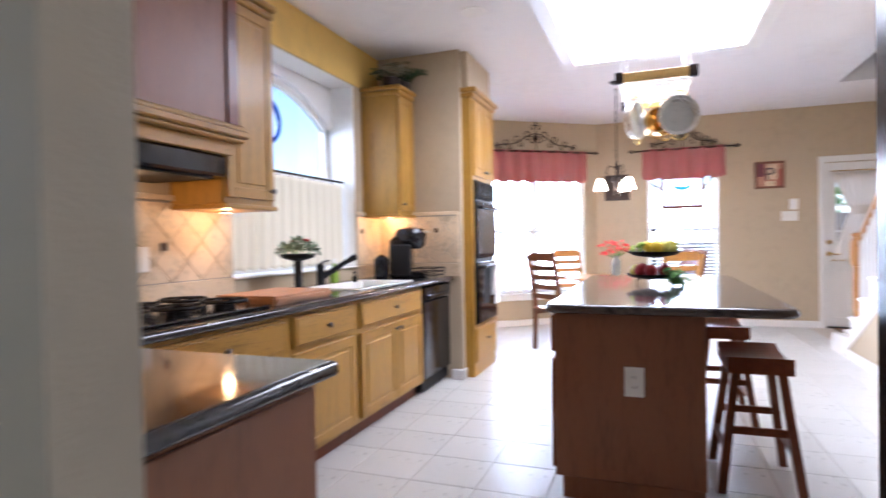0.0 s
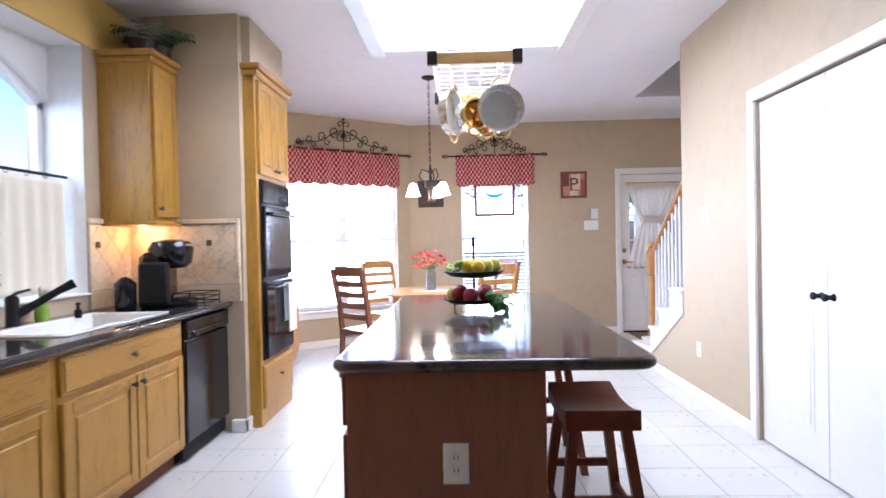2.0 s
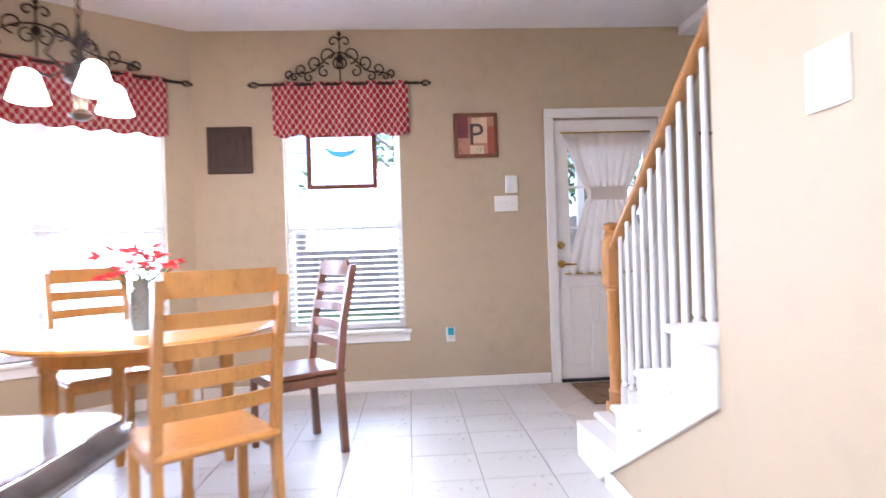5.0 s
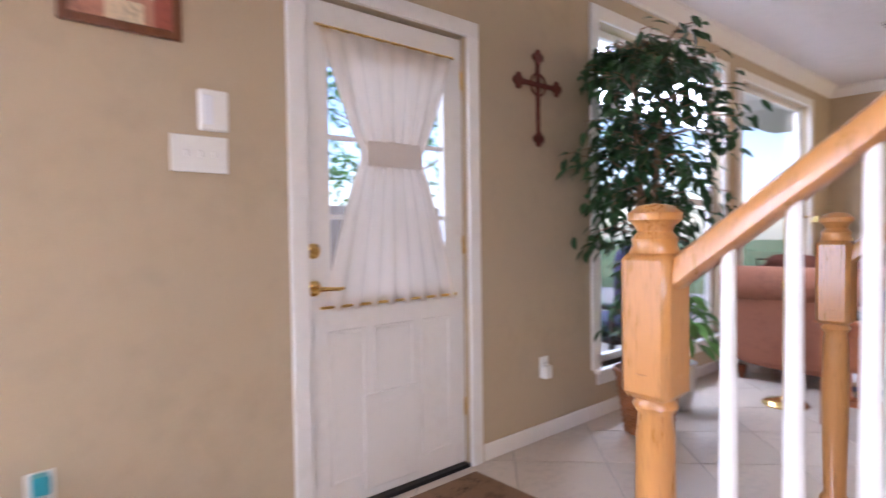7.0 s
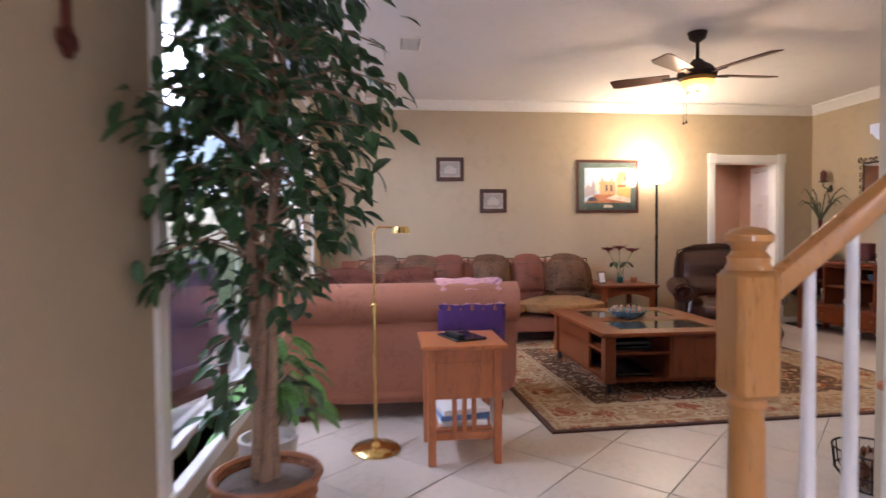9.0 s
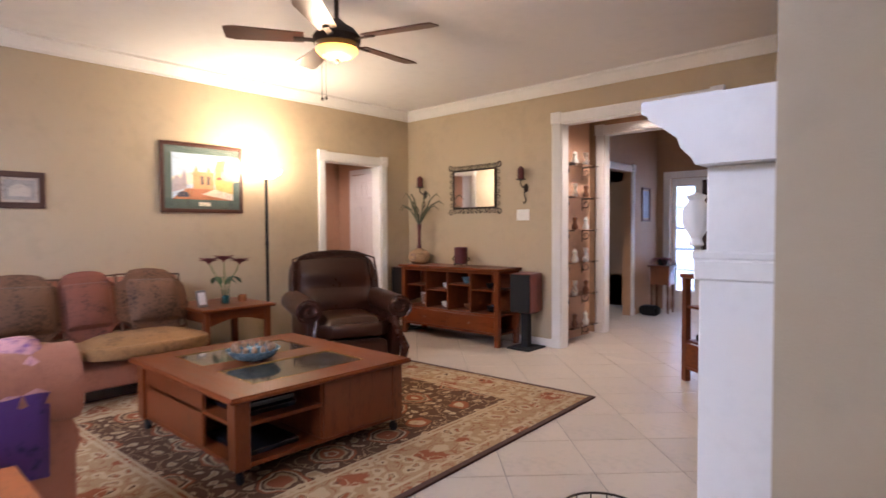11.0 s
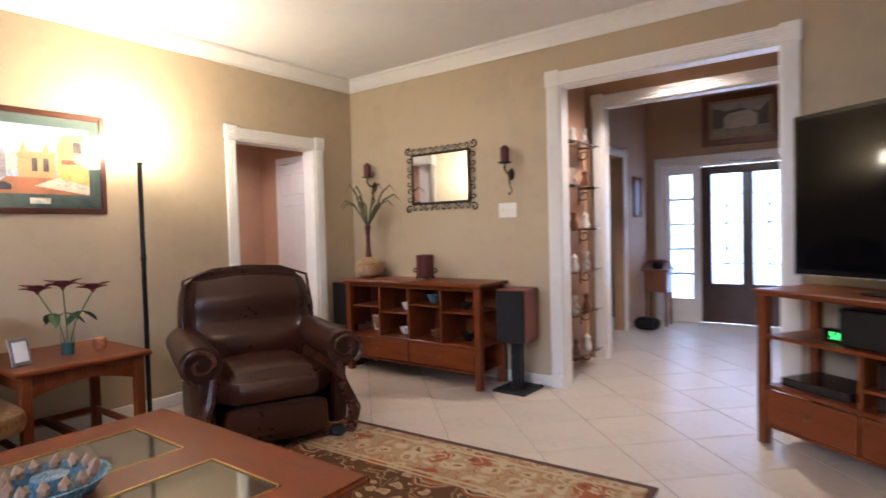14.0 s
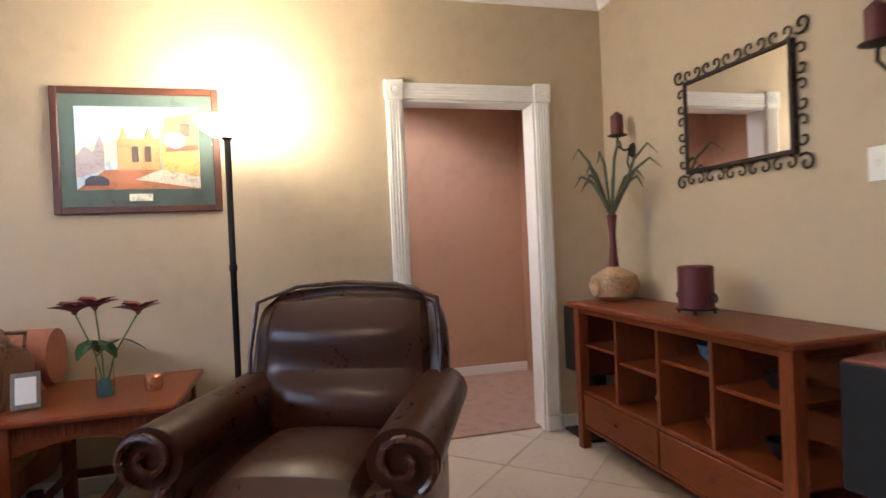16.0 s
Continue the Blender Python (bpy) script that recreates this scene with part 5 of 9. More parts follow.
doily = solid("doily", lathe(B(), [(0.2, 0), (0.2, 0.004)], 32), PORCELAIN, "round white cloth doily on the dining table", "doily", m=pose(0.05, 6.78, 0.75))
vase = thing("flower_vase", "grey glass vase of coral flowers on the table", "vase", pose(0.05, 6.78, 0.754))
part("jar", lathe(B(), [(0.045, 0), (0.052, 0.02), (0.052, 0.17), (0.035, 0.2), (0.04, 0.235), (0.036, 0.235), (0.03, 0.2), (0.046, 0.165), (0.046, 0.02)], 20), mat("smoky_glass", (0.16, 0.17, 0.16), 0.15, grain=0.2, scale=10), vase, smooth=True)
bm, bs = B(), B()
for k in range(46):
    a, r, z = rnd(0, 6.28), 0.2 * math.sqrt(rnd(0, 1)), rnd(0.3, 0.43)
    x, y = r * math.cos(a), r * math.sin(a)
    z -= r * 0.35
    rod(bs, (0, 0, 0.2), (x, y, z), 0.002, seg=4)
    for j in range(5):
        leaf_into(bm, Matrix.Translation((x, y, z)) @ pose(0, 0, 0, rnd(-40, 40), rnd(-60, 10), j * 72 + rnd(0, 40)), 0.034, 0.026)
part("blossoms", bm, PETAL, vase)
part("stems", bs, STEM, vase)

hutch = thing("hutch", "honey pine hutch with open shelves", "hutch", pose(WALL_L + 0.005, 6.12, 0))
sub("base", HONEY, hutch, ((0, 0, 0.08), (0.42, 0.94, 0.87)), bevel=0.004)
sub("plinth", HONEY, hutch, ((0.01, 0.02, 0), (0.4, 0.92, 0.08)))
sub("counter", HONEY, hutch, ((0, -0.015, 0.87), (0.445, 0.955, 0.9)), bevel=0.01)
for a, b in ((0.03, 0.46), (0.48, 0.91)):
    d = sub("door", HONEY, hutch, ((0.42, a, 0.14), (0.438, b, 0.8)), ((0.432, a + 0.06, 0.2), (0.444, b - 0.06, 0.74)), bevel=0.004)
    sub("pull", IRON, d, ((0.444, a + 0.02 if a > 0.3 else b - 0.04, 0.5), (0.456, a + 0.04 if a > 0.3 else b - 0.02, 0.6)))
for y in (0.0, 0.915):
    sub("side", HONEY, hutch, ((0, y, 0.9), (0.3, y + 0.022, 1.83)))
sub("back", HONEY, hutch, ((0, 0.022, 0.9), (0.012, 0.915, 1.83)))
for z in (1.18, 1.48):
    sub("shelf", HONEY, hutch, ((0.012, 0.022, z), (0.27, 0.915, z + 0.018)))
bm = B()
n = 12
for i in range(n):
    u0, u1 = 0.022 + 0.893 * i / n, 0.022 + 0.893 * (i + 1) / n
    z0, z1 = 1.72 + 0.08 * math.sin(math.pi * i / n), 1.72 + 0.08 * math.sin(math.pi * (i + 1) / n)
    prism(bm, [(u0, z0), (u1, z1), (u1, 1.83), (u0, 1.83)], "x", 0.28, 0.3)
part("arched_rail", bm, HONEY, hutch)
sub("top", HONEY, hutch, ((-0.002, -0.02, 1.83), (0.33, 0.96, 1.86)), bevel=0.008)


def bowl(m, label, r, h, material, category="bowl"):
    return solid("bowl", lathe(B(), [(r * 0.4, 0), (r * 0.8, h * 0.4), (r, h), (r * 0.94, h), (r * 0.74, h * 0.45), (0.0, h * 0.15)], 24), material, label, category, m=m, smooth=True)


bowl(pose(-1.73, 6.85, 1.199), "dark pottery bowl on the hutch shelf", 0.09, 0.07, CHAIRDARK)
bowl(pose(-1.73, 6.6, 1.499), "brown basket bowl on the hutch shelf", 0.11, 0.09, IRON)
for y in (6.4, 6.47):
    solid("canister", lathe(B(), [(0.05, 0), (0.05, 0.2), (0.045, 0.21), (0.02, 0.22)], 18), PORCELAIN, "white canister standing on the hutch counter", "canister", m=pose(-1.62, y + 0.3, 0.9), smooth=True, group="hutch canisters")
solid("platter", lathe(B(), [(0.13, 0), (0.14, 0.012), (0.1, 0.006)], 24), PORCELAIN, "white platter leaning on the hutch shelf", "plate", m=pose(-1.80, 6.92, 1.64, 90, 0, 80))
# shutter standing beside the hutch
shut = thing("shutter", "narrow cream wooden shutter leaning by the hutch", "shutter", pose(-1.66, 7.13, 0, 0, 0, 90))
sub("board", WHITE, shut, ((-0.05, 0, 0.0), (0.07, 0.025, 1.7)), bevel=0.004)


def fern(name, label, m, count, length, material, pot=None, lift=0.55):
    root = thing(name, label, "plant", m)
    bm = B()
    for k in range(count):
        a, e = rnd(0, 360), rnd(-75, -10)
        base = pose(0, 0, 0, 0, 0, a)
        n = 7
        for i in range(1, n + 1):
            f = i / n
            p = Vector((length * f * 0.8, 0, length * ((lift + e / 300) * f - 0.75 * f * f)))
            for s in (-1, 1):
                leaf_into(bm, base @ Matrix.Translation(p) @ pose(0, 0, 0, 0, 10, s * 60), length * 0.3 * (1.1 - f * 0.6), length * 0.07, segs=2)
    part("foliage", bm, material, root)
    if pot:
        part("pot", lathe(B(), [(0.06, -0.1), (0.08, 0.0), (0.07, 0.0), (0.055, -0.09)], 18), pot, root)
    return root


fern("trailing_plant", "green trailing plant on top of the hutch", pose(-1.68, 6.75, 1.96), 26, 0.28, LEAF2, PAINT_HALL)
fern("ivy_arrangement", "dusty green ivy on top of the wall cabinet", pose(-1.66, 4.5, 2.56), 26, 0.22, LEAF, IRON, lift=1.25)
fern("flower_arrangement", "white and green silk flowers on the wall cabinet", pose(-1.62, 4.4, 2.56), 16, 0.19, mat("white_silk_petal", (0.5, 0.52, 0.42), 0.8, grain=0.3, scale=20), IRON, lift=1.25)

fern("trailing_plant", "dark green silk foliage spilling over the wall cabinet", pose(-1.58, 4.52, 2.55), 26, 0.26, LEAF, IRON, lift=1.25)
# square dark wall plaque and letter picture
plaque = thing("wall_plaque", "square dark carved plaque on the nook wall", "picture", BACK @ pose(-0.02, -0.001, 1.9))
sub("board", mat("dark_walnut_plaque", (0.035, 0.017, 0.012), 0.5, grain=0.5, scale=14, bump=0.3), plaque, ((-0.17, -0.02, -0.18), (0.17, 0, 0.18)), ((-0.12, -0.03, -0.13), (0.12, -0.018, 0.13)), ((-0.06, -0.036, -0.07), (0.06, -0.028, 0.07)), bevel=0.006)


def framed(name, label, m, w, h, frame_w, frame_mat, parts, category="picture", mat_w=0.0, mat_col=None):
    """A framed picture on a wall face; parts: flat shapes (label, material, outline)."""
    root = thing(name, label, category, m)
    f = frame_w
    bm = B()
    for lo, hi in (((-w / 2, -0.022, -h / 2), (-w / 2 + f, 0, h / 2)), ((w / 2 - f, -0.022, -h / 2), (w / 2, 0, h / 2)), ((-w / 2 + f, -0.022, -h / 2), (w / 2 - f, 0, -h / 2 + f)), ((-w / 2 + f, -0.022, h / 2 - f), (w / 2 - f, 0, h / 2))):
        bx(bm, lo, hi, 0.004)
    part("frame", bm, frame_mat, root)
    if mat_col:
        sub("mount", mat_col, root, ((-w / 2 + f, -0.008, -h / 2 + f), (w / 2 - f, -0.004, h / 2 - f)), bevel=0)
    for k, (nm, material, outline) in enumerate(parts):
        y = -0.009 - 0.0012 * k
        part(nm, prism(B(), outline, "y", y - 0.001, y), material, root)
    return root


def rect(a, b, c, d):
    return [(a, b), (c, b), (c, d), (a, d)]


def flat(name, colour):
    return mat(name, colour, 0.6, grain=0.35, scale=9, bump=0.05)


letter = framed("letter_picture", "framed abstract picture with a large dark letter", BACK @ pose(1.88, 0, 1.975), 0.345, 0.35, 0.028, CHAIRDARK, [
    ("ground", flat("tan_art_paper", (0.42, 0.2, 0.13)), rect(-0.145, -0.147, 0.145, 0.147)),
    ("patch", flat("cream_art_patch", (0.6, 0.45, 0.3)), rect(-0.03, -0.06, 0.09, 0.14)),
    ("patch", flat("plum_art_patch", (0.16, 0.04, 0.05)), rect(-0.145, -0.02, -0.06, 0.147)),
    ("patch", flat("rust_art_patch", (0.3, 0.08, 0.05)), rect(0.09, -0.147, 0.145, 0.07)),
    ("patch", flat("sand_art_patch", (0.62, 0.5, 0.33)), rect(-0.05, -0.147, 0.06, -0.08))])
fc = bpy.data.curves.new("letter", "FONT")
fc.body, fc.size, fc.extrude, fc.align_x, fc.align_y = "P", 0.24, 0.001, "CENTER", "CENTER"
fc.materials.append(flat("dark_art_letter", (0.07, 0.05, 0.05)))
fo = new("letter", fc)
fo.parent = letter
fo.matrix_basis = pose(0, -0.017, 0, 90)

# iron cross
cross = thing("wall_cross", "dark red iron cross on the back wall", "ornament", BACK @ pose(3.89, 0, 1.9))
RUST = mat("rusty_red_iron", (0.13, 0.035, 0.025), 0.5, metal=0.4, grain=0.4, scale=20)
bm = bx(B(), (-0.013, -0.02, -0.24), (0.013, -0.004, 0.2), 0.004)
bx(bm, (-0.16, -0.02, 0.04), (0.16, -0.004, 0.066), 0.004)
part("bar", bm, RUST, cross)
for x, z in ((0, 0.2), (0, -0.24), (-0.16, 0.053), (0.16, 0.053)):
    bm = B()
    for a in range(0, 360, 90):
        lathe(bm, [(0.0, -0.008), (0.022, -0.004), (0.022, 0.004), (0.0, 0.008)], 10, Matrix.Translation((x + 0.022 * math.cos(radians(a)), -0.014, z + 0.022 * math.sin(radians(a)))) @ pose(0, 0, 0, 90))
    part("bud", bm, RUST, cross)
bm = tube(B(), [(0.06 * math.cos(a), -0.014, 0.053 + 0.06 * math.sin(a)) for a in [2 * math.pi * i / 24 for i in range(25)]], 0.006, 6)
part("ring", bm, RUST, cross)

# fruit stand
FRUITIRON = BLACK_MATT
fs = thing("fruit_stand", "two-tier black iron fruit stand on the island", "fruit stand", pose(0.44, 3.86, IT))
bm = B()
for k in range(3):
    a = radians(30 + 120 * k)
    tube(bm, [(0.1 * math.cos(a), 0.1 * math.sin(a), 0.03), (0.125 * math.cos(a), 0.125 * math.sin(a), 0.02), (0.12 * math.cos(a), 0.12 * math.sin(a), 0.003)], 0.005, 6)
part("feet", bm, FRUITIRON, fs)
part("post", lathe(B(), [(0.006, 0.03), (0.006, 0.33), (0.012, 0.34), (0.004, 0.4), (0.0, 0.41)], 10), FRUITIRON, fs)
TRAY = [(0.04, 0.0), (0.13, 0.012), (0.17, 0.035), (0.172, 0.037), (0.13, 0.018), (0.04, 0.006)]
part("lower_tray", lathe(B(), [(r, z + 0.03) for r, z in TRAY], 32), FRUITIRON, fs, smooth=True)
part("upper_tray", lathe(B(), [(r * 0.95, z + 0.17) for r, z in TRAY], 32), FRUITIRON, fs, smooth=True)
SKIN = {"lemon": (0.75, 0.55, 0.04), "apple": (0.3, 0.02, 0.03), "pear": (0.55, 0.5, 0.08), "orange": (0.8, 0.3, 0.02), "grape": (0.28, 0.42, 0.06)}
SKINS = {k: mat(k + "_skin", v, 0.35, grain=0.2, scale=25, bump=0.06) for k, v in SKIN.items()}


def fruit(kind, x, y, z, r, squash=1.0):
    bm = lathe(B(), [(r * math.sin(a) * (1 if kind != "pear" else (1 - 0.35 * max(0, -math.cos(a)))), -r * squash * math.cos(a)) for a in [math.pi * i / 10 for i in range(11)]], 16)
    solid(kind, bm, SKINS[kind], {"lemon": "yellow lemon lying in the fruit stand", "apple": "dark red apple lying in the fruit stand", "pear": "yellow-green pear lying in the fruit stand", "orange": "bright orange lying in the fruit stand", "grape": "green grape in a bunch on the fruit stand"}[kind], "fruit", m=pose(0.44 + x, 3.86 + y, IT + z, rnd(-60, 60), rnd(-60, 60), 0), smooth=True, group="fruit on the stand")


for kind, x, y, z, r, s in (("lemon", 0.02, -0.09, 0.232, 0.034, 1.25), ("lemon", -0.03, -0.02, 0.235, 0.036, 1.2), ("pear", 0.1, 0.0, 0.238, 0.042, 1.2), ("orange", 0.02, 0.06, 0.235, 0.042, 1), ("pear", 0.06, -0.05, 0.238, 0.04, 1.2),
                            ("apple", -0.08, -0.05, 0.09, 0.042, 0.92), ("apple", -0.02, -0.1, 0.088, 0.04, 0.92), ("apple", 0.06, -0.07, 0.09, 0.042, 0.92), ("apple", -0.07, 0.06, 0.09, 0.042, 0.92), ("pear", -0.11, 0.01, 0.09, 0.036, 1.2), ("apple", 0.06, 0.08, 0.09, 0.042, 0.92)):
    fruit(kind, x, y, z, r, s)
for k in range(14):
    fruit("grape", -0.1 + rnd(-0.045, 0.045), rnd(-0.06, 0.06), 0.215 + rnd(0, 0.04), 0.013)
bm = B()
for k in range(34):
    leaf_into(bm, Matrix.Translation((0.1 + rnd(-0.05, 0.06), -0.1 + rnd(-0.05, 0.07), 0.07 + rnd(-0.03, 0.03))) @ pose(0, 0, 0, rnd(-40, 40), rnd(-30, 60), rnd(-150, 60)), 0.06, 0.045)
part("silk_leaves", bm, LEAF2, fs)


# stools
def stool(m, label):
    root = thing("bar_stool", label, "stool", m, group="stools at the island")
    bm = B()
    nx, ny = 10, 2
    w, d = 0.215, 0.135
    top = [[bm.verts.new((x, y, 0.6 + 0.03 * (x / w) ** 2)) for y in (-d, d)] for x in [-w + 2 * w * i / nx for i in range(nx + 1)]]
    low = [[bm.verts.new((x, y, 0.555)) for y in (-d, d)] for x in [-w + 2 * w * i / nx for i in range(nx + 1)]]
    for i in range(nx):
        bm.faces.new((top[i][0], top[i + 1][0], top[i + 1][1], top[i][1]))
        bm.faces.new((low[i][1], low[i + 1][1], low[i + 1][0], low[i][0]))
        bm.faces.new((low[i][0], low[i + 1][0], top[i + 1][0], top[i][0]))
        bm.faces.new((top[i][1], top[i + 1][1], low[i + 1][1], low[i][1]))
    bm.faces.new((low[0][0], top[0][0], top[0][1], low[0][1]))
    bm.faces.new((low[nx][1], top[nx][1], top[nx][0], low[nx][0]))
    part("seat", bm, CHERRY, root)
    feet = []
    for sx in (-1, 1):
        for sy in (-1, 1):
            a, b = Vector((sx * 0.215, sy * 0.165, 0)), Vector((sx * 0.15, sy * 0.095, 0.556))
            bm = B()
            vs = [bm.verts.new(p + Vector((i * 0.019, j * 0.019, 0))) for p in (a, b) for i, j in ((-1, -1), (1, -1), (1, 1), (-1, 1))]
            for q in ((3, 2, 1, 0), (4, 5, 6, 7), (0, 1, 5, 4), (1, 2, 6, 5), (2, 3, 7, 6), (3, 0, 4, 7)):
                bm.faces.new([vs[j] for j in q])
            part("leg", bm, CHERRY_Z, root)
    for sy in (-1, 1):
        part("stretcher", bx(B(), (-0.19, sy * 0.145 - 0.01, 0.17), (0.19, sy * 0.145 + 0.01, 0.205), 0.003), CHERRY, root)
    for sx in (-1, 1):
        part("stretcher", bx(B(), (sx * 0.185 - 0.01, -0.135, 0.27), (sx * 0.185 + 0.01, 0.135, 0.305), 0.003), CHERRY, root)
    return root


st = stool(pose(0.88, 3.15, 0, 0, 0, 90), "cherry wood saddle-seat bar stool tucked at the island")
copy_thing(st, pose(0.835, 4.1, 0, 0, 0, 92))

# fridge
fr = thing("refrigerator", "tall black pebbled side-by-side refrigerator", "refrigerator", pose(0.068, 0, 0))
sub("cabinet", FRIDGE, fr, ((0.86, 0.52, 0.02), (1.58, 1.47, 1.78)), bevel=0.01)
sub("freezer_door", FRIDGE, fr, ((0.79, 0.52, 0.08), (0.86, 0.88, 1.78)), bevel=0.012)
sub("fridge_door", FRIDGE, fr, ((0.79, 0.89, 0.08), (0.86, 1.47, 1.78)), bevel=0.012)
for y in (0.84, 0.93):
    bm = rod(B(), (0.745, y, 0.6), (0.745, y, 1.5), 0.014)
    for z in (0.63, 1.47):
        rod(bm, (0.745, y, z), (0.79, y, z), 0.011)
    part("handle", bm, BLACK, fr, smooth=True)
sub("edge_trim", BLACK, fr, ((0.785, 0.515, 1.78), (0.862, 1.475, 1.792)), bevel=0.004)
sub("hinge_cover", BLACK_MATT, fr, ((0.87, 0.54, 1.78), (0.98, 0.62, 1.8)), ((0.87, 1.37, 1.78), (0.98, 1.45, 1.8)), bevel=0.006)
sub("grille", BLACK_MATT, fr, ((0.83, 0.54, 0.0), (0.86, 1.45, 0.075)))

# worktop clutter
coffee = thing("coffee_maker", "black pod coffee maker on the worktop", "coffee maker", pose(-1.5, 4.4, TOP, 0, 0, 15) @ Matrix.Diagonal((1.1, 1.2, 1.0, 1)))
sub("base", BLACK, coffee, ((-0.12, -0.1, 0), (0.15, 0.1, 0.045)), bevel=0.012)
sub("tower", BLACK, coffee, ((-0.12, -0.105, 0.04), (0.04, 0.105, 0.34)), bevel=0.03)
part("head", lathe(B(), [(0.08, 0.24), (0.11, 0.27), (0.122, 0.36), (0.1, 0.405), (0.05, 0.42), (0.0, 0.422)], 24, Matrix.Translation((0.03, 0, 0))), BLACK, coffee, smooth=True)
sub("lever", STEEL, coffee, ((0.1, -0.06, 0.375), (0.17, 0.06, 0.39)), bevel=0.004)
sub("reservoir", BLACK_MATT, coffee, ((-0.1, -0.17, 0.03), (0.05, -0.105, 0.28)), bevel=0.012)
drawer = thing("pod_drawer", "black wire coffee pod drawer beside the machine", "rack", pose(-1.33, 4.44, TOP))
bm = B()
for z in (0.02, 0.05, 0.08):
    tube(bm, [(-0.1, -0.1, z), (0.1, -0.1, z), (0.1, 0.12, z), (-0.1, 0.12, z), (-0.1, -0.1, z)], 0.004, 5)
for x, y in ((-0.1, -0.1), (0.1, -0.1), (0.1, 0.12), (-0.1, 0.12)):
    rod(bm, (x, y, 0), (x, y, 0.08), 0.004, seg=5)
part("wire", bm, BLACK_MATT, drawer)
solid("canister", lathe(B(), [(0.055, 0), (0.06, 0.02), (0.06, 0.16), (0.045, 0.175), (0.03, 0.19), (0.015, 0.2)], 20), BLACK, "black lidded canister beside the coffee maker", "canister", m=pose(-1.62, 4.16, TOP), smooth=True)
ped = thing("pedestal_planter", "black twisted pedestal bowl with pale green succulents", "planter", pose(-1.68, 3.1, TOP))
part("base", lathe(B(), [(0.09, 0), (0.09, 0.012), (0.04, 0.025)], 20), BLACK_MATT, ped, smooth=True)
bm = B()
for k in range(3):
    tube(bm, [(0.014 * math.cos(a * 1.0 + k * 2.094), 0.014 * math.sin(a + k * 2.094), 0.02 + 0.17 * a / 12) for a in [12 * i / 30 for i in range(31)]], 0.013, 6)
part("twist", bm, BLACK_MATT, ped, smooth=True)
part("bowl", lathe(B(), [(0.03, 0.19), (0.1, 0.21), (0.115, 0.235), (0.1, 0.235), (0.03, 0.205)], 24), BLACK_MATT, ped, smooth=True)
bm = B()
for k in range(190):
    a, r = rnd(0, 6.28), 0.12 * math.sqrt(rnd(0, 1))
    leaf_into(bm, Matrix.Translation((r * math.cos(a), r * math.sin(a), 0.235 + rnd(0.3, 1) * 0.1 * (1 - (r / 0.13) ** 2))) @ pose(0, 0, 0, rnd(-30, 30), rnd(-80, 20), math.degrees(a) + rnd(-60, 60)), 0.04, 0.026)
part("succulents", bm, mat("grey_green_succulent", (0.24, 0.31, 0.2), 0.6, grain=0.5, scale=12, island=0.4), ped)
bm = B()
for k in range(5):
    a = rnd(0, 6.28)
    leaf_into(bm, Matrix.Translation((0.07 * math.cos(a), 0.07 * math.sin(a), 0.31)) @ pose(0, 0, 0, 0, -50, rnd(0, 360)), 0.035, 0.028)
part("blooms", bm, PETAL, ped, "coral silk blooms")
bottle = thing("dish_soap", "green dish soap bottle behind the sink", "bottle", pose(-1.78, 3.7, TOP))
part("bottle", lathe(B(), [(0.03, 0), (0.034, 0.02), (0.032, 0.1), (0.012, 0.13), (0.012, 0.15)], 16), mat("green_soap_plastic", (0.25, 0.4, 0.05), 0.2, grain=0.1), bottle, smooth=True)
part("cap", lathe(B(), [(0.013, 0.15), (0.013, 0.17), (0.006, 0.185)], 12), WHITE, bottle)


# ---- staircase ----
RISE, RUN, NOSE = 0.205, 0.265, 6.6
stairs = thing("staircase", "white staircase with oak handrails and turned balusters", "staircase", kind="structure")
for k in range(9):
    y1 = NOSE - RUN * k + (0.33 if k == 0 else 0)
    y0 = NOSE - RUN * (k + 1)
    z = RISE * (k + 1)
    sub("riser", WHITE, stairs, ((2.31, y0, 0 if k < 1 else z - RISE), (3.5, y1, z - 0.03)), bevel=0.002)
    x0, x1 = (2.27 if k == 0 else 2.15, 3.58) if k < 2 else (2.15 if k < 4 else 2.31, 3.5)
    sub("tread", WHITE, stairs, ((x0, y0 - 0.001, z - 0.03), (x1, y1 + 0.025, z)), bevel=0.01)


def stringer(x0, x1, last, label):
    pts = [(NOSE - 0.02, 0.0)]
    for k in range(last):
        pts += [(NOSE - RUN * k + (0.31 if k == 0 else 0), RISE * k), (NOSE - RUN * k + (0.31 if k == 0 else 0), RISE * (k + 1) - 0.031)]
    yl = NOSE - RUN * last
    pts += [(yl, RISE * last - 0.031), (yl, RISE * last - 0.031 - 0.17)]
    part("stringer", prism(B(), pts, "x", x0, x1), WHITE, stairs, label)


stringer(2.168, 2.31, 4, "white stepped stringer on the kitchen side")
stringer(3.5, 3.56, 2, "white stepped stringer on the living room side")
solid("wall_under_stairs", prism(B(), [(6.6, 0.0), (5.54, 0.0), (5.54, 0.665), (5.56, 0.64)], "x", WALL_K, 2.3), PAINT, "tan painted wall under the stairs", "wall", "structure")


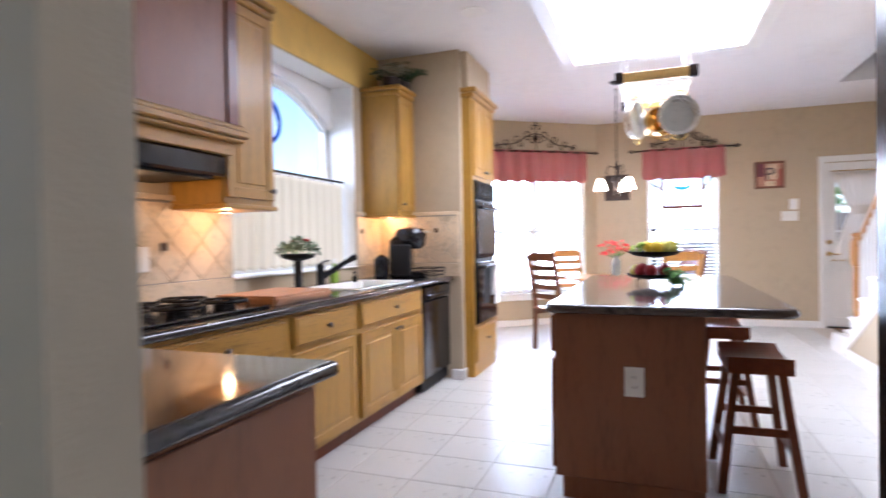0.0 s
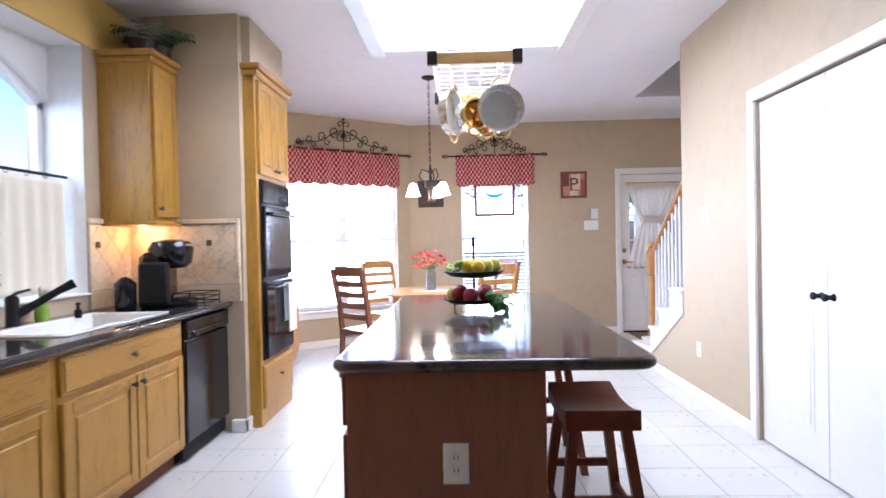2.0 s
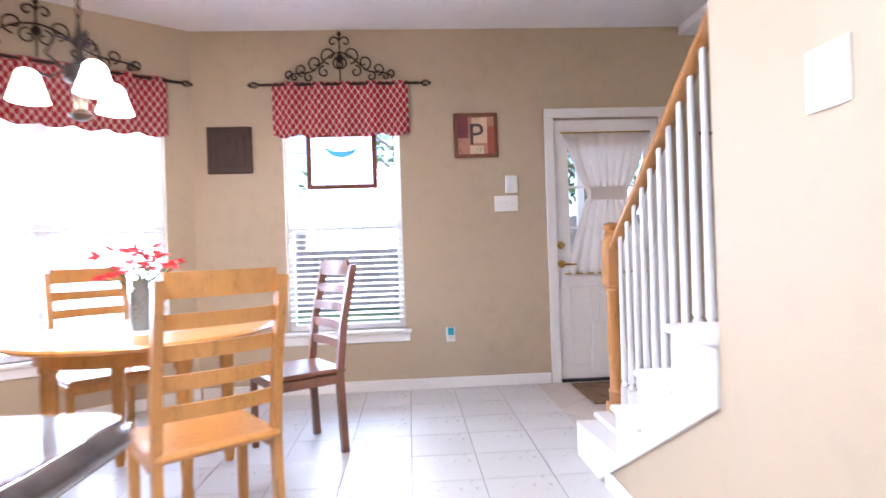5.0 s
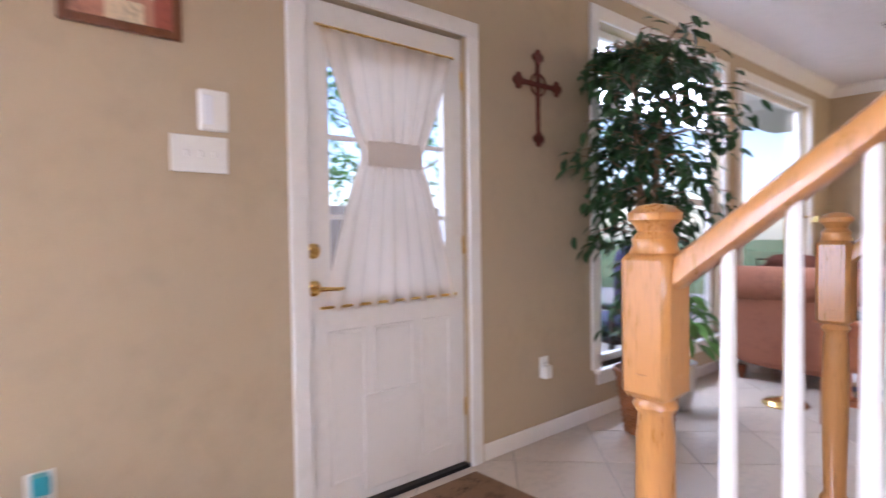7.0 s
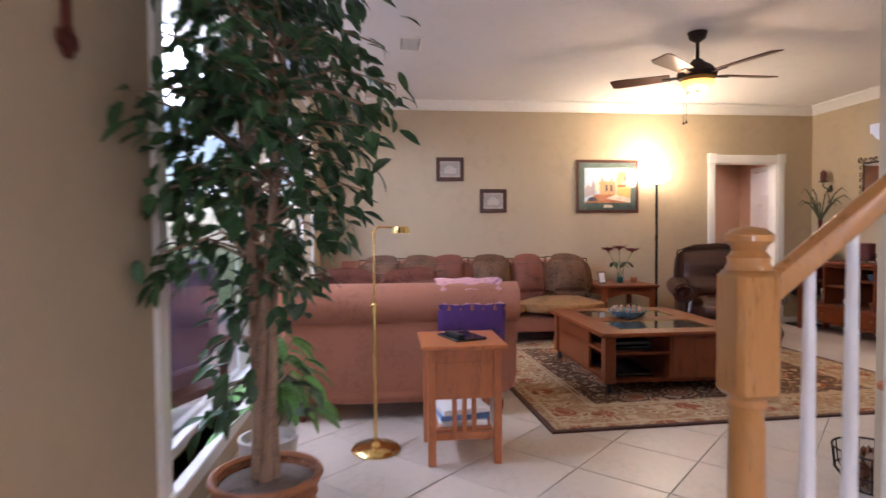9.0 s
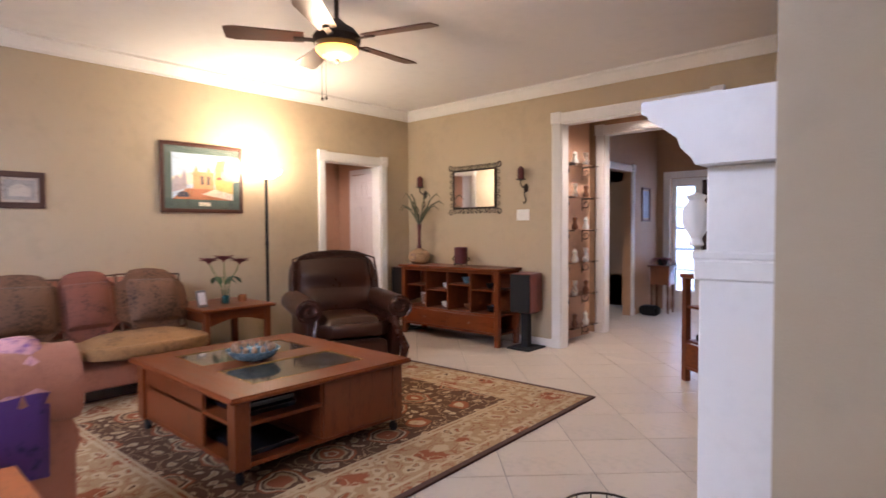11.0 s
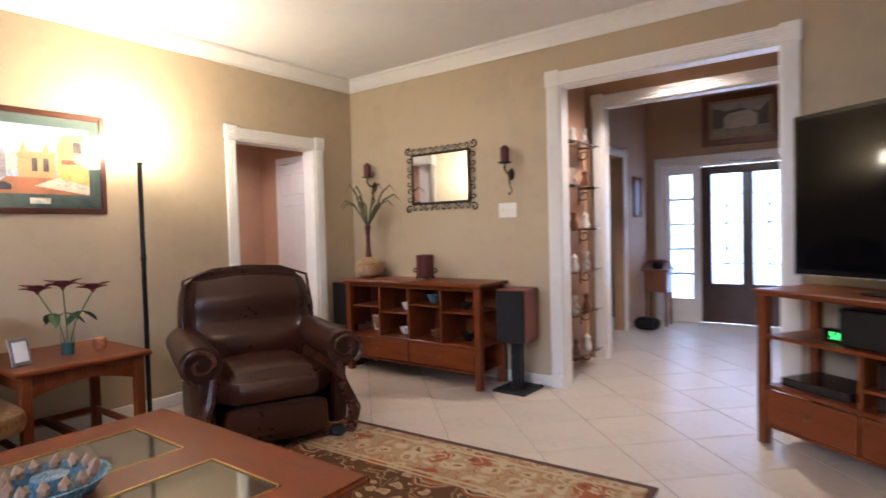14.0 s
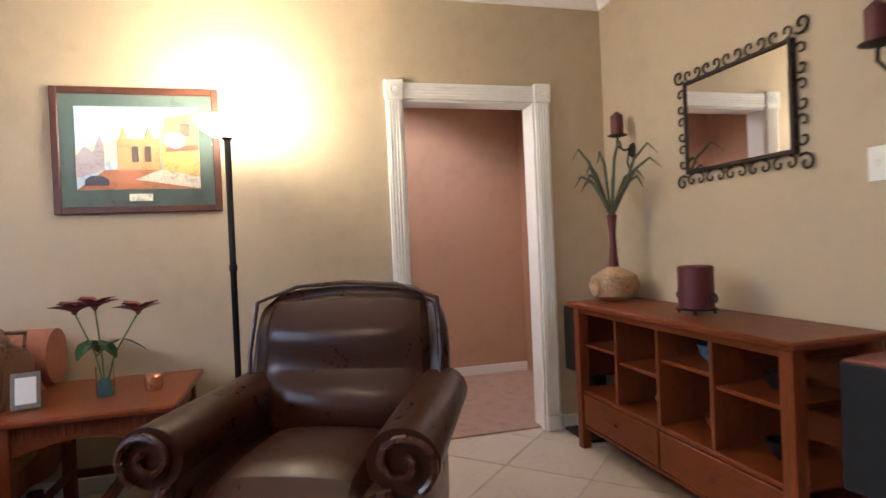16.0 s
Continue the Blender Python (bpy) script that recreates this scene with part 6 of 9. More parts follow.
def newel(x, y):
    bm = B()
    s = 0.046
    bx(bm, (x - s, y - s, 0.860), (x + s, y + s, 1.115), 0.012)
    lathe(bm, [(0.045, 1.115), (0.038, 1.130), (0.04, 1.140), (0.03, 1.153), (0.034, 1.163), (0.046, 1.173), (0.046, 1.185), (0.03, 1.198), (0.0, 1.203)], 20, Matrix.Translation((x, y, 0)))
    lathe(bm, [(0.036, 0.2), (0.036, 0.3), (0.042, 0.31), (0.03, 0.33), (0.036, 0.6), (0.034, 0.795), (0.03, 0.830), (0.04, 0.845), (0.032, 0.860), (0.036, 0.883), (0.048, 0.906)], 20, Matrix.Translation((x, y, 0)))
    bx(bm, (x - 0.045, y - 0.045, 0.0), (x + 0.045, y + 0.045, 0.25), 0.006)
    part("newel_post", bm, RAIL, stairs, "turned oak newel post", True)


def baluster(x, y, z, top):
    bm = bx(B(), (x - 0.018, y - 0.018, z), (x + 0.018, y + 0.018, z + 0.16), 0.005)
    lathe(bm, [(0.016, z + 0.16), (0.02, z + 0.172), (0.012, z + 0.185), (0.019, z + 0.2), (0.017, z + 0.24), (0.011, top)], 10, Matrix.Translation((x, y, 0)))
    part("baluster", bm, WHITE, stairs, smooth=True)


def handrail(x, ya, za, yb, zb):
    bm = B()
    prof = [(-0.03, 0.0), (-0.03, 0.02), (-0.022, 0.045), (0, 0.056), (0.022, 0.045), (0.03, 0.02), (0.03, 0.0), (0.02, -0.008), (-0.02, -0.008)]
    a = [bm.verts.new((x + u, ya, za + v)) for u, v in prof]
    b = [bm.verts.new((x + u, yb, zb + v)) for u, v in prof]
    bm.faces.new(a)
    bm.faces.new(b[::-1])
    for k in range(len(prof)):
        bm.faces.new((a[k], b[k], b[(k + 1) % len(prof)], a[(k + 1) % len(prof)]))
    bmesh.ops.recalc_face_normals(bm, faces=bm.faces[:])
    part("handrail", bm, RAIL, stairs, "varnished oak handrail", True)


SL = RISE / RUN
for x, end, post_y in ((2.397, 5.3, 6.945), (3.508, 6.19, 6.953)):
    newel(x, post_y)
    z0 = 1.05
    handrail(x, 6.915, z0, end, z0 + (6.915 - end) * SL)
    k = 0
    y = 6.82
    while y > end + 0.03:
        step = 0 if y > NOSE - RUN else math.ceil((NOSE - y) / RUN) - 1
        baluster(x, y, RISE * (step + 1), z0 + (6.915 - y) * SL)
        y -= 0.094
wall("wall_stair_living", "tan painted wall on the stair's living room side", "x", 3.52, 3.6, 2.3, 6.19, 0, CEILING)

mat_rug = solid("door_mat", bx(B(), (2.55, 7.78, 0.001), (3.32, 8.36, 0.014), 0.004), mat("brown_leaf_mat", (0.16, 0.09, 0.045), 0.95, grain=0.6, scale=14, second=(0.07, 0.035, 0.015), bump=0.5, bump_scale=200), "brown patterned door mat at the back door", "mat")

# ---- plants by the window ----
WICKER = mat("woven_wicker", (0.27, 0.1, 0.035), 0.6, grain=0.4, scale=20, bump=0.3, bump_scale=90)
BARK = mat("pale_bark", (0.26, 0.17, 0.11), 0.85, grain=0.4, scale=20, bump=0.4, bump_scale=60)
SOIL = mat("grey_moss", (0.14, 0.11, 0.09), 0.95, grain=0.5, scale=25, bump=0.8, bump_scale=60)
fic = thing("ficus_tree", "tall artificial ficus tree in a wicker basket", "plant", pose(4.45, 8.1, 0))
bm = B()
for k in range(20):
    z = 0.006 + 0.017 * k
    r = 0.125 + 0.05 * k / 20
    tube(bm, [((r + 0.004 * math.sin(a * 16 + k * math.pi)) * math.cos(a), (r + 0.004 * math.sin(a * 16 + k * math.pi)) * math.sin(a), z) for a in [2 * math.pi * i / 64 for i in range(65)]], 0.009, 5)
tube(bm, [(0.182 * math.cos(a), 0.182 * math.sin(a), 0.35) for a in [2 * math.pi * i / 40 for i in range(41)]], 0.014, 6)
part("basket", bm, WICKER, fic, smooth=True)
part("moss", lathe(B(), [(0.17, 0.3), (0.165, 0.325), (0.1, 0.34), (0.0, 0.345)], 24), SOIL, fic, smooth=True)
bm = B()
trunks = []
for k in range(4):
    a = k * 1.57
    pts = [(0.03 * math.cos(a), 0.03 * math.sin(a), 0.3), (0.03 * math.cos(a + 1.2), 0.03 * math.sin(a + 1.2), 0.7), (0.04 * math.cos(a + 2.2), 0.04 * math.sin(a + 2.2), 1.1), (0.08 * math.cos(a + 2.8), 0.08 * math.sin(a + 2.8), 1.6), (0.13 * math.cos(a + 3), 0.1 * math.sin(a + 3), 2.15)]
    tube(bm, pts, [0.024, 0.02, 0.017, 0.012, 0.005], 7)
    trunks.append(pts)
part("trunk", bm, BARK, fic, smooth=True)
bm, bl = B(), B()
for k in range(215):
    pts = trunks[k % 4]
    low = k % 15 == 0
    z = rnd(0.6, 1.1) if low else 1.08 + 1.29 * rnd(0, 1)
    i = max(j for j in range(4) if pts[j][2] <= z or j == 0)
    t = min(1, (z - pts[i][2]) / (pts[i + 1][2] - pts[i][2]))
    p = Vector(pts[i]).lerp(Vector(pts[i + 1]), t)
    a = rnd(0, 6.28)
    spread = 0.27 if low else 0.44 * (1 - 0.5 * max(0, (z - 1.95) / 0.45))
    if math.sin(a) < -0.2 and 1.45 < z < 1.95:
        spread *= 1.15
    ln = rnd(0.4, 1.0) * spread
    d = Vector((math.cos(a), math.sin(a) * 0.9, rnd(-0.15, 0.35)))
    q = p + d * ln
    q.y = min(q.y, 0.27)
    mid = p.lerp(q, 0.5) + Vector((0, 0, 0.05))
    tip = q + Vector((0, 0, -0.05))
    tube(bl, [p, mid, q, tip], [0.006, 0.004, 0.003, 0.001], 4)
    for j in range(10):
        u = rnd(0.15, 1.1)
        c = mid.lerp(tip, u) + Vector((rnd(-0.055, 0.055), rnd(-0.055, 0.055), rnd(-0.06, 0.05)))
        c.y = min(c.y, 0.3)
        leaf_into(bm, Matrix.Translation(c) @ pose(0, 0, 0, rnd(-40, 40), rnd(-5, 60), math.degrees(a) + rnd(-90, 90)), rnd(0.06, 0.09), rnd(0.034, 0.046))
part("branch", bl, BARK, fic)
tagged(part("foliage", bm, LEAF, fic, "dark glossy green leaves"), kind="stuff")
pot = thing("potted_plant", "leafy plant in a pale grey pot by the window", "plant", pose(4.98, 8.2, 0))
part("pot", lathe(B(), [(0.09, 0), (0.12, 0.2), (0.13, 0.3), (0.115, 0.3), (0.1, 0.26), (0.0, 0.25)], 24), mat("pale_grey_glaze", (0.5, 0.46, 0.42), 0.35, grain=0.15, scale=8), pot, smooth=True)
bm, bl = B(), B()
for k in range(44):
    a, e = rnd(0, 6.28), rnd(0.2, 1.0)
    tip = Vector((0.32 * e * math.cos(a), 0.2 * e * math.sin(a) - 0.04, 0.33 + 0.42 * (1 - e * 0.7) + rnd(-0.05, 0.08)))
    tube(bl, [(0, 0, 0.25), tip * 0.5 + Vector((0, 0, 0.25)), tip], [0.005, 0.004, 0.002], 4)
    leaf_into(bm, Matrix.Translation(tip) @ pose(0, 0, 0, rnd(-25, 25), rnd(0, 50), math.degrees(a)), rnd(0.1, 0.17), rnd(0.05, 0.07))
part("stems", bl, STEM, pot)
part("leaves", bm, LEAF2, pot)

# ---- brass reading lamp ----
rl = thing("floor_lamp", "polished brass pharmacy floor lamp beside the sofa", "floor lamp", pose(5.53, 7.74, 0))
part("base", lathe(B(), [(0.13, 0), (0.135, 0.01), (0.12, 0.025), (0.06, 0.035), (0.03, 0.05), (0.014, 0.06)], 32), BRASS, rl, smooth=True)
part("pole", lathe(B(), [(0.011, 0.05), (0.011, 0.76), (0.016, 0.765), (0.016, 0.8), (0.007, 0.81), (0.007, 1.2)], 14), BRASS, rl, smooth=True)
part("arm", tube(B(), [(0, 0, 1.2), (0.03, -0.02, 1.225), (0.12, -0.1, 1.225)], 0.006, 8), BRASS, rl, smooth=True)
part("shade", lathe(B(), [(0.02, 0.045), (0.045, 0.035), (0.055, 0.0), (0.05, 0.0), (0.04, 0.03)], 18, Matrix.Translation((0.17, -0.15, 1.19))), BRASS, rl, smooth=True)

# ---- mission side stand ----
STANDWOOD = mat("amber_oak", (0.36, 0.11, 0.03), 0.35, grain=0.35, scale=5, stretch=(6, 6, 0.8), coat=0.3)
sd = thing("side_stand", "small mission oak stand with a magazine shelf", "side table", pose(5.46, 7.28, 0))
sub("tabletop", STANDWOOD, sd, ((-0.22, -0.22, 0.6), (0.22, 0.22, 0.622)), bevel=0.005)
for x in (-0.17, 0.17):
    for y in (-0.17, 0.17):
        part("leg", bx(B(), (x - 0.02, y - 0.02, 0), (x + 0.02, y + 0.02, 0.6), 0.003), STANDWOOD, sd)
for x in (-0.17, 0.17):
    sub("rail", STANDWOOD, sd, ((x - 0.01, -0.15, 0.53), (x + 0.01, 0.15, 0.6)))
    sub("rail", STANDWOOD, sd, ((x - 0.01, -0.15, 0.13), (x + 0.01, 0.15, 0.17)))
    for k in range(3):
        sub("slat", STANDWOOD, sd, ((x - 0.006, -0.06 + 0.05 * k, 0.17), (x + 0.006, -0.035 + 0.05 * k, 0.34)))
    sub("panel", STANDWOOD, sd, ((x - 0.005, -0.15, 0.34), (x + 0.005, 0.15, 0.53)))
sub("shelf", STANDWOOD, sd, ((-0.15, -0.15, 0.16), (0.15, 0.15, 0.175)))
for k in range(3):
    solid("magazine", bx(B(), (-0.11, -0.13, 0), (0.12, 0.13, 0.03), 0.004), (PORCELAIN, mat("blue_cover_%s" % "abc"[k], (0.1, 0.18, 0.35), 0.4, grain=0.3, scale=10), PORCELAIN)[k], "magazine lying on the stand's lower shelf", "magazine", m=pose(5.46, 7.28, 0.176 + 0.031 * k, 0, 0, 6 * k), group="magazines")
book = thing("tablet", "black tablet lying on the stand", "tablet", pose(5.47, 7.27, 0.622, 0, 0, 20))
sub("body", BLACK, book, ((-0.12, -0.09, 0), (0.12, 0.09, 0.012)), bevel=0.003)
sub("stand", BLACK_MATT, book, ((-0.08, 0.02, 0.012), (0.08, 0.06, 0.03)))


# ---- soft furniture ----
def soft(bm, lo, hi, r, segs=4, puff=0.0):
    """A rounded cushion block whose faces swell."""
    made0 = set(bm.verts)
    bx(bm, lo, hi)
    new_edges = {e for v in set(bm.verts) - made0 for e in v.link_edges}
    bmesh.ops.subdivide_edges(bm, edges=list(new_edges), cuts=segs, use_grid_fill=True)
    c = [(lo[i] + hi[i]) / 2 for i in range(3)]
    h = [(hi[i] - lo[i]) / 2 for i in range(3)]
    for v in set(bm.verts) - made0:
        p = [(v.co[i] - c[i]) / h[i] for i in range(3)]
        q = []
        for i in range(3):
            j, k = (i + 1) % 3, (i + 2) % 3
            inner = Vector((max(0, abs(p[j]) - (1 - r / h[j])) / (r / h[j]) if r < h[j] else abs(p[j]), max(0, abs(p[k]) - (1 - r / h[k])) / (r / h[k]) if r < h[k] else abs(p[k])))
            s = 1 - (r / h[i]) * (1 - math.sqrt(max(0, 1 - min(1, inner.length_squared))) ) * 0.7 if abs(p[i]) > 0.999 else 1
            bulge = 1 + puff / h[i] * (1 - p[j] ** 2) * (1 - p[k] ** 2) if abs(p[i]) > 0.999 else 1
            q.append(c[i] + p[i] * h[i] * s * bulge)
        v.co = q
    return bm


def smooth_soft():
    for ob in list(scene.collection.objects):
        if ob.type == "MESH" and ob.parent and ob.name.split(".")[0] in ("seat_cushion", "back", "base", "arm", "cover", "back_cushion", "footrest") and ob.parent.name.split(".")[0] in ("loveseat", "sofa", "throw_pillow", "recliner", "patio_chair"):
            if not ob.name.startswith("arm") or ob.parent.name != "patio_chair":
                mod = ob.modifiers.new("smooth", "SUBSURF")
                mod.levels = mod.render_levels = 1


def sofa(name, label, m, length, seats, category="sofa", arms=(-1, 1)):
    """A rolled arm sofa facing local -y; its back stands at y = 0 .. 0.25."""
    root = thing(name, label, category, m)
    L = length / 2
    part("base", soft(B(), (-L + 0.1, -0.62, 0.1), (L - 0.1, 0.18, 0.32), 0.04), SOFA, root, smooth=True)
    part("back", soft(B(), (-L, -0.02, 0.1), (L, 0.2, 0.72), 0.06), SOFA, root, smooth=True)
    bm = rod(B(), (-L, 0.12, 0.74), (L, 0.12, 0.74), 0.13, seg=24)
    part("back_roll", bm, SOFA, root, smooth=True)
    for s in arms:
        x0, x1 = sorted((s * L, s * (L - 0.2)))
        part("arm", soft(B(), (x0, -0.66, 0.1), (x1, 0.05, 0.52), 0.05), SOFA, root, smooth=True)
        part("arm_roll", rod(B(), (s * (L - 0.1), -0.68, 0.53), (s * (L - 0.1), 0.1, 0.53), 0.12, seg=24), SOFA, root, smooth=True)
    w = (length - 0.21 * len(arms)) / seats
    for k in range(seats):
        x0 = -L + 0.21 + w * k
        part("seat_cushion", soft(B(), (x0, -0.7, 0.31), (x0 + w - 0.01, 0.0, 0.46), 0.06, 5, 0.025), SEATGOLD, root, smooth=True)
    for s in (-1, 1):
        for y in (-0.58, 0.12):
            part("foot", lathe(B(), [(0.02, 0), (0.035, 0.05), (0.035, 0.1)], 12, Matrix.Translation((s * (L - 0.12), y, 0))), CHERRY, root)
    return root


def cushion(m, label, w=0.5, h=0.45, material=None):
    bm = soft(B(), (-w / 2, -0.09, -h / 2), (w / 2, 0.09, h / 2), 0.09, 6, 0.05)
    for v in bm.verts:
        e = max(abs(v.co.x) / (w / 2), abs(v.co.z) / (h / 2))
        v.co.y *= 1.15 - 0.75 * e ** 3
    root = thing("throw_pillow", label, "pillow", m, group="sofa pillows")
    part("cover", bm, material or CUSHION, root, smooth=True)
    part("piping", tube(B(), [(w / 2 * 0.98, 0, -h / 2 * 0.98), (w / 2 * 0.98, 0, h / 2 * 0.98), (-w / 2 * 0.98, 0, h / 2 * 0.98), (-w / 2 * 0.98, 0, -h / 2 * 0.98), (w / 2 * 0.98, 0, -h / 2 * 0.98)], 0.01, 6), CUSHION, root)
    return root


sofa("loveseat", "brown chenille rolled-arm loveseat with its back to the door", pose(6.18, 7.58, 0, 0, 0, 90), 1.5, 2)
sofa("sofa", "long brown chenille sofa along the living room wall", pose(8.86, 6.75, 0, 0, 0, -90), 2.85, 3, arms=(-1,))
ROSE = mat("rose_brown_cushion_cloth", (0.15, 0.05, 0.03), 0.9, grain=0.5, scale=9, bump=0.4, bump_scale=150)
for k, (y, w, tilt, mt) in enumerate(((5.62, 0.52, 8, CUSHION), (6.08, 0.42, -6, ROSE), (6.5, 0.52, 4, CUSHION), (6.98, 0.46, -9, ROSE), (7.28, 0.5, 6, CUSHION), (7.72, 0.5, -5, CUSHION))):
    cushion(pose(8.66, y, 0.68, -18, tilt * 0.4, -90 + tilt), "large brown striped pillow leaning on the sofa", w, 0.46, mt)
cushion(pose(6.4, 7.95, 0.72, -22, 0, 95), "rose brown pillow on the loveseat", 0.5, 0.42, ROSE)
cushion(pose(6.4, 7.5, 0.72, -22, 6, 88), "rose brown pillow on the loveseat", 0.5, 0.42, ROSE)
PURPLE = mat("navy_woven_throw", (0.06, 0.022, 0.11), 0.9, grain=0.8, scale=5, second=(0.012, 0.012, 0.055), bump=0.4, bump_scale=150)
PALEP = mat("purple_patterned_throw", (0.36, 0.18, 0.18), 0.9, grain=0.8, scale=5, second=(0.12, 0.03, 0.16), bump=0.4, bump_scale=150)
throw = thing("throw_blanket", "purple patterned throw folded over the loveseat back", "blanket")
bm = B()
pts = [(6.36, 0.56), (6.33, 0.7), (6.25, 0.82), (6.17, 0.888), (6.06, 0.888), (5.97, 0.83), (5.93, 0.74), (5.95, 0.62), (5.965, 0.46)]
rows = [[bm.verts.new((x - (0.004 if j % 2 else 0), 6.925 + 0.43 * j / 12, z + 0.004 * math.sin(j * 1.3))) for j in range(13)] for x, z in pts]
for a, b in zip(rows, rows[1:]):
    for j in range(12):
        f = bm.faces.new((a[j], a[j + 1], b[j + 1], b[j]))
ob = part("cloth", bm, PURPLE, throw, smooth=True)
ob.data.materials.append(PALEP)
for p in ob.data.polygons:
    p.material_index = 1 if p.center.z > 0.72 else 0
mod = ob.modifiers.new("thickness", "SOLIDIFY")
mod.thickness = 0.012

# ---- rug ----
RUG_W, RUG_L = 1.36, 1.52
RUG = bpy.data.materials.new("oriental_rug")
RUG.use_nodes = True
nt = RUG.node_tree
b = nt.nodes["Principled BSDF"]
b.inputs["Roughness"].default_value = 0.95
b.inputs["Specular IOR Level"].default_value = 0.15
co = nt.nodes.new("ShaderNodeTexCoord")
xyz = nt.nodes.new("ShaderNodeSeparateXYZ")
nt.links.new(co.outputs["Object"], xyz.inputs[0])


def ramp_of(tree, value, stops, hard=True):
    """A colour ramp over a value; stops are (position, colour)."""
    r = tree.nodes.new("ShaderNodeValToRGB")
    r.color_ramp.interpolation = "CONSTANT" if hard else "LINEAR"
    e = r.color_ramp.elements
    for k, (pos, colr) in enumerate(stops):
        el = e[k] if k < 2 else e.new(pos)
        el.position, el.color = pos, (*colr, 1)
    tree.links.new(value, r.inputs[0])
    return r.outputs[0]


def mix_of(tree, fac, a, c):
    m = tree.nodes.new("ShaderNodeMix")
    m.data_type = "RGBA"
    tree.links.new(fac, m.inputs[0])
    tree.links.new(a, m.inputs[6])
    tree.links.new(c, m.inputs[7])
    return m.outputs[2]


def cells(tree, scale, random, warp=0.0):
    """Distance from the nearest motif centre of a slightly uneven lattice."""
    v = tree.nodes.new("ShaderNodeTexVoronoi")
    v.inputs["Scale"].default_value, v.inputs["Randomness"].default_value = scale, random
    src = co.outputs["Object"]
    if warp:
        n = tree.nodes.new("ShaderNodeTexNoise")
        n.inputs["Scale"].default_value, n.inputs["Detail"].default_value = 9.0, 2
        tree.links.new(src, n.inputs["Vector"])
        add = tree.nodes.new("ShaderNodeVectorMath")
        add.operation = "MULTIPLY_ADD"
        add.inputs[1].default_value = (warp, warp, 0)
        tree.links.new(n.outputs["Color"], add.inputs[0])
        tree.links.new(src, add.inputs[2])
        src = add.outputs[0]
    tree.links.new(src, v.inputs["Vector"])
    return v.outputs["Distance"]


BROWN, TAN, RUST, CREAM = (0.105, 0.052, 0.028), (0.34, 0.225, 0.12), (0.26, 0.085, 0.035), (0.44, 0.33, 0.2)
edge = node_math(nt, "MINIMUM", node_math(nt, "SUBTRACT", RUG_W, node_math(nt, "ABSOLUTE", xyz.outputs[0])), node_math(nt, "SUBTRACT", RUG_L, node_math(nt, "ABSOLUTE", xyz.outputs[1])))
small = cells(nt, 11.0, 0.75, 0.12)
large = cells(nt, 2.6, 0.35, 0.1)
field = mix_of(nt, ramp_of(nt, large, [(0, (1, 1, 1)), (0.36, (0, 0, 0))]),
               ramp_of(nt, small, [(0, TAN), (0.2, CREAM), (0.3, BROWN), (0.62, TAN), (0.68, BROWN)]),
               ramp_of(nt, large, [(0, RUST), (0.07, CREAM), (0.1, RUST), (0.19, TAN), (0.23, BROWN), (0.27, CREAM), (0.3, RUST), (0.34, BROWN)]))
band = mix_of(nt, ramp_of(nt, cells(nt, 3.6, 0.5, 0.16), [(0, (1, 1, 1)), (0.3, (0, 0, 0))]),
              ramp_of(nt, small, [(0, RUST), (0.13, TAN), (0.2, BROWN), (0.24, CREAM), (0.45, TAN), (0.66, RUST), (0.7, TAN)]),
              ramp_of(nt, small, [(0, BROWN), (0.16, RUST), (0.45, CREAM), (0.52, RUST)]))
zone = ramp_of(nt, edge, [(0, (1, 1, 1)), (0.42, (0, 0, 0))])
guard = ramp_of(nt, edge, [(0, (0, 0, 0)), (0.055, (1, 1, 1)), (0.075, (0, 0, 0)), (0.38, (1, 1, 1)), (0.4, (0, 0, 0)), (0.42, (1, 1, 1)), (0.435, (0, 0, 0))])
line_col = nt.nodes.new("ShaderNodeRGB")
line_col.outputs[0].default_value = (*CREAM, 1)
fine = nt.nodes.new("ShaderNodeTexNoise")
fine.inputs["Scale"].default_value = 220
nt.links.new(co.outputs["Object"], fine.inputs["Vector"])
worn = nt.nodes.new("ShaderNodeHueSaturation")
nt.links.new(node_math(nt, "ADD", 0.72, node_math(nt, "MULTIPLY", fine.outputs[0], 0.56)), worn.inputs["Value"])
nt.links.new(mix_of(nt, guard, mix_of(nt, zone, field, band), line_col.outputs[0]), worn.inputs["Color"])
nt.links.new(worn.outputs[0], b.inputs["Base Color"])
bp = nt.nodes.new("ShaderNodeBump")
bp.inputs["Strength"].default_value = 0.5
nt.links.new(fine.outputs[0], bp.inputs["Height"])
nt.links.new(bp.outputs[0], b.inputs["Normal"])
rug = thing("area_rug", "brown and cream oriental area rug under the coffee table", "rug", pose(7.115, 5.22, 0, 0, 0, 2.6))
sub("field", RUG, rug, ((-RUG_W, -RUG_L, 0.0), (RUG_W, RUG_L, 0.012)), bevel=0)
w, l = RUG_W, RUG_L
sub("border", mat("dark_brown_rug_border", (0.07, 0.03, 0.02), 0.95, grain=0.3, scale=20, bump=0.4, bump_scale=200), rug, ((-w - 0.035, -l - 0.035, 0), (w + 0.035, -l, 0.013)), ((-w - 0.035, l, 0), (w + 0.035, l + 0.035, 0.013)), ((-w - 0.035, -l, 0), (-w, l, 0.013)), ((w, -l, 0), (w + 0.035, l, 0.013)), bevel=0)

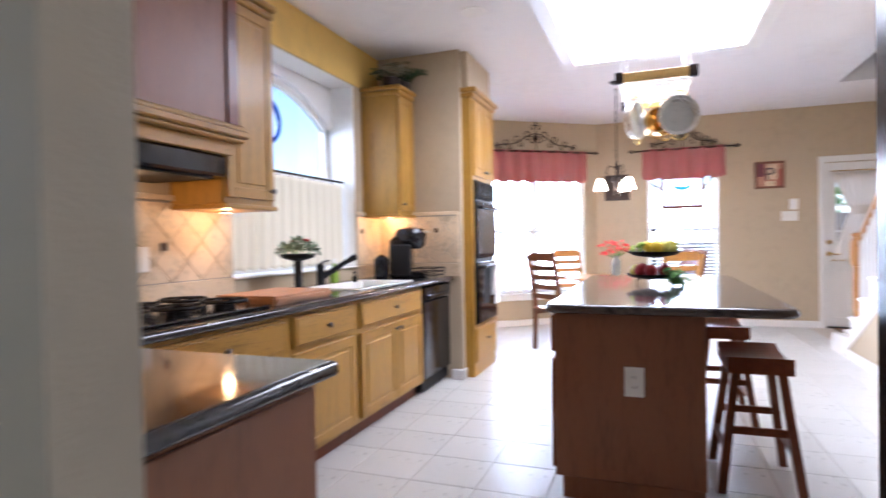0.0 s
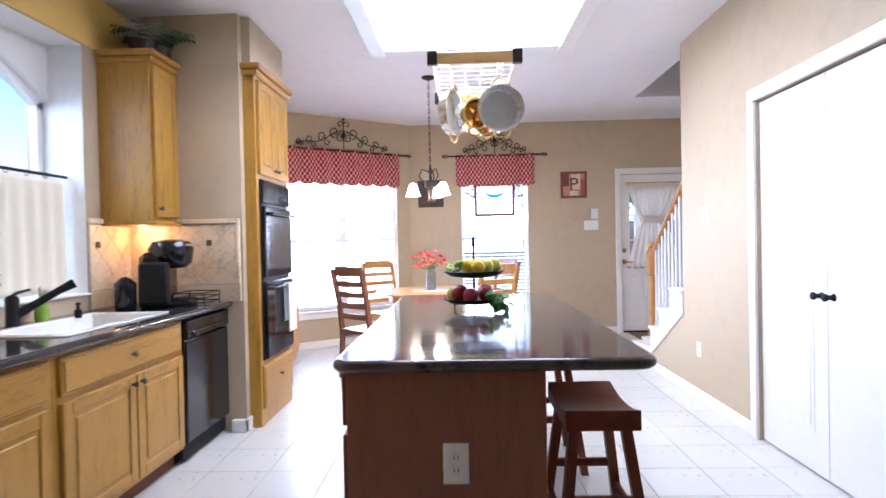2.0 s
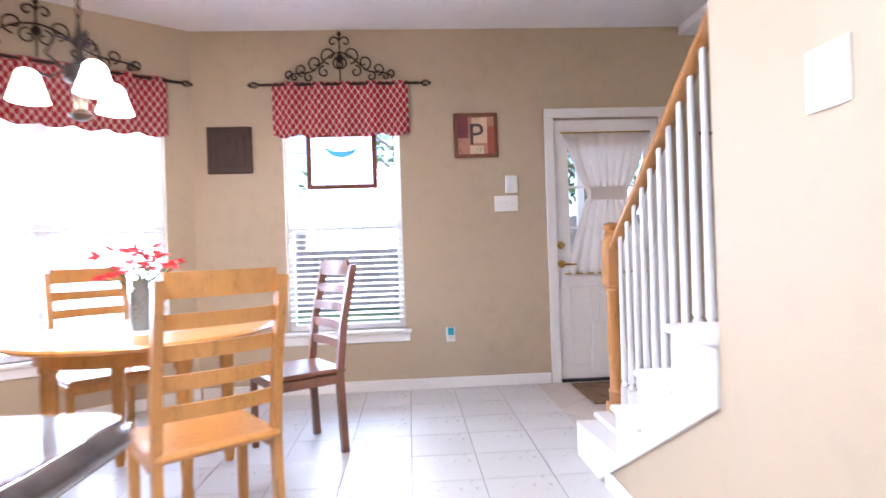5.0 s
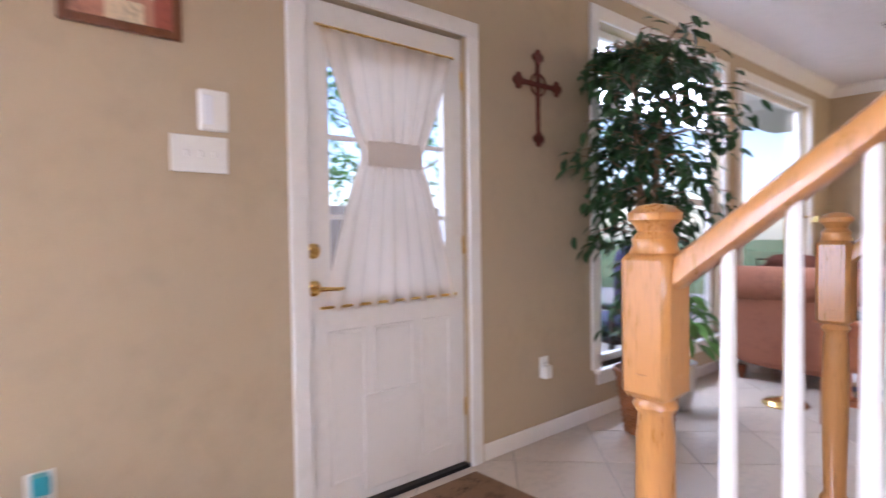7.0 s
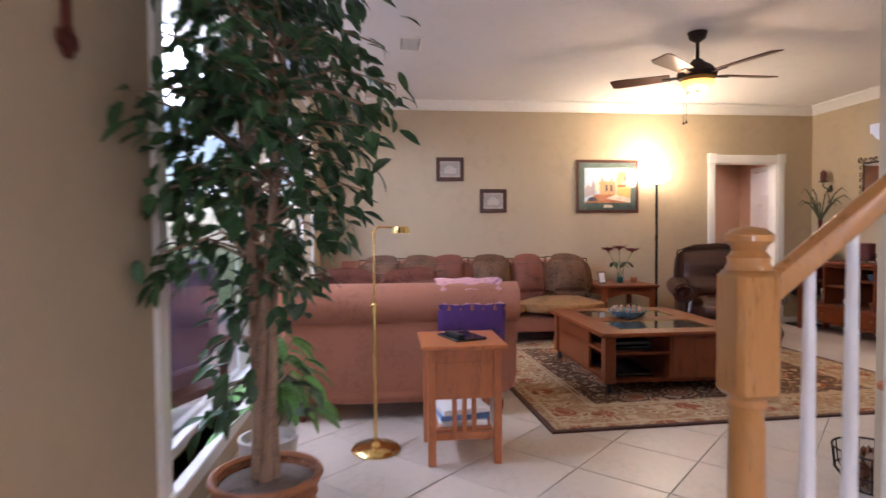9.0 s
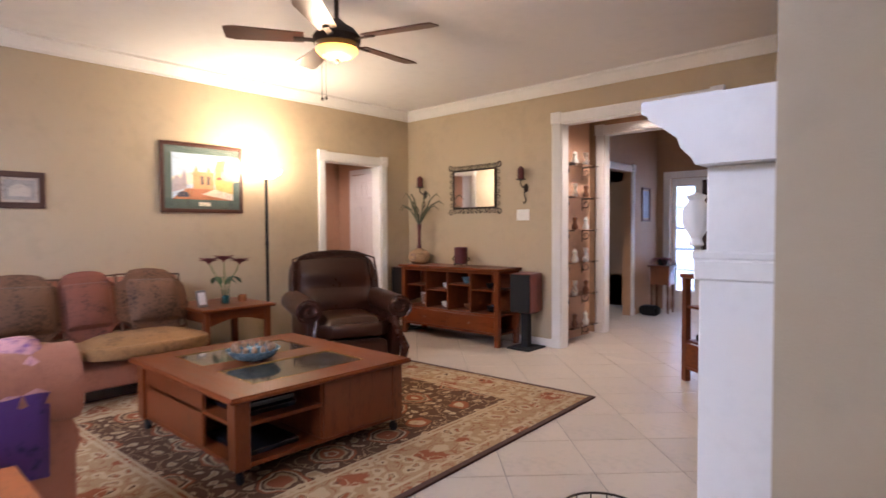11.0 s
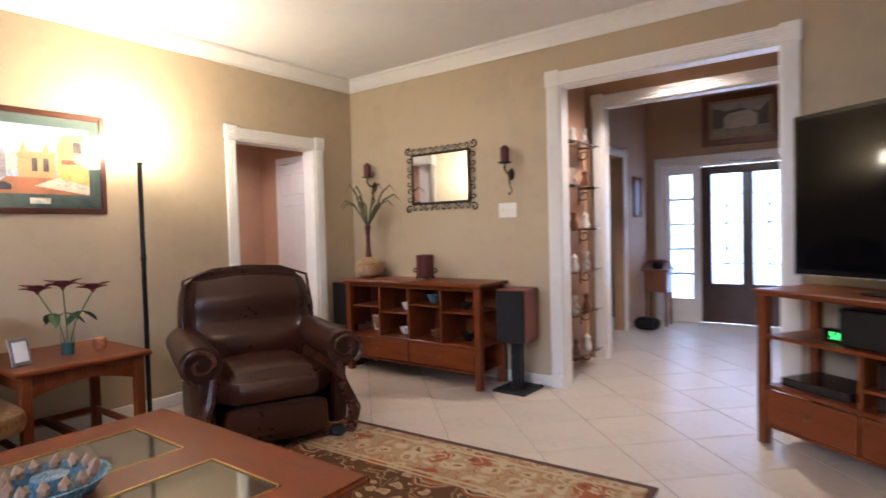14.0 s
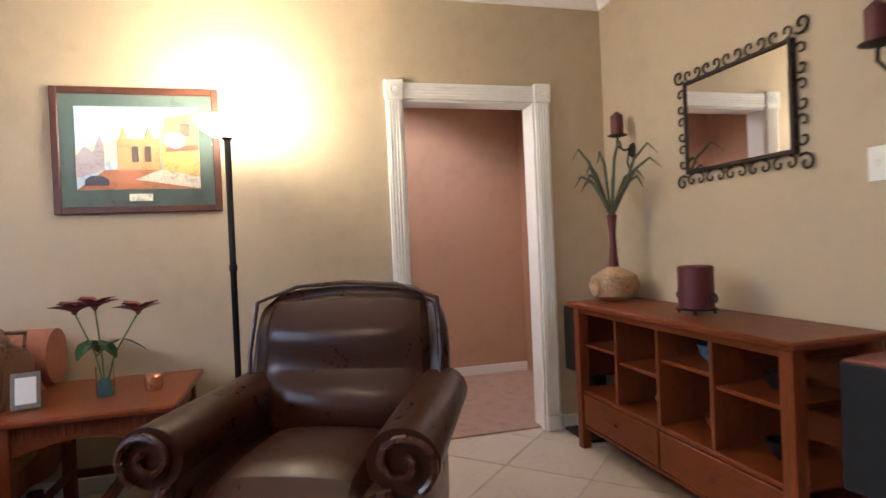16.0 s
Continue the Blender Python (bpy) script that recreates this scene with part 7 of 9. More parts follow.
# ---- coffee table ----
ct = thing("coffee_table", "large square cherry coffee table with glass insets", "coffee table")
TX0, TX1, TY0, TY1, TZ = 6.31, 7.61, 5.0, 6.14, 0.46
g = 0.17
gl = [(TX0 + g, TX0 + 0.56), (TX1 - 0.56, TX1 - g)]
xs = [TX0, *gl[0], *gl[1], TX1]
bm = B()
gy0, gy1 = TY0 + 0.2, TY1 - 0.2
for k, (a, b2) in enumerate(zip(xs, xs[1:])):
    if k in (1, 3):
        part("top_rail", bx(B(), (a, TY0, TZ - 0.03), (b2, gy0, TZ)), CHERRY, ct)
        part("top_rail", bx(B(), (a, gy1, TZ - 0.03), (b2, TY1, TZ)), CHERRY, ct)
    else:
        part("top_board", bx(B(), (a, TY0, TZ - 0.03), (b2, TY1, TZ)), CHERRY, ct)
sub("edge", CHERRY, ct, ((TX0 - 0.012, TY0 - 0.012, TZ - 0.028), (TX1 + 0.012, TY0, TZ - 0.004)), ((TX0 - 0.012, TY1, TZ - 0.028), (TX1 + 0.012, TY1 + 0.012, TZ - 0.004)), ((TX0 - 0.012, TY0, TZ - 0.028), (TX0, TY1, TZ - 0.004)), ((TX1, TY0, TZ - 0.028), (TX1 + 0.012, TY1, TZ - 0.004)), bevel=0.006)
MIRRORISH = mat("dark_smoked_glass", (0.05, 0.045, 0.035), 0.03, grain=0.05, spec=1.0, coat=1.0)
for a, b2 in gl:
    sub("glass_inset", MIRRORISH, ct, ((a, gy0, TZ - 0.012), (b2, gy1, TZ - 0.003)), bevel=0)
    sub("brass_rim", BRASS, ct, ((a, gy0, TZ - 0.01), (a + 0.008, gy1, TZ + 0.001)), ((b2 - 0.008, gy0, TZ - 0.01), (b2, gy1, TZ + 0.001)), ((a, gy0, TZ - 0.01), (b2, gy0 + 0.008, TZ + 0.001)), ((a, gy1 - 0.008, TZ - 0.01), (b2, gy1, TZ + 0.001)), bevel=0)
for x in (TX0 + 0.07, TX1 - 0.07):
    for y in (TY0 + 0.07, TY1 - 0.07):
        part("post", bx(B(), (x - 0.04, y - 0.04, 0.09), (x + 0.04, y + 0.04, TZ - 0.03), 0.004), CHERRY_Z, ct)
        bm = lathe(B(), [(0.026, -0.012), (0.03, 0.0), (0.026, 0.012)], 16, Matrix.Translation((x, y, 0.043)) @ pose(0, 0, 0, 90))
        rod(bm, (x, y, 0.05), (x, y, 0.095), 0.012, seg=8)
        part("caster", bm, BLACK_MATT, ct)
sub("bottom", CHERRY, ct, ((TX0 + 0.05, TY0 + 0.05, 0.09), (TX1 - 0.05, TY1 - 0.05, 0.115)))
sub("mid_shelf", CHERRY, ct, ((TX0 + 0.05, TY0 + 0.6, 0.29), (TX1 - 0.05, TY1 - 0.05, 0.31)))
sub("cabinet_door", CHERRY_Z, ct, ((TX0 + 0.035, TY0 + 0.11, 0.115), (TX0 + 0.055, TY0 + 0.6, TZ - 0.03)))
sub("cabinet_side", CHERRY_Z, ct, ((TX0 + 0.055, TY0 + 0.59, 0.115), (TX1 - 0.055, TY0 + 0.61, TZ - 0.03)), ((TX0 + 0.11, TY0 + 0.04, 0.115), (TX1 - 0.11, TY0 + 0.06, TZ - 0.03)), ((TX1 - 0.055, TY0 + 0.11, 0.115), (TX1 - 0.035, TY1 - 0.11, TZ - 0.03)), ((TX0 + 0.42, TY1 - 0.07, 0.115), (TX1 - 0.11, TY1 - 0.05, TZ - 0.03)))
for z, w in ((0.311, 0.2), (0.345, 0.18), (0.117, 0.22)):
    solid("media_box", bx(B(), (-w, -0.15, 0), (w, 0.15, 0.03), 0.004), BLACK, "flat black media box on the coffee table shelf", "electronics", m=pose(TX0 + 0.33, TY1 - 0.28, z), group="boxes in the coffee table")
bowlm = mat("blue_speckled_glaze", (0.08, 0.15, 0.2), 0.25, grain=0.6, scale=20)
cb2 = bowl(pose(6.98, 5.66, TZ), "blue glazed candle bowl ringed with seed pods", 0.16, 0.07, bowlm, "bowl")
for k in range(14):
    a = 2 * math.pi * k / 14
    solid("seed_pod", lathe(B(), [(0.0, -0.022), (0.016, -0.01), (0.018, 0.005), (0.0, 0.03)], 8), BARK, "brown seed pod lying round the candle bowl", "seed pod", m=pose(6.98 + 0.115 * math.cos(a), 5.66 + 0.115 * math.sin(a), TZ + 0.078, rnd(-20, 20), rnd(-20, 20)), smooth=True, group="pods in the bowl")
part("candle", lathe(B(), [(0.05, 0.02), (0.05, 0.08), (0.0, 0.085)], 16), bowlm, cb2)


# ---- recliner ----
rc = thing("recliner", "dark brown leather recliner with rolled arms and nailheads", "armchair", pose(8.1, 4.13, 0, 0, 0, -113))
rc.scale = (1.12, 1.1, 1.0)
part("base", soft(B(), (-0.27, -0.36, 0.06), (0.27, 0.34, 0.3), 0.04), LEATHER, rc, smooth=True)
part("footrest", soft(B(), (-0.26, -0.42, 0.07), (0.26, -0.34, 0.3), 0.03), LEATHER, rc, smooth=True)
part("seat_cushion", soft(B(), (-0.285, -0.44, 0.28), (0.285, 0.2, 0.47), 0.08, 6, 0.04), LEATHER, rc, smooth=True)
bm = soft(B(), (-0.37, 0, 0), (0.37, 0.2, 0.66), 0.07, 11, 0.02)
for v in bm.verts:
    f = v.co.z / 0.66
    v.co.x *= 0.97 + 0.04 * math.sin(f * 3) - 0.04 * max(0, f - 0.8) / 0.2
    if f > 0.85:
        v.co.z += 0.04 * (1 - (v.co.x / 0.37) ** 2)
    if v.co.y < 0.1:
        u = abs(v.co.x) / 0.37
        side = max(0, 1 - u ** 4)
        v.co.y -= side * (0.05 * math.exp(-((f - 0.3) / 0.17) ** 2) + 0.045 * math.exp(-((f - 0.72) / 0.14) ** 2) - 0.02 * math.exp(-((f - 0.52) / 0.04) ** 2))
        v.co.y += 0.012 * noise.noise(Vector((v.co.x * 9, v.co.z * 9, 3)))
ob = part("back", bm, LEATHER, rc, smooth=True)
ob.matrix_basis = pose(0, 0.14, 0.36, -14)
NAIL = mat("antique_brass_nailhead", (0.3, 0.2, 0.09), 0.35, metal=1.0)
bm = tube(B(), [(-0.36, -0.005, 0.1), (-0.375, -0.005, 0.4), (-0.36, -0.008, 0.62), (-0.2, -0.01, 0.685), (0, -0.01, 0.7), (0.2, -0.01, 0.685), (0.36, -0.008, 0.62), (0.375, -0.005, 0.4), (0.36, -0.005, 0.1)], 0.009, 6)
ob = part("back_piping", bm, LEATHER, rc, smooth=True)
ob.matrix_basis = pose(0, 0.14, 0.36, -14)
for s in (-1, 1):
    x0, x1 = sorted((s * 0.28, s * 0.4))
    part("arm", soft(B(), (x0, -0.38, 0.06), (x1, 0.3, 0.54), 0.04), LEATHER, rc, smooth=True)
    part("arm_roll", rod(B(), (s * 0.36, -0.41, 0.56), (s * 0.36, 0.3, 0.57), 0.1, seg=24), LEATHER, rc, smooth=True)
    bm = B()
    tube(bm, [(s * 0.36 + s * px, -0.425, z) for px, z in [(q[0] - 0.0, q[1]) for q in spiral(0, 0.56, 0.095, 0.02, -60, 420, 30)]], 0.012, 6)
    tube(bm, [(s * 0.31, -0.425, 0.48), (s * 0.33, -0.44, 0.36), (s * 0.39, -0.45, 0.2), (s * 0.37, -0.43, 0.06)], [0.02, 0.028, 0.036, 0.03], 8)
    part("arm_front", bm, mat("mahogany_leather_trim", (0.045, 0.014, 0.008), 0.26, grain=0.35, scale=5, bump=0.2, bump_scale=60), rc, smooth=True)
    for y in (-0.34, 0.3):
        part("foot", lathe(B(), [(0.03, 0.012), (0.05, 0.03), (0.03, 0.07)], 12, Matrix.Translation((s * 0.33, y, 0))), BLACK_MATT, rc)

# ---- end table and torchiere ----
et = thing("end_table", "cherry end table with fluted apron beside the sofa", "side table")
EX0, EX1, EY0, EY1, EZ = 8.33, 9.05, 4.69, 5.36, 0.6
sub("tabletop", CHERRY, et, ((EX0, EY0, EZ - 0.028), (EX1, EY1, EZ)), bevel=0.008)
for x in (EX0 + 0.06, EX1 - 0.06):
    for y in (EY0 + 0.06, EY1 - 0.06):
        part("leg", bx(B(), (x - 0.025, y - 0.025, 0), (x + 0.025, y + 0.025, EZ - 0.028), 0.004), CHERRY_Z, et)
bm = B()
n = 12
ya, yb = EY0 + 0.085, EY1 - 0.085
for i in range(n):
    u0, u1 = ya + (yb - ya) * i / n, ya + (yb - ya) * (i + 1) / n
    z0, z1 = EZ - 0.15 + 0.05 * math.sin(math.pi * i / n), EZ - 0.15 + 0.05 * math.sin(math.pi * (i + 1) / n)
    prism(bm, [(u0, z0), (u1, z1), (u1, EZ - 0.028), (u0, EZ - 0.028)], "x", EX0 + 0.05, EX0 + 0.068)
for k in range(18):
    y = ya + (yb - ya) * (k + 0.5) / 18
    bx(bm, (EX0 + 0.044, y - 0.006, EZ - 0.085), (EX0 + 0.051, y + 0.006, EZ - 0.035), 0.002)
part("apron", bm, CHERRY, et)
sub("apron_side", CHERRY, et, ((EX0 + 0.085, EY0 + 0.05, EZ - 0.12), (EX1 - 0.085, EY0 + 0.068, EZ - 0.028)), ((EX0 + 0.085, EY1 - 0.068, EZ - 0.12), (EX1 - 0.085, EY1 - 0.05, EZ - 0.028)))
sub("stretcher", CHERRY, et, ((EX0 + 0.085, EY0 + 0.05, 0.14), (EX1 - 0.085, EY0 + 0.07, 0.18)), ((EX0 + 0.085, EY1 - 0.07, 0.14), (EX1 - 0.085, EY1 - 0.05, 0.18)), ((EX0 + 0.05, EY0 + 0.32, 0.14), (EX1 - 0.05, EY0 + 0.36, 0.18)) , ((EX1 - 0.07, EY0 + 0.085, 0.14), (EX1 - 0.05, EY1 - 0.085, 0.18)))
tor = thing("torchiere", "tall black torchiere floor lamp, lit, behind the recliner", "floor lamp", pose(8.8, 4.5, 0))
part("base", lathe(B(), [(0.14, 0), (0.14, 0.018), (0.05, 0.03), (0.016, 0.05)], 28), BLACK_MATT, tor, smooth=True)
part("pole", lathe(B(), [(0.015, 0.04), (0.015, 1.1), (0.019, 1.105), (0.019, 1.13), (0.015, 1.135), (0.015, 1.73), (0.03, 1.745)], 16), BLACK_MATT, tor, smooth=True)
part("bowl_shade", lathe(B(), [(0.03, 1.745), (0.075, 1.755), (0.125, 1.79), (0.15, 1.83), (0.142, 1.83), (0.115, 1.795), (0.06, 1.765), (0.0, 1.76)], 32), glow_mat("lit_frosted_glass", (1.0, 0.8, 0.5), 7.0), tor, "lit frosted glass bowl shade", True)
lamp("torchiere_bulb", "POINT", pose(8.8, 4.5, 1.9), 31, (1, 0.83, 0.5), radius=0.09)
mv = thing("magnolia_vase", "glass of blue beads with dark red magnolias", "vase", pose(8.62, 5.02, EZ))
part("glass", lathe(B(), [(0.035, 0), (0.035, 0.13), (0.033, 0.13), (0.033, 0.004)], 20), glass_mat("thin_clear_glass"), mv, smooth=True)
part("beads", lathe(B(), [(0.031, 0.005), (0.031, 0.07), (0.0, 0.075)], 16), mat("teal_beads", (0.03, 0.16, 0.2), 0.2, grain=0.7, scale=60), mv)
MAG = mat("dark_red_petal", (0.16, 0.025, 0.03), 0.6, grain=0.4, scale=15)
for k, (dx, dy, z) in enumerate(((0.05, 0.12, 0.36), (-0.02, 0.02, 0.38), (0.0, -0.14, 0.35))):
    bs = tube(B(), [(0, 0, 0.02), (dx * 0.3, dy * 0.3, 0.18), (dx, dy, z)], 0.004, 5)
    part("stem", bs, STEM, mv)
    bloom = part("magnolia", lathe(B(), [(0.004, -0.01), (0.012, 0.0), (0.01, 0.02), (0.0, 0.028)], 10, Matrix.Translation((dx, dy, z))), MAG, mv)
    for j in range(7):
        bm = B()
        leaf_into(bm, Matrix.Translation((dx, dy, z)) @ pose(0, 0, 0, 0, -30 - 12 * (j % 2), j * 51), 0.1, 0.075, 0.35)
        part("petal", bm, MAG, bloom)
    bm = B()
    for j in range(2):
        leaf_into(bm, Matrix.Translation((dx * 0.5, dy * 0.5, 0.24)) @ pose(0, 0, 0, 0, 20, j * 170 + k * 60), 0.12, 0.06)
    part("leaf", bm, LEAF, mv)
ph = thing("photo_frame", "small grey framed photograph on the end table", "picture frame", pose(8.5, 5.27, EZ, -14, 0, -75))
sub("frame", mat("grey_metal_frame", (0.2, 0.2, 0.2), 0.4, metal=0.5, grain=0.2), ph, ((-0.05, 0, 0.004), (0.05, 0.012, 0.15)), bevel=0.003)
sub("photo", BLIND, ph, ((-0.035, -0.002, 0.025), (0.035, 0.0, 0.13)), bevel=0)
sub("easel", BLACK_MATT, ph, ((-0.015, 0.012, 0.0), (0.015, 0.05, 0.006)))
solid("candle_jar", lathe(B(), [(0.03, 0), (0.038, 0.02), (0.036, 0.06), (0.03, 0.065), (0.0, 0.05)], 18), mat("amber_mercury_glass", (0.5, 0.22, 0.1), 0.15, metal=0.5, grain=0.4, scale=30), "amber glass candle jar on the end table", "candle", m=pose(8.66, 4.84, EZ), smooth=True)


# ---- pictures on the far wall ----
ptg = framed("painting", "large framed street painting with a green mount", FAR @ pose(-4.965, 0, 1.74), 0.79, 0.645, 0.035, mat("dark_mahogany_frame", (0.07, 0.022, 0.012), 0.35, grain=0.3, scale=8), [
    ("sky", flat("pale_blue_wash", (0.45, 0.55, 0.66)), rect(-0.29, -0.2, 0.29, 0.225)),
    ("cloud", flat("cream_wash", (0.7, 0.62, 0.5)), [(-0.29, 0.0), (-0.1, 0.06), (0.1, 0.02), (0.29, 0.12), (0.29, 0.0), (0.1, -0.06), (-0.29, -0.06)]),
    ("street", flat("rust_street", (0.42, 0.16, 0.07)), [(-0.29, -0.2), (0.29, -0.2), (0.29, -0.14), (0.05, -0.09), (-0.16, -0.1)]),
    ("kerb", flat("pale_kerb", (0.7, 0.62, 0.5)), [(-0.02, -0.15), (0.29, -0.2), (0.29, -0.12), (0.1, -0.1)]),
    ("buildings", flat("grey_violet_houses", (0.35, 0.3, 0.33)), [(-0.29, -0.14), (-0.16, -0.1), (-0.16, 0.03), (-0.18, 0.07), (-0.21, -0.01), (-0.25, 0.02), (-0.29, -0.03)]),
    ("house", flat("ochre_house", (0.5, 0.3, 0.13)), [(-0.1, -0.1), (0.1, -0.1), (0.1, 0.06), (0.07, 0.06), (0.05, 0.13), (0.03, 0.06), (-0.05, 0.06), (-0.07, 0.13), (-0.09, 0.06), (-0.1, 0.05)]),
    ("tower", flat("yellow_facade", (0.68, 0.45, 0.14)), [(0.11, -0.1), (0.29, -0.14), (0.29, 0.2), (0.13, 0.17), (0.11, 0.1)]),
    ("awning", flat("red_awning", (0.4, 0.08, 0.05)), [(0.13, 0.02), (0.29, 0.03), (0.29, 0.0), (0.13, -0.01)]),
    ("window", flat("dark_windows", (0.1, 0.07, 0.07)), rect(-0.03, -0.06, 0.0, 0.02)),
    ("window", flat("dark_windows", (0.1, 0.07, 0.07)), rect(0.03, -0.06, 0.06, 0.02)),
    ("window", flat("dark_windows", (0.1, 0.07, 0.07)), rect(0.2, 0.07, 0.25, 0.14)),
    ("car", flat("dark_car", (0.05, 0.05, 0.07)), [(-0.25, -0.18), (-0.14, -0.18), (-0.14, -0.15), (-0.17, -0.13), (-0.22, -0.13), (-0.25, -0.15)]),
    ("plaque", flat("cream_name_plate", (0.75, 0.7, 0.55)), rect(-0.05, -0.262, 0.06, -0.225))], mat_col=flat("green_mount_board", (0.075, 0.11, 0.095)))
ob = part("glass", bx(B(), (-0.36, -0.026, -0.285), (0.36, -0.0245, 0.285)), GLASS, ptg)
ob.visible_shadow = False
for (y, z) in ((-6.905, 1.94), (-6.385, 1.565)):
    framed("small_picture", "small dark framed picture on the living room wall", FAR @ pose(y, 0, z), 0.33, 0.28, 0.045, mat("dark_wood_frame", (0.06, 0.025, 0.018), 0.4, grain=0.3, scale=8), [
        ("print", flat("grey_print", (0.3, 0.28, 0.26)), rect(-0.1, -0.075, 0.1, 0.075)),
        ("house", flat("sepia_house", (0.45, 0.4, 0.35)), [(-0.07, -0.05), (0.07, -0.05), (0.07, 0.02), (0.0, 0.05), (-0.07, 0.02)])], mat_col=flat("beige_mount", (0.4, 0.33, 0.27)))

# ---- mirror wall ----
MW = pose(0, WALL_M, 0, 0, 0, 180)
mir = thing("mirror", "rectangular mirror in a scrolled dark iron frame", "mirror", MW @ pose(-8.025, 0, 1.715))
MIRROR = mat("silvered_mirror", (0.9, 0.9, 0.9), 0.02, metal=1.0)
part("glass", bx(B(), (-0.3, -0.022, -0.21), (0.3, -0.012, 0.21)), MIRROR, mir)
sub("frame", IRON, mir, ((-0.32, -0.03, -0.23), (-0.3, 0, 0.23)), ((0.3, -0.03, -0.23), (0.32, 0, 0.23)), ((-0.3, -0.03, -0.23), (0.3, 0, -0.21)), ((-0.3, -0.03, 0.21), (0.3, 0, 0.23)), bevel=0.004)
bm = B()
for s in (-1, 1):
    for k in range(5):
        x = -0.26 + 0.13 * k
        for d in (-1, 1):
            tube(bm, [(x + d * (q[0]), -0.015, s * (0.262 + q[1])) for q in spiral(0.03, 0, 0.03, 0.008, -100, 220, 14)], 0.005, 5)
    for k in range(3):
        z = -0.14 + 0.14 * k
        for d in (-1, 1):
            tube(bm, [(s * (0.352 + q[1]), -0.015, z + d * q[0]) for q in spiral(0.034, 0, 0.032, 0.008, -100, 220, 14)], 0.005, 5)
    for d in (-1, 1):
        tube(bm, [(s * (0.33 + q[0]), -0.015, d * (0.24 + q[1])) for q in spiral(0.03, 0.03, 0.04, 0.01, 225, 600, 18)], 0.006, 5)
part("scrollwork", bm, IRON, mir)
CANDLE = mat("burgundy_wax", (0.09, 0.012, 0.015), 0.5, grain=0.15, scale=20)
for x in (-7.31, -8.83):
    sc = thing("wall_sconce", "dark iron wall sconce holding a burgundy candle", "sconce", MW @ pose(x, 0, 1.72), group="sconces beside the mirror")
    part("candle", lathe(B(), [(0.036, 0.06), (0.036, 0.17), (0.02, 0.185), (0.0, 0.2)], 18, Matrix.Translation((0, -0.1, 0))), CANDLE, sc, smooth=True)
    part("dish", lathe(B(), [(0.02, 0.045), (0.055, 0.055), (0.055, 0.06), (0.0, 0.06)], 18, Matrix.Translation((0, -0.1, 0))), IRON, sc, smooth=True)
    bm = tube(B(), [(0, -0.1, 0.05), (0.0, -0.105, 0.0), (0.0, -0.06, -0.03), (0.0, -0.02, -0.02)], 0.007, 6)
    tube(bm, [(0, -0.02, 0.0), (0.0, -0.04, -0.1), (0.02, -0.03, -0.17), (0.0, -0.04, -0.2), (-0.015, -0.03, -0.18)], 0.006, 6)
    part("bracket", bm, IRON, sc, smooth=True)
    part("backplate", lathe(B(), [(0.03, 0), (0.025, 0.012), (0.0, 0.02)], 16, Matrix.Translation((0, 0, -0.03)) @ Matrix.Diagonal((1, 1, 1.6, 1)) @ pose(0, 0, 0, 90)), IRON, sc, smooth=True)

con = thing("console", "cherry console with open cubbies and two drawers", "console")
CX0, CX1, CY0, CY1, CZ = 7.37, 8.83, 2.3, 2.69, 0.83
sub("top", CHERRY, con, ((CX0 - 0.03, CY0 - 0.01, CZ - 0.03), (CX1 + 0.03, CY1 + 0.03, CZ)), bevel=0.008)
for x in (CX0, CX1 - 0.055):
    for y in (CY0, CY1 - 0.055):
        part("post", bx(B(), (x, y, 0), (x + 0.055, y + 0.055, CZ - 0.03), 0.004), CHERRY_Z, con)
sub("back", CHERRY, con, ((CX0 + 0.02, CY0, 0.1), (CX1 - 0.02, CY0 + 0.012, CZ - 0.03)))
sub("bottom", CHERRY, con, ((CX0 + 0.02, CY0, 0.12), (CX1 - 0.02, CY1 - 0.015, 0.14)), ((CX0 + 0.02, CY0, 0.32), (CX1 - 0.02, CY1 - 0.015, 0.34)), ((CX0 + 0.02, CY0, CZ - 0.065), (CX1 - 0.02, CY1 - 0.015, CZ - 0.03)))
w = (CX1 - CX0 - 0.11) / 4
for k in range(1, 4):
    x = CX0 + 0.055 + w * k
    sub("divider", CHERRY_Z, con, ((x - 0.01, CY0 + 0.012, 0.34), (x + 0.01, CY1 - 0.018, CZ - 0.065)))
for k in range(4):
    x = CX0 + 0.055 + w * k
    z = 0.56 if k % 2 == 0 else 0.6
    z = (0.58, 0.62, 0.54, 0.58)[k]
    sub("shelf", CHERRY, con, ((x + 0.01, CY0 + 0.012, z), (x + w - 0.01, CY1 - 0.03, z + 0.016)))
for k in range(2):
    x = CX0 + 0.06 + 2 * w * k
    d = sub("drawer", CHERRY, con, ((x, CY1 - 0.03, 0.145), (x + 2 * w - 0.01, CY1 - 0.01, 0.315)), bevel=0.004)
    part("knob", lathe(B(), [(0.008, 0), (0.014, 0.014), (0.0, 0.02)], 10, Matrix.Translation((x + w, CY1 - 0.01, 0.23)) @ pose(0, 0, 0, -90)), CHAIRDARK, d)
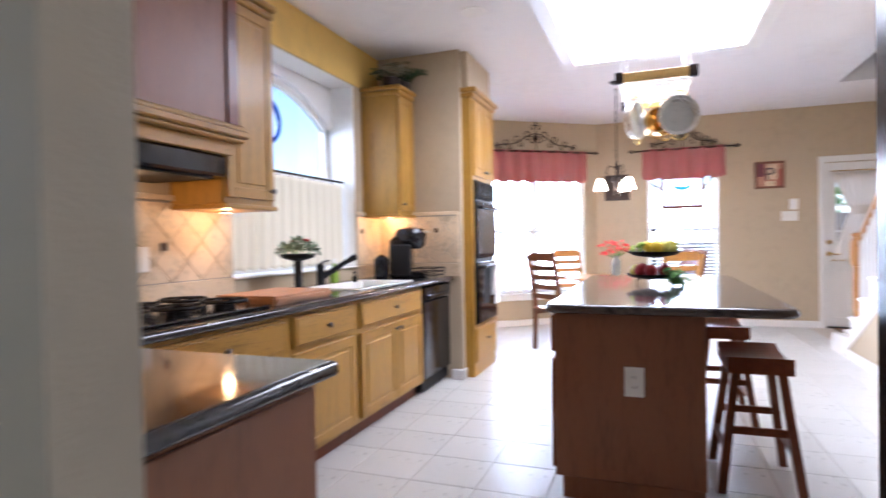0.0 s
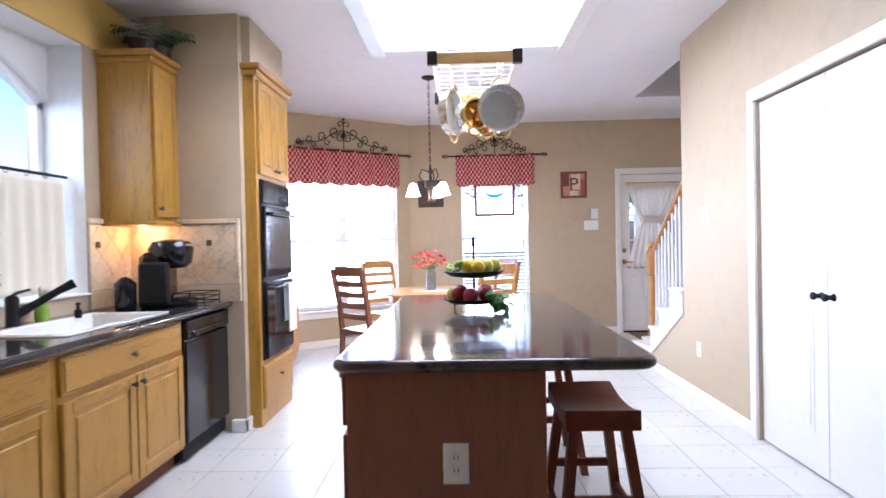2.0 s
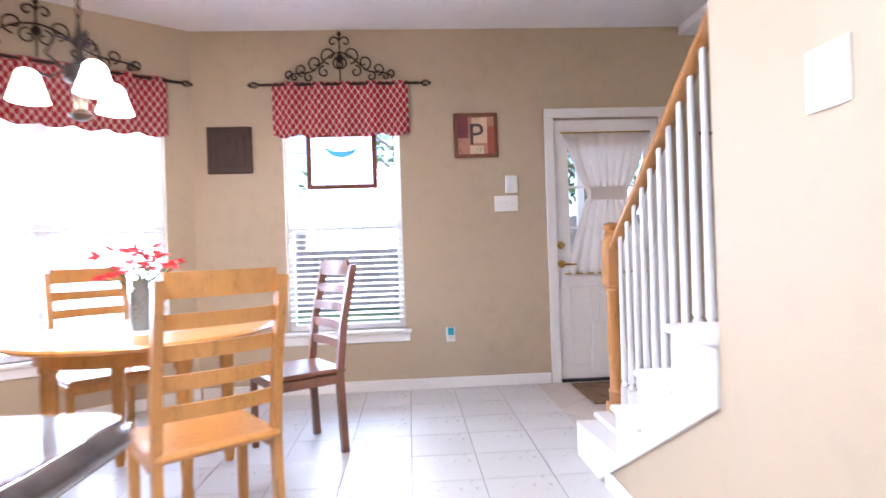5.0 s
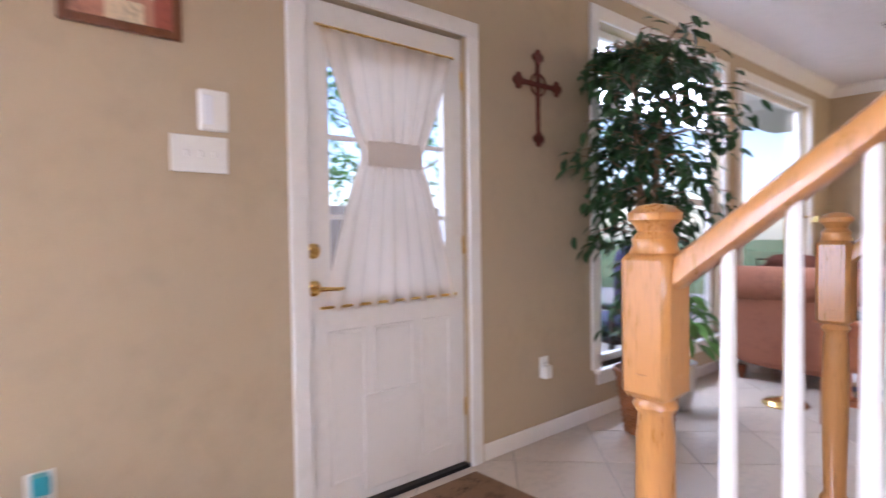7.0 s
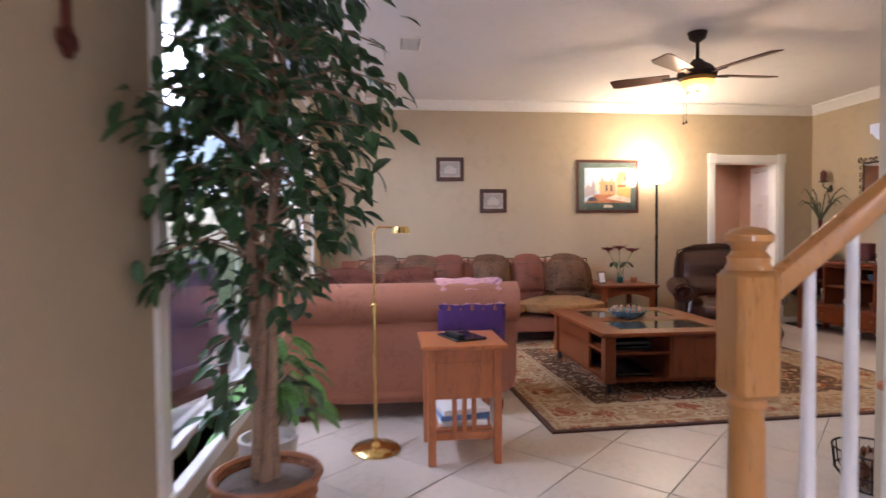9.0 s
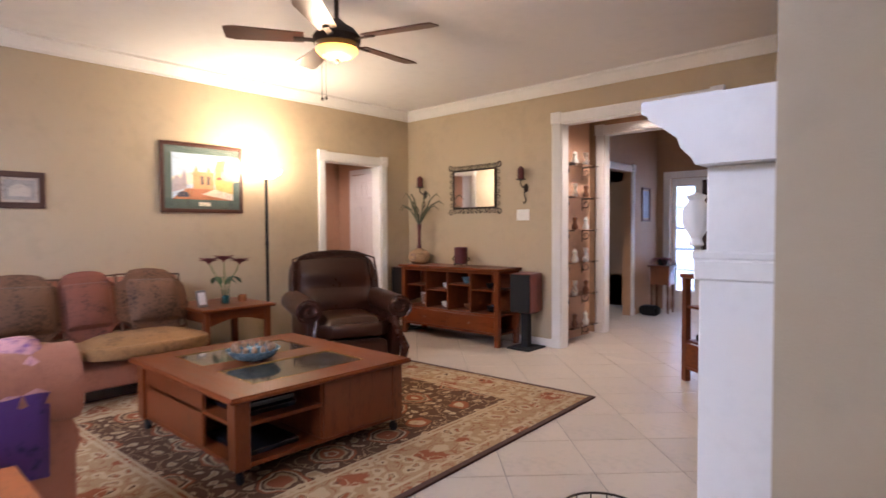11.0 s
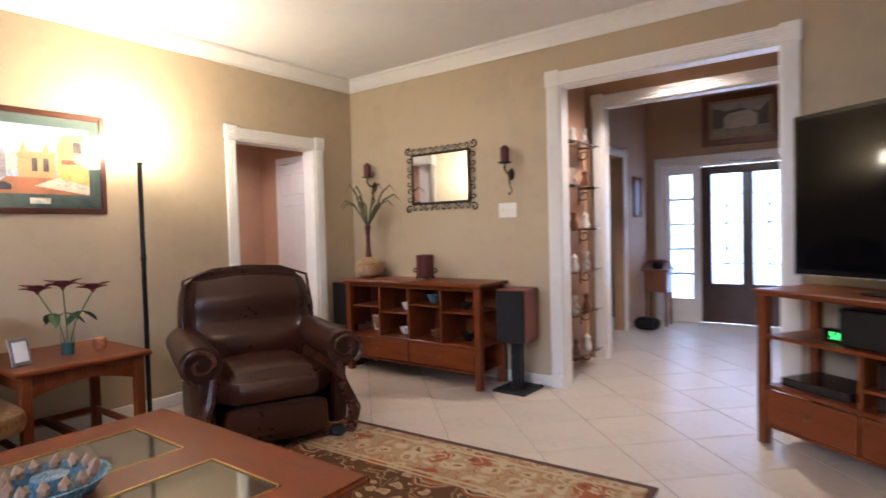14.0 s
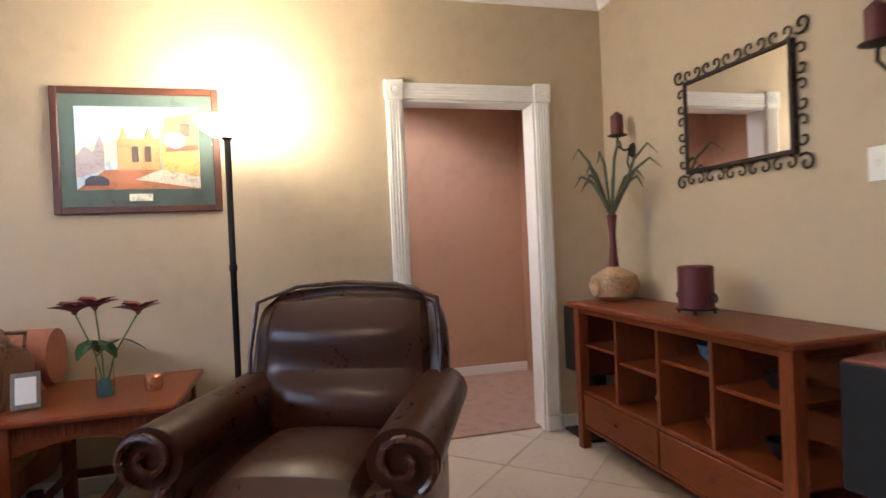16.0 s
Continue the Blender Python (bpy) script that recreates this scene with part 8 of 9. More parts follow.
for x, z, r, label, mt in ((7.62, 0.596, 0.05, "dark pottery piece on the console shelf", BLACK), (7.95, 0.636, 0.06, "small round bowl on the console shelf", bowlm), (8.25, 0.556, 0.055, "white shell ornament on the console shelf", PORCELAIN), (8.28, 0.34, 0.05, "grey seashell in the console cubby", PORCELAIN), (7.6, 0.34, 0.06, "dark bowl in the console cubby", BLACK), (7.93, 0.34, 0.055, "pottery bowl in the console cubby", CHAIRDARK)):
    bowl(pose(x, 2.5, z + 0.001), label, r, r * 1.2, mt, "ornament")
pf = thing("photo_frame", "white framed photograph in the console cubby", "picture frame", pose(8.6, 2.48, 0.341, 12, 0, 180))
sub("frame", PORCELAIN, pf, ((-0.08, 0, 0), (0.08, 0.012, 0.15)), bevel=0.003)
sub("photo", BARK, pf, ((-0.06, -0.002, 0.02), (0.06, 0.0, 0.13)), bevel=0)
pc = thing("pillar_candle", "burgundy pillar candle on an iron stand", "candle", pose(8.04, 2.5, CZ))
part("candle", lathe(B(), [(0.075, 0.03), (0.075, 0.21), (0.06, 0.215), (0.0, 0.2)], 28), CANDLE, pc, smooth=True)
bm = lathe(B(), [(0.08, 0.02), (0.085, 0.028), (0.0, 0.03)], 24)
for k in range(4):
    a = radians(45 + 90 * k)
    tube(bm, [(0.08 * math.cos(a), 0.08 * math.sin(a), 0.025), (0.07 * math.cos(a), 0.07 * math.sin(a), 0.004)], 0.006, 6)
for s in (-1, 1):
    tube(bm, [(s * (0.085 + q[0]), 0, 0.075 + q[1]) for q in spiral(0.025, 0, 0.025, 0.008, 180, -180, 14)], 0.006, 6)
    rod(bm, (s * 0.085, 0, 0.025), (s * 0.085, 0, 0.08), 0.005, seg=6)
part("stand", bm, IRON, pc)
gv = thing("gourd_vase", "tan gourd vase with a dark neck and grasses", "vase", pose(8.73, 2.48, CZ))
part("gourd", lathe(B(), [(0.06, 0), (0.12, 0.03), (0.14, 0.08), (0.12, 0.14), (0.05, 0.18), (0.03, 0.19)], 26), mat("mottled_tan_gourd", (0.34, 0.21, 0.1), 0.5, grain=0.4, scale=8), gv, smooth=True)
part("medallion", lathe(B(), [(0.05, 0), (0.045, 0.008), (0.02, 0.004)], 18, Matrix.Translation((-0.02, 0.128, 0.085)) @ pose(0, 0, 0, -90)), BARK, gv)
part("neck", lathe(B(), [(0.03, 0.185), (0.022, 0.25), (0.018, 0.38), (0.028, 0.47), (0.03, 0.48), (0.0, 0.47)], 18), CANDLE, gv, smooth=True)
bm = B()
for k in range(12):
    a, r, up = 6.28 * k / 12 + rnd(-0.3, 0.3), rnd(0.2, 0.34), rnd(0, 0.14) * (k % 3)
    tube(bm, [(0, 0, 0.46), (r * 0.2 * math.cos(a), r * 0.16 * math.sin(a), 0.56), (r * 0.55 * math.cos(a), r * 0.42 * math.sin(a), 0.67 + up * 0.7), (r * 0.9 * math.cos(a), r * 0.62 * math.sin(a), 0.7 + up), (r * 1.15 * math.cos(a), r * 0.75 * math.sin(a), 0.64 + up)], [0.006, 0.008, 0.009, 0.007, 0.002], 5)
part("grasses", bm, mat("dry_dark_grass", (0.07, 0.08, 0.045), 0.7, grain=0.4, scale=20), gv)
SPKWOOD = mat("burgundy_speaker_veneer", (0.13, 0.03, 0.022), 0.35, grain=0.3, scale=5, stretch=(6, 6, 0.8))
for x in (7.17, 8.98):
    sp = thing("speaker", "burgundy bookshelf loudspeaker with a black grille", "loudspeaker", pose(x, 2.47, 0.385, 0, 0, 8 if x < 8 else 4), group="speakers beside the console")
    sub("cabinet", SPKWOOD, sp, ((-0.115, -0.15, 0), (0.115, 0.13, 0.4)), bevel=0.004)
    sub("grille", BLACK_MATT, sp, ((-0.11, 0.13, 0.006), (0.11, 0.15, 0.394)), bevel=0.004)
    ss = thing("speaker_stand", "black steel speaker stand", "speaker stand", pose(x, 2.47, 0), group="speaker stands")
    sub("base", BLACK_MATT, ss, ((-0.14, -0.16, 0), (0.14, 0.16, 0.018)), bevel=0.004)
    sub("column", BLACK_MATT, ss, ((-0.04, -0.04, 0.018), (0.04, 0.04, 0.37)), bevel=0.004)
    sub("top_plate", BLACK_MATT, ss, ((-0.09, -0.09, 0.37), (0.09, 0.09, 0.384)), bevel=0.003)

# wide opening to the hall and foyer
casing("casing_foyer", "wide white fluted casing with corner blocks", MW, -6.88, -5.42, 2.33, 0.1, corner=True)
sub("jamb", WHITE, thing("jamb_foyer", "white painted lining of the wide opening", "door jamb", kind="structure"), ((5.42, WALL_M - 0.13, 0), (5.432, WALL_M, 2.33)), ((6.868, WALL_M - 0.13, 0), (6.88, WALL_M, 2.33)), ((5.432, WALL_M - 0.13, 2.318), (6.868, WALL_M, 2.33)))
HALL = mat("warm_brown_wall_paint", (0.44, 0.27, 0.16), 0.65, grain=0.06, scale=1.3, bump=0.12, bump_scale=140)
wall("wall_hall_niche", "warm tan painted niche wall with glass shelves", "x", 7.08, 7.2, 1.28, 2.13, 0, CEILING, material=PAINT_HALL)
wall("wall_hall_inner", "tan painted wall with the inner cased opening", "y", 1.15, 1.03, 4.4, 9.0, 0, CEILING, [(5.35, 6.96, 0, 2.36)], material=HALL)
casing("casing_inner", "white fluted casing of the inner opening", pose(0, 1.15, 0, 0, 0, 180), -6.96, -5.35, 2.36, 0.1, corner=True)
sub("jamb", WHITE, thing("jamb_inner", "white painted lining of the inner opening", "door jamb", kind="structure"), ((5.35, 1.03, 0), (5.362, 1.15, 2.36)), ((6.948, 1.03, 0), (6.96, 1.15, 2.36)), ((5.362, 1.03, 2.348), (6.948, 1.15, 2.36)))
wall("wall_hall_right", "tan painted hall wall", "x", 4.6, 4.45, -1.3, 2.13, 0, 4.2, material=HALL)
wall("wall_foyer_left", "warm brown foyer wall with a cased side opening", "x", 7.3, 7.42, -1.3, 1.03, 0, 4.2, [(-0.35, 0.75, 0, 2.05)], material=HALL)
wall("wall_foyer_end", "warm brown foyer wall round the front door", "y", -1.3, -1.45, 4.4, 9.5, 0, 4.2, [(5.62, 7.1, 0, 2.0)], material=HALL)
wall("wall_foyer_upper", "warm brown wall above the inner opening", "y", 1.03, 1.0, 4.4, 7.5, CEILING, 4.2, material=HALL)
solid("ceiling_foyer", bx(B(), (4.4, -1.5, 4.2), (7.6, 1.1, 4.3)), CEIL, "white high foyer ceiling", "ceiling", "structure")
casing("casing_foyer_side", "white casing of the foyer side opening", pose(7.3, 0, 0, 0, 0, -90), -0.75, 0.35, 2.05, 0.09, corner=True)
wall("wall_dining", "tan painted wall of the room beside the foyer", "y", -1.3, -1.45, 7.42, 9.5, 0, CEILING, [(7.5, 8.6, 0.5, 2.0)])
fd = thing("door_5", "dark stained front door with two leaded glass panes", "door", pose(0, -1.36, 0, 0, 0, 180), kind="structure")
DARKDOOR = mat("dark_stained_mahogany", (0.045, 0.018, 0.012), 0.3, grain=0.35, scale=5, stretch=(6, 6, 0.8), coat=0.3)
bm = B()
for lo, hi in (((-6.66, 0, 0.01), (-6.54, 0.05, 1.96)), ((-5.74, 0, 0.01), (-5.62, 0.05, 1.96)), ((-6.2, 0, 0.5), (-6.08, 0.05, 1.86)), ((-6.54, 0, 0.01), (-5.74, 0.05, 0.5)), ((-6.54, 0, 1.86), (-5.74, 0.05, 1.96))):
    bx(bm, lo, hi, 0.003)
part("leaf", bm, DARKDOOR, fd)
FROST = cloth_mat("frosted_bevelled_glass", (0.72, 0.8, 0.9), 0.65)
for a, b2 in ((-6.54, -6.2), (-6.08, -5.74)):
    d = part("pane", bx(B(), (a, 0.02, 0.5), (b2, 0.026, 1.86)), FROST, fd)
    c = (a + b2) / 2
    bm = B()
    for z0, s in ((1.1, 1.0), (0.85, 0.6), (1.4, 0.5)):
        pts = [(c, z0 + 0.18 * s), (c + 0.1 * s, z0), (c, z0 - 0.18 * s), (c - 0.1 * s, z0), (c, z0 + 0.18 * s)]
        tube(bm, [(x, 0.012, z) for x, z in pts], 0.009, 4)
    rod(bm, (c, 0.012, 0.52), (c, 0.012, 1.84), 0.006, seg=4)
    for z0 in (0.75, 1.25, 1.6):
        rod(bm, (a + 0.01, 0.012, z0), (b2 - 0.01, 0.012, z0), 0.006, seg=4)
    part("leading", bm, IRON, d)
for z in (0.95, 1.07):
    part("knob", lathe(B(), [(0.028, 0), (0.012, 0.02), (0.028, 0.045), (0.0, 0.06)], 14, Matrix.Translation((-5.68, 0, z)) @ pose(0, 0, 0, 90)), STEEL, fd, "silver knob", True)
sl = thing("window_6", "white framed sidelight with five small panes", "window", pose(0, -1.36, 0, 0, 0, 180), kind="structure")
sub("window_frame", WHITE, sl, ((-7.1, 0, 0), (-7.03, 0.06, 2.0)), ((-6.76, 0, 0), (-6.66, 0.06, 2.0)), ((-7.03, 0, 0), (-6.76, 0.06, 0.3)), ((-7.03, 0, 1.88), (-6.76, 0.06, 2.0)), ((-6.66, 0, 1.965), (-5.62, 0.06, 2.0)))
for k in range(1, 5):
    sub("glazing_bar", WHITE, sl, ((-7.03, 0.015, 0.3 + 0.316 * k - 0.012), (-6.76, 0.045, 0.3 + 0.316 * k + 0.012)))
for k in range(5):
    part("pane", bx(B(), (-7.03, 0.025, 0.31 + 0.316 * k), (-6.76, 0.03, 0.3 + 0.316 * (k + 1))), FROST, sl)
casing("casing_front_door", "white casing round the front door and sidelight", pose(0, -1.3, 0, 0, 0, 180), -7.1, -5.62, 2.0, 0.1)
framed("framed_print", "large dark framed sepia print above the front door", pose(6.2, -1.3, 2.5, 0, 0, 180), 0.85, 0.62, 0.08, CHAIRDARK, [
    ("print", flat("sepia_sky", (0.45, 0.4, 0.34)), rect(-0.3, -0.2, 0.3, 0.2)),
    ("tree_line", flat("sepia_trees", (0.15, 0.13, 0.11)), [(-0.3, -0.1), (-0.3, 0.15), (-0.15, 0.1), (0.0, 0.12), (0.2, 0.06), (0.3, 0.16), (0.3, -0.1)]),
    ("house", flat("pale_sepia_house", (0.6, 0.55, 0.48)), [(-0.18, -0.12), (0.18, -0.12), (0.18, 0.03), (0.1, 0.09), (-0.12, 0.07), (-0.18, 0.02)]),
    ("ground", flat("sepia_ground", (0.38, 0.34, 0.28)), rect(-0.3, -0.2, 0.3, -0.11))])
framed("small_picture", "dark framed picture on the foyer side wall", pose(7.3, -0.85, 1.6, 0, 0, -90), 0.3, 0.5, 0.03, CHAIRDARK, [("print", flat("dim_print", (0.25, 0.24, 0.26)), rect(-0.11, -0.2, 0.11, 0.2))])
for k in range(6):
    z = 0.15 + 0.36 * k
    sh = thing("glass_shelf", "glass shelf on scrolled iron brackets", "shelf", pose(7.08, 1.68, z), group="niche shelves")
    ob = part("glass", bx(B(), (-0.17, -0.3, 0.0), (0.0, 0.3, 0.008)), GLASS, sh)
    for y in (-0.22, 0.22):
        bm = rod(B(), (0, y, -0.006), (-0.16, y, -0.006), 0.005, seg=6)
        tube(bm, [(-0.02 - q[0], y, -0.06 - q[1]) for q in spiral(0.03, 0, 0.05, 0.012, 140, -220, 16)], 0.005, 5)
        rod(bm, (-0.004, y, 0.0), (-0.004, y, -0.14), 0.005, seg=6)
        part("bracket", bm, IRON, sh)
    for j, y in enumerate((-0.15, 0.1)):
        solid("figurine", lathe(B(), [(0.03, 0), (0.04, 0.03), (0.02, 0.08), (0.03, 0.11 + 0.02 * ((j + k) % 3)), (0.0, 0.15)], 12), (PORCELAIN, CHAIRDARK, STEEL)[(j + k) % 3], "small figurine standing on the niche shelf", "figurine", m=pose(6.99, 1.68 + y, z + 0.008), smooth=True, group="shelf figurines")
fst = thing("plant_stand", "small dark wooden stand in the foyer", "side table", pose(7.08, -0.95, 0))
sub("top", CHAIRDARK, fst, ((-0.17, -0.15, 0.68), (0.17, 0.15, 0.7)), bevel=0.004)
sub("box", CHAIRDARK, fst, ((-0.14, -0.12, 0.42), (0.14, 0.12, 0.68)))
for x in (-0.12, 0.12):
    for y in (-0.1, 0.1):
        part("leg", lathe(B(), [(0.012, 0), (0.018, 0.1), (0.012, 0.25), (0.02, 0.42)], 10, Matrix.Translation((x, y, 0))), CHAIRDARK, fst)
fern("silk_flowers", "dark pot of dusty flowers on the foyer stand", pose(7.08, -0.95, 0.82), 22, 0.22, MAG, BLACK_MATT).location.z = 0.8
solid("doorstop", soft(B(), (-0.14, -0.1, 0), (0.14, 0.1, 0.15), 0.07, 5), BLACK_MATT, "low dark doorstop on the foyer floor", "doorstop", m=pose(7.1, -0.55, 0), smooth=True)

# ---- television and stand ----
TV = pose(4.82, 3.15, 0, 0, 0, 145.7)
ts = thing("tv_stand", "cherry television stand with open shelves and drawers", "tv stand", TV)
sub("top", CHERRY, ts, ((-0.84, -0.02, 0.84), (0.84, 0.46, 0.875)), bevel=0.008)
for x in (-0.83, 0.775):
    for y in (0.0, 0.4):
        part("post", bx(B(), (x, y, 0), (x + 0.055, y + 0.05, 0.84), 0.004), CHERRY_Z, ts)
sub("shelf", CHERRY, ts, ((-0.78, 0.01, 0.6), (0.78, 0.44, 0.62)), ((-0.78, 0.01, 0.32), (0.78, 0.44, 0.34)), ((-0.78, 0.01, 0.1), (0.78, 0.44, 0.12)))
sub("shelf", CHERRY, ts, ((-0.26, 0.01, 0.43), (0.78, 0.44, 0.445)))
for x in (-0.27, 0.25):
    sub("divider", CHERRY_Z, ts, ((x - 0.01, 0.015, 0.34), (x + 0.01, 0.44, 0.6)))
sub("back", CHERRY, ts, ((-0.25, 0.43, 0.12), (0.78, 0.445, 0.84)))
for k in range(3):
    x = -0.77 + 0.515 * k
    d = sub("drawer", CHERRY, ts, ((x, -0.004, 0.125), (x + 0.505, 0.016, 0.315)), bevel=0.004)
    part("knob", lathe(B(), [(0.008, 0), (0.014, 0.014), (0.0, 0.02)], 10, Matrix.Translation((x + 0.25, -0.004, 0.22)) @ pose(0, 0, 0, 90)), CHAIRDARK, d)
tv = thing("television", "large flat black television, switched off, on the stand", "television", TV @ pose(0, 0.22, 0.876))
sub("panel", BLACK, tv, ((-0.76, -0.02, 0.075), (0.74, 0.04, 0.95)), bevel=0.006)
part("screen", bx(B(), (-0.735, -0.0225, 0.105), (0.715, -0.0205, 0.925)), mat("dark_screen_glass", (0.003, 0.003, 0.004), 0.07, spec=0.12), tv)
sub("trim", STEEL, tv, ((-0.76, -0.022, 0.07), (0.74, 0.0, 0.076)), bevel=0.001)
sub("neck", BLACK, tv, ((-0.12, 0.0, 0.01), (0.12, 0.05, 0.09)), bevel=0.004)
sub("foot", BLACK, tv, ((-0.33, -0.12, 0), (0.33, 0.16, 0.014)), bevel=0.006)
sb = thing("speaker_bar", "long black centre speaker on the stand's upper shelf", "loudspeaker", TV @ pose(0.1, 0.12, 0.621))
sub("body", BLACK, sb, ((-0.5, -0.06, 0), (0.45, 0.2, 0.19)), bevel=0.01)
sub("grille", BLACK_MATT, sb, ((-0.49, -0.08, 0.008), (0.44, -0.06, 0.182)), bevel=0.006)
for x, z, w, h in ((-0.02, 0.446, 0.2, 0.12), (-0.02, 0.341, 0.2, 0.07), (0.5, 0.341, 0.21, 0.07), (0.5, 0.446, 0.19, 0.06), (-0.54, 0.341, 0.19, 0.045)):
    av = thing("media_player", "flat black media player on the stand's shelf", "electronics", TV @ pose(x, 0.2, z + 0.001), group="media boxes")
    sub("case", BLACK, av, ((-w, -0.14, 0), (w, 0.15, h)), bevel=0.004)
    if z < 0.4 and x > 0.3:
        part("display", bx(B(), (-0.05, -0.143, 0.025), (0.02, -0.141, 0.05)), glow_mat("blue_led", (0.1, 0.15, 1.0), 2.5), av, "small blue lit display")
clk = thing("clock", "small black clock with green digits on the stand shelf", "clock", TV @ pose(-0.45, 0.1, 0.621))
sub("case", BLACK, clk, ((-0.07, 0, 0), (0.07, 0.05, 0.07)), bevel=0.006)
fc = bpy.data.curves.new("digits", "FONT")
fc.body, fc.size, fc.extrude, fc.align_x, fc.align_y = "54", 0.055, 0.0005, "CENTER", "CENTER"
fc.materials.append(glow_mat("green_led", (0.1, 1.0, 0.15), 1.5))
fo = new("digits", fc)
fo.parent = clk
fo.matrix_basis = pose(0, -0.002, 0.035, 90)

# ---- fireplace ----
fp = thing("fireplace", "white painted fireplace mantel with a moulded shelf", "fireplace", kind="structure")
FX0 = 4.11
for a, b2 in ((4.1, 4.36), (5.4, 5.66)):
    sub("leg", WHITE, fp, ((FX0, a, 0), (4.4, b2, 1.15)), ((FX0, a - 0.012, 0), (4.415, b2 + 0.012, 0.16)), ((FX0, a - 0.01, 1.09), (4.412, b2 + 0.01, 1.15)), ((4.4, a + 0.05, 0.2), (4.408, b2 - 0.05, 1.05)), bevel=0.006)
    part("turned_finial", lathe(B(), [(0.0, 1.18), (0.022, 1.19), (0.015, 1.21), (0.038, 1.25), (0.042, 1.29), (0.022, 1.325), (0.03, 1.34), (0.0, 1.35)], 18, Matrix.Translation((4.43, (a + b2) / 2 - 0.06 if a < 5 else (a + b2) / 2 + 0.06, 0))), WHITE, fp, smooth=True)
sub("frieze", WHITE, fp, ((FX0, 4.1, 1.15), (4.38, 5.66, 1.42)), ((FX0, 4.09, 1.15), (4.42, 5.67, 1.175)), bevel=0.006)
prof = [(FX0, 1.42), (4.39, 1.42), (4.40, 1.44), (4.43, 1.47), (4.44, 1.5), (4.48, 1.53), (4.52, 1.56), (4.53, 1.575), (4.545, 1.58), (4.545, 1.615), (FX0, 1.615)]
bm = B()
prism(bm, prof, "y", 4.03, 5.73)
part("mantel_shelf", bm, WHITE, fp)
SURR = mat("cream_marble", (0.66, 0.62, 0.54), 0.2, grain=0.15, scale=5)
sub("surround", SURR, fp, ((FX0, 4.36, 0), (4.33, 4.55, 1.15)), ((FX0, 5.21, 0), (4.33, 5.4, 1.15)), ((FX0, 4.55, 0.9), (4.33, 5.21, 1.15)), bevel=0.003)
sub("firebox", BLACK_MATT, fp, ((FX0 + 0.005, 4.55, 0), (FX0 + 0.02, 5.21, 0.9)), ((FX0 + 0.02, 4.55, 0), (4.3, 4.56, 0.9)), ((FX0 + 0.02, 5.35, 0), (4.3, 5.21, 0.9)), ((FX0 + 0.02, 4.55, 0.885), (4.3, 5.21, 0.9)), bevel=0)
sub("hearth", SURR, fp, ((FX0, 4.3, 0), (4.55, 5.45, 0.012)), bevel=0.003)
for y, h in ((4.16, 0.32), (4.3, 0.36)):
    ch = thing("candle_holder", "tall twisted dark candle holder with a red glass", "candle holder", pose(4.36, y, 1.615), group="mantel candle holders")
    part("stem", lathe(B(), [(0.045, 0), (0.04, 0.01), (0.012, 0.03), (0.014, 0.08), (0.008, 0.1), (0.014, 0.14), (0.008, h * 0.5), (0.03, h * 0.52), (0.035, h * 0.53)], 14), CHAIRDARK, ch, smooth=True)
    part("glass_cup", lathe(B(), [(0.02, h * 0.53), (0.045, h * 0.62), (0.04, h * 0.75), (0.05, h * 0.85), (0.046, h * 0.85), (0.034, h * 0.75), (0.04, h * 0.63)], 16), glass_mat("rose_glass", (0.9, 0.5, 0.5)), ch, smooth=True)
    part("wax", lathe(B(), [(0.034, h * 0.6), (0.034, h * 0.7), (0.0, h * 0.72)], 12), CANDLE, ch)
tool = thing("fire_tools", "black iron fireplace tool set on a round base", "fireplace tools", pose(4.5, 3.95, 0))
part("base", lathe(B(), [(0.12, 0), (0.12, 0.012), (0.02, 0.025)], 24), BLACK_MATT, tool)
part("post", rod(B(), (0, 0, 0.02), (0, 0, 0.75), 0.01), BLACK_MATT, tool)
for k in range(4):
    a = k * 1.57 + 0.5
    x, y = 0.07 * math.cos(a), 0.07 * math.sin(a)
    bm = rod(B(), (x, y, 0.1), (x, y, 0.7), 0.006, seg=8)
    bx(bm, (x - 0.03, y - 0.006, 0.06 + 0.01 * k), (x + 0.03, y + 0.006, 0.2), 0.004)
    part(("shovel", "poker", "brush", "tongs")[k], bm, BLACK_MATT, tool)
    part("grip", lathe(B(), [(0.008, 0.6), (0.013, 0.64), (0.01, 0.7), (0.0, 0.72)], 8, Matrix.Translation((x, y, 0))), BLACK_MATT, tool)
bk = thing("wire_basket", "dark wire basket of pine cones on the floor", "basket", pose(4.8, 5.45, 0))
bm = B()
for k in range(16):
    a = 2 * math.pi * k / 16
    tube(bm, [(0.1 * math.cos(a), 0.1 * math.sin(a), 0.004), (0.15 * math.cos(a), 0.15 * math.sin(a), 0.08), (0.16 * math.cos(a), 0.16 * math.sin(a), 0.18)], 0.003, 4)
for r, z in ((0.1, 0.004), (0.15, 0.08), (0.16, 0.18)):
    tube(bm, [(r * math.cos(a), r * math.sin(a), z) for a in [2 * math.pi * i / 32 for i in range(33)]], 0.005, 5)
part("wire", bm, IRON, bk)
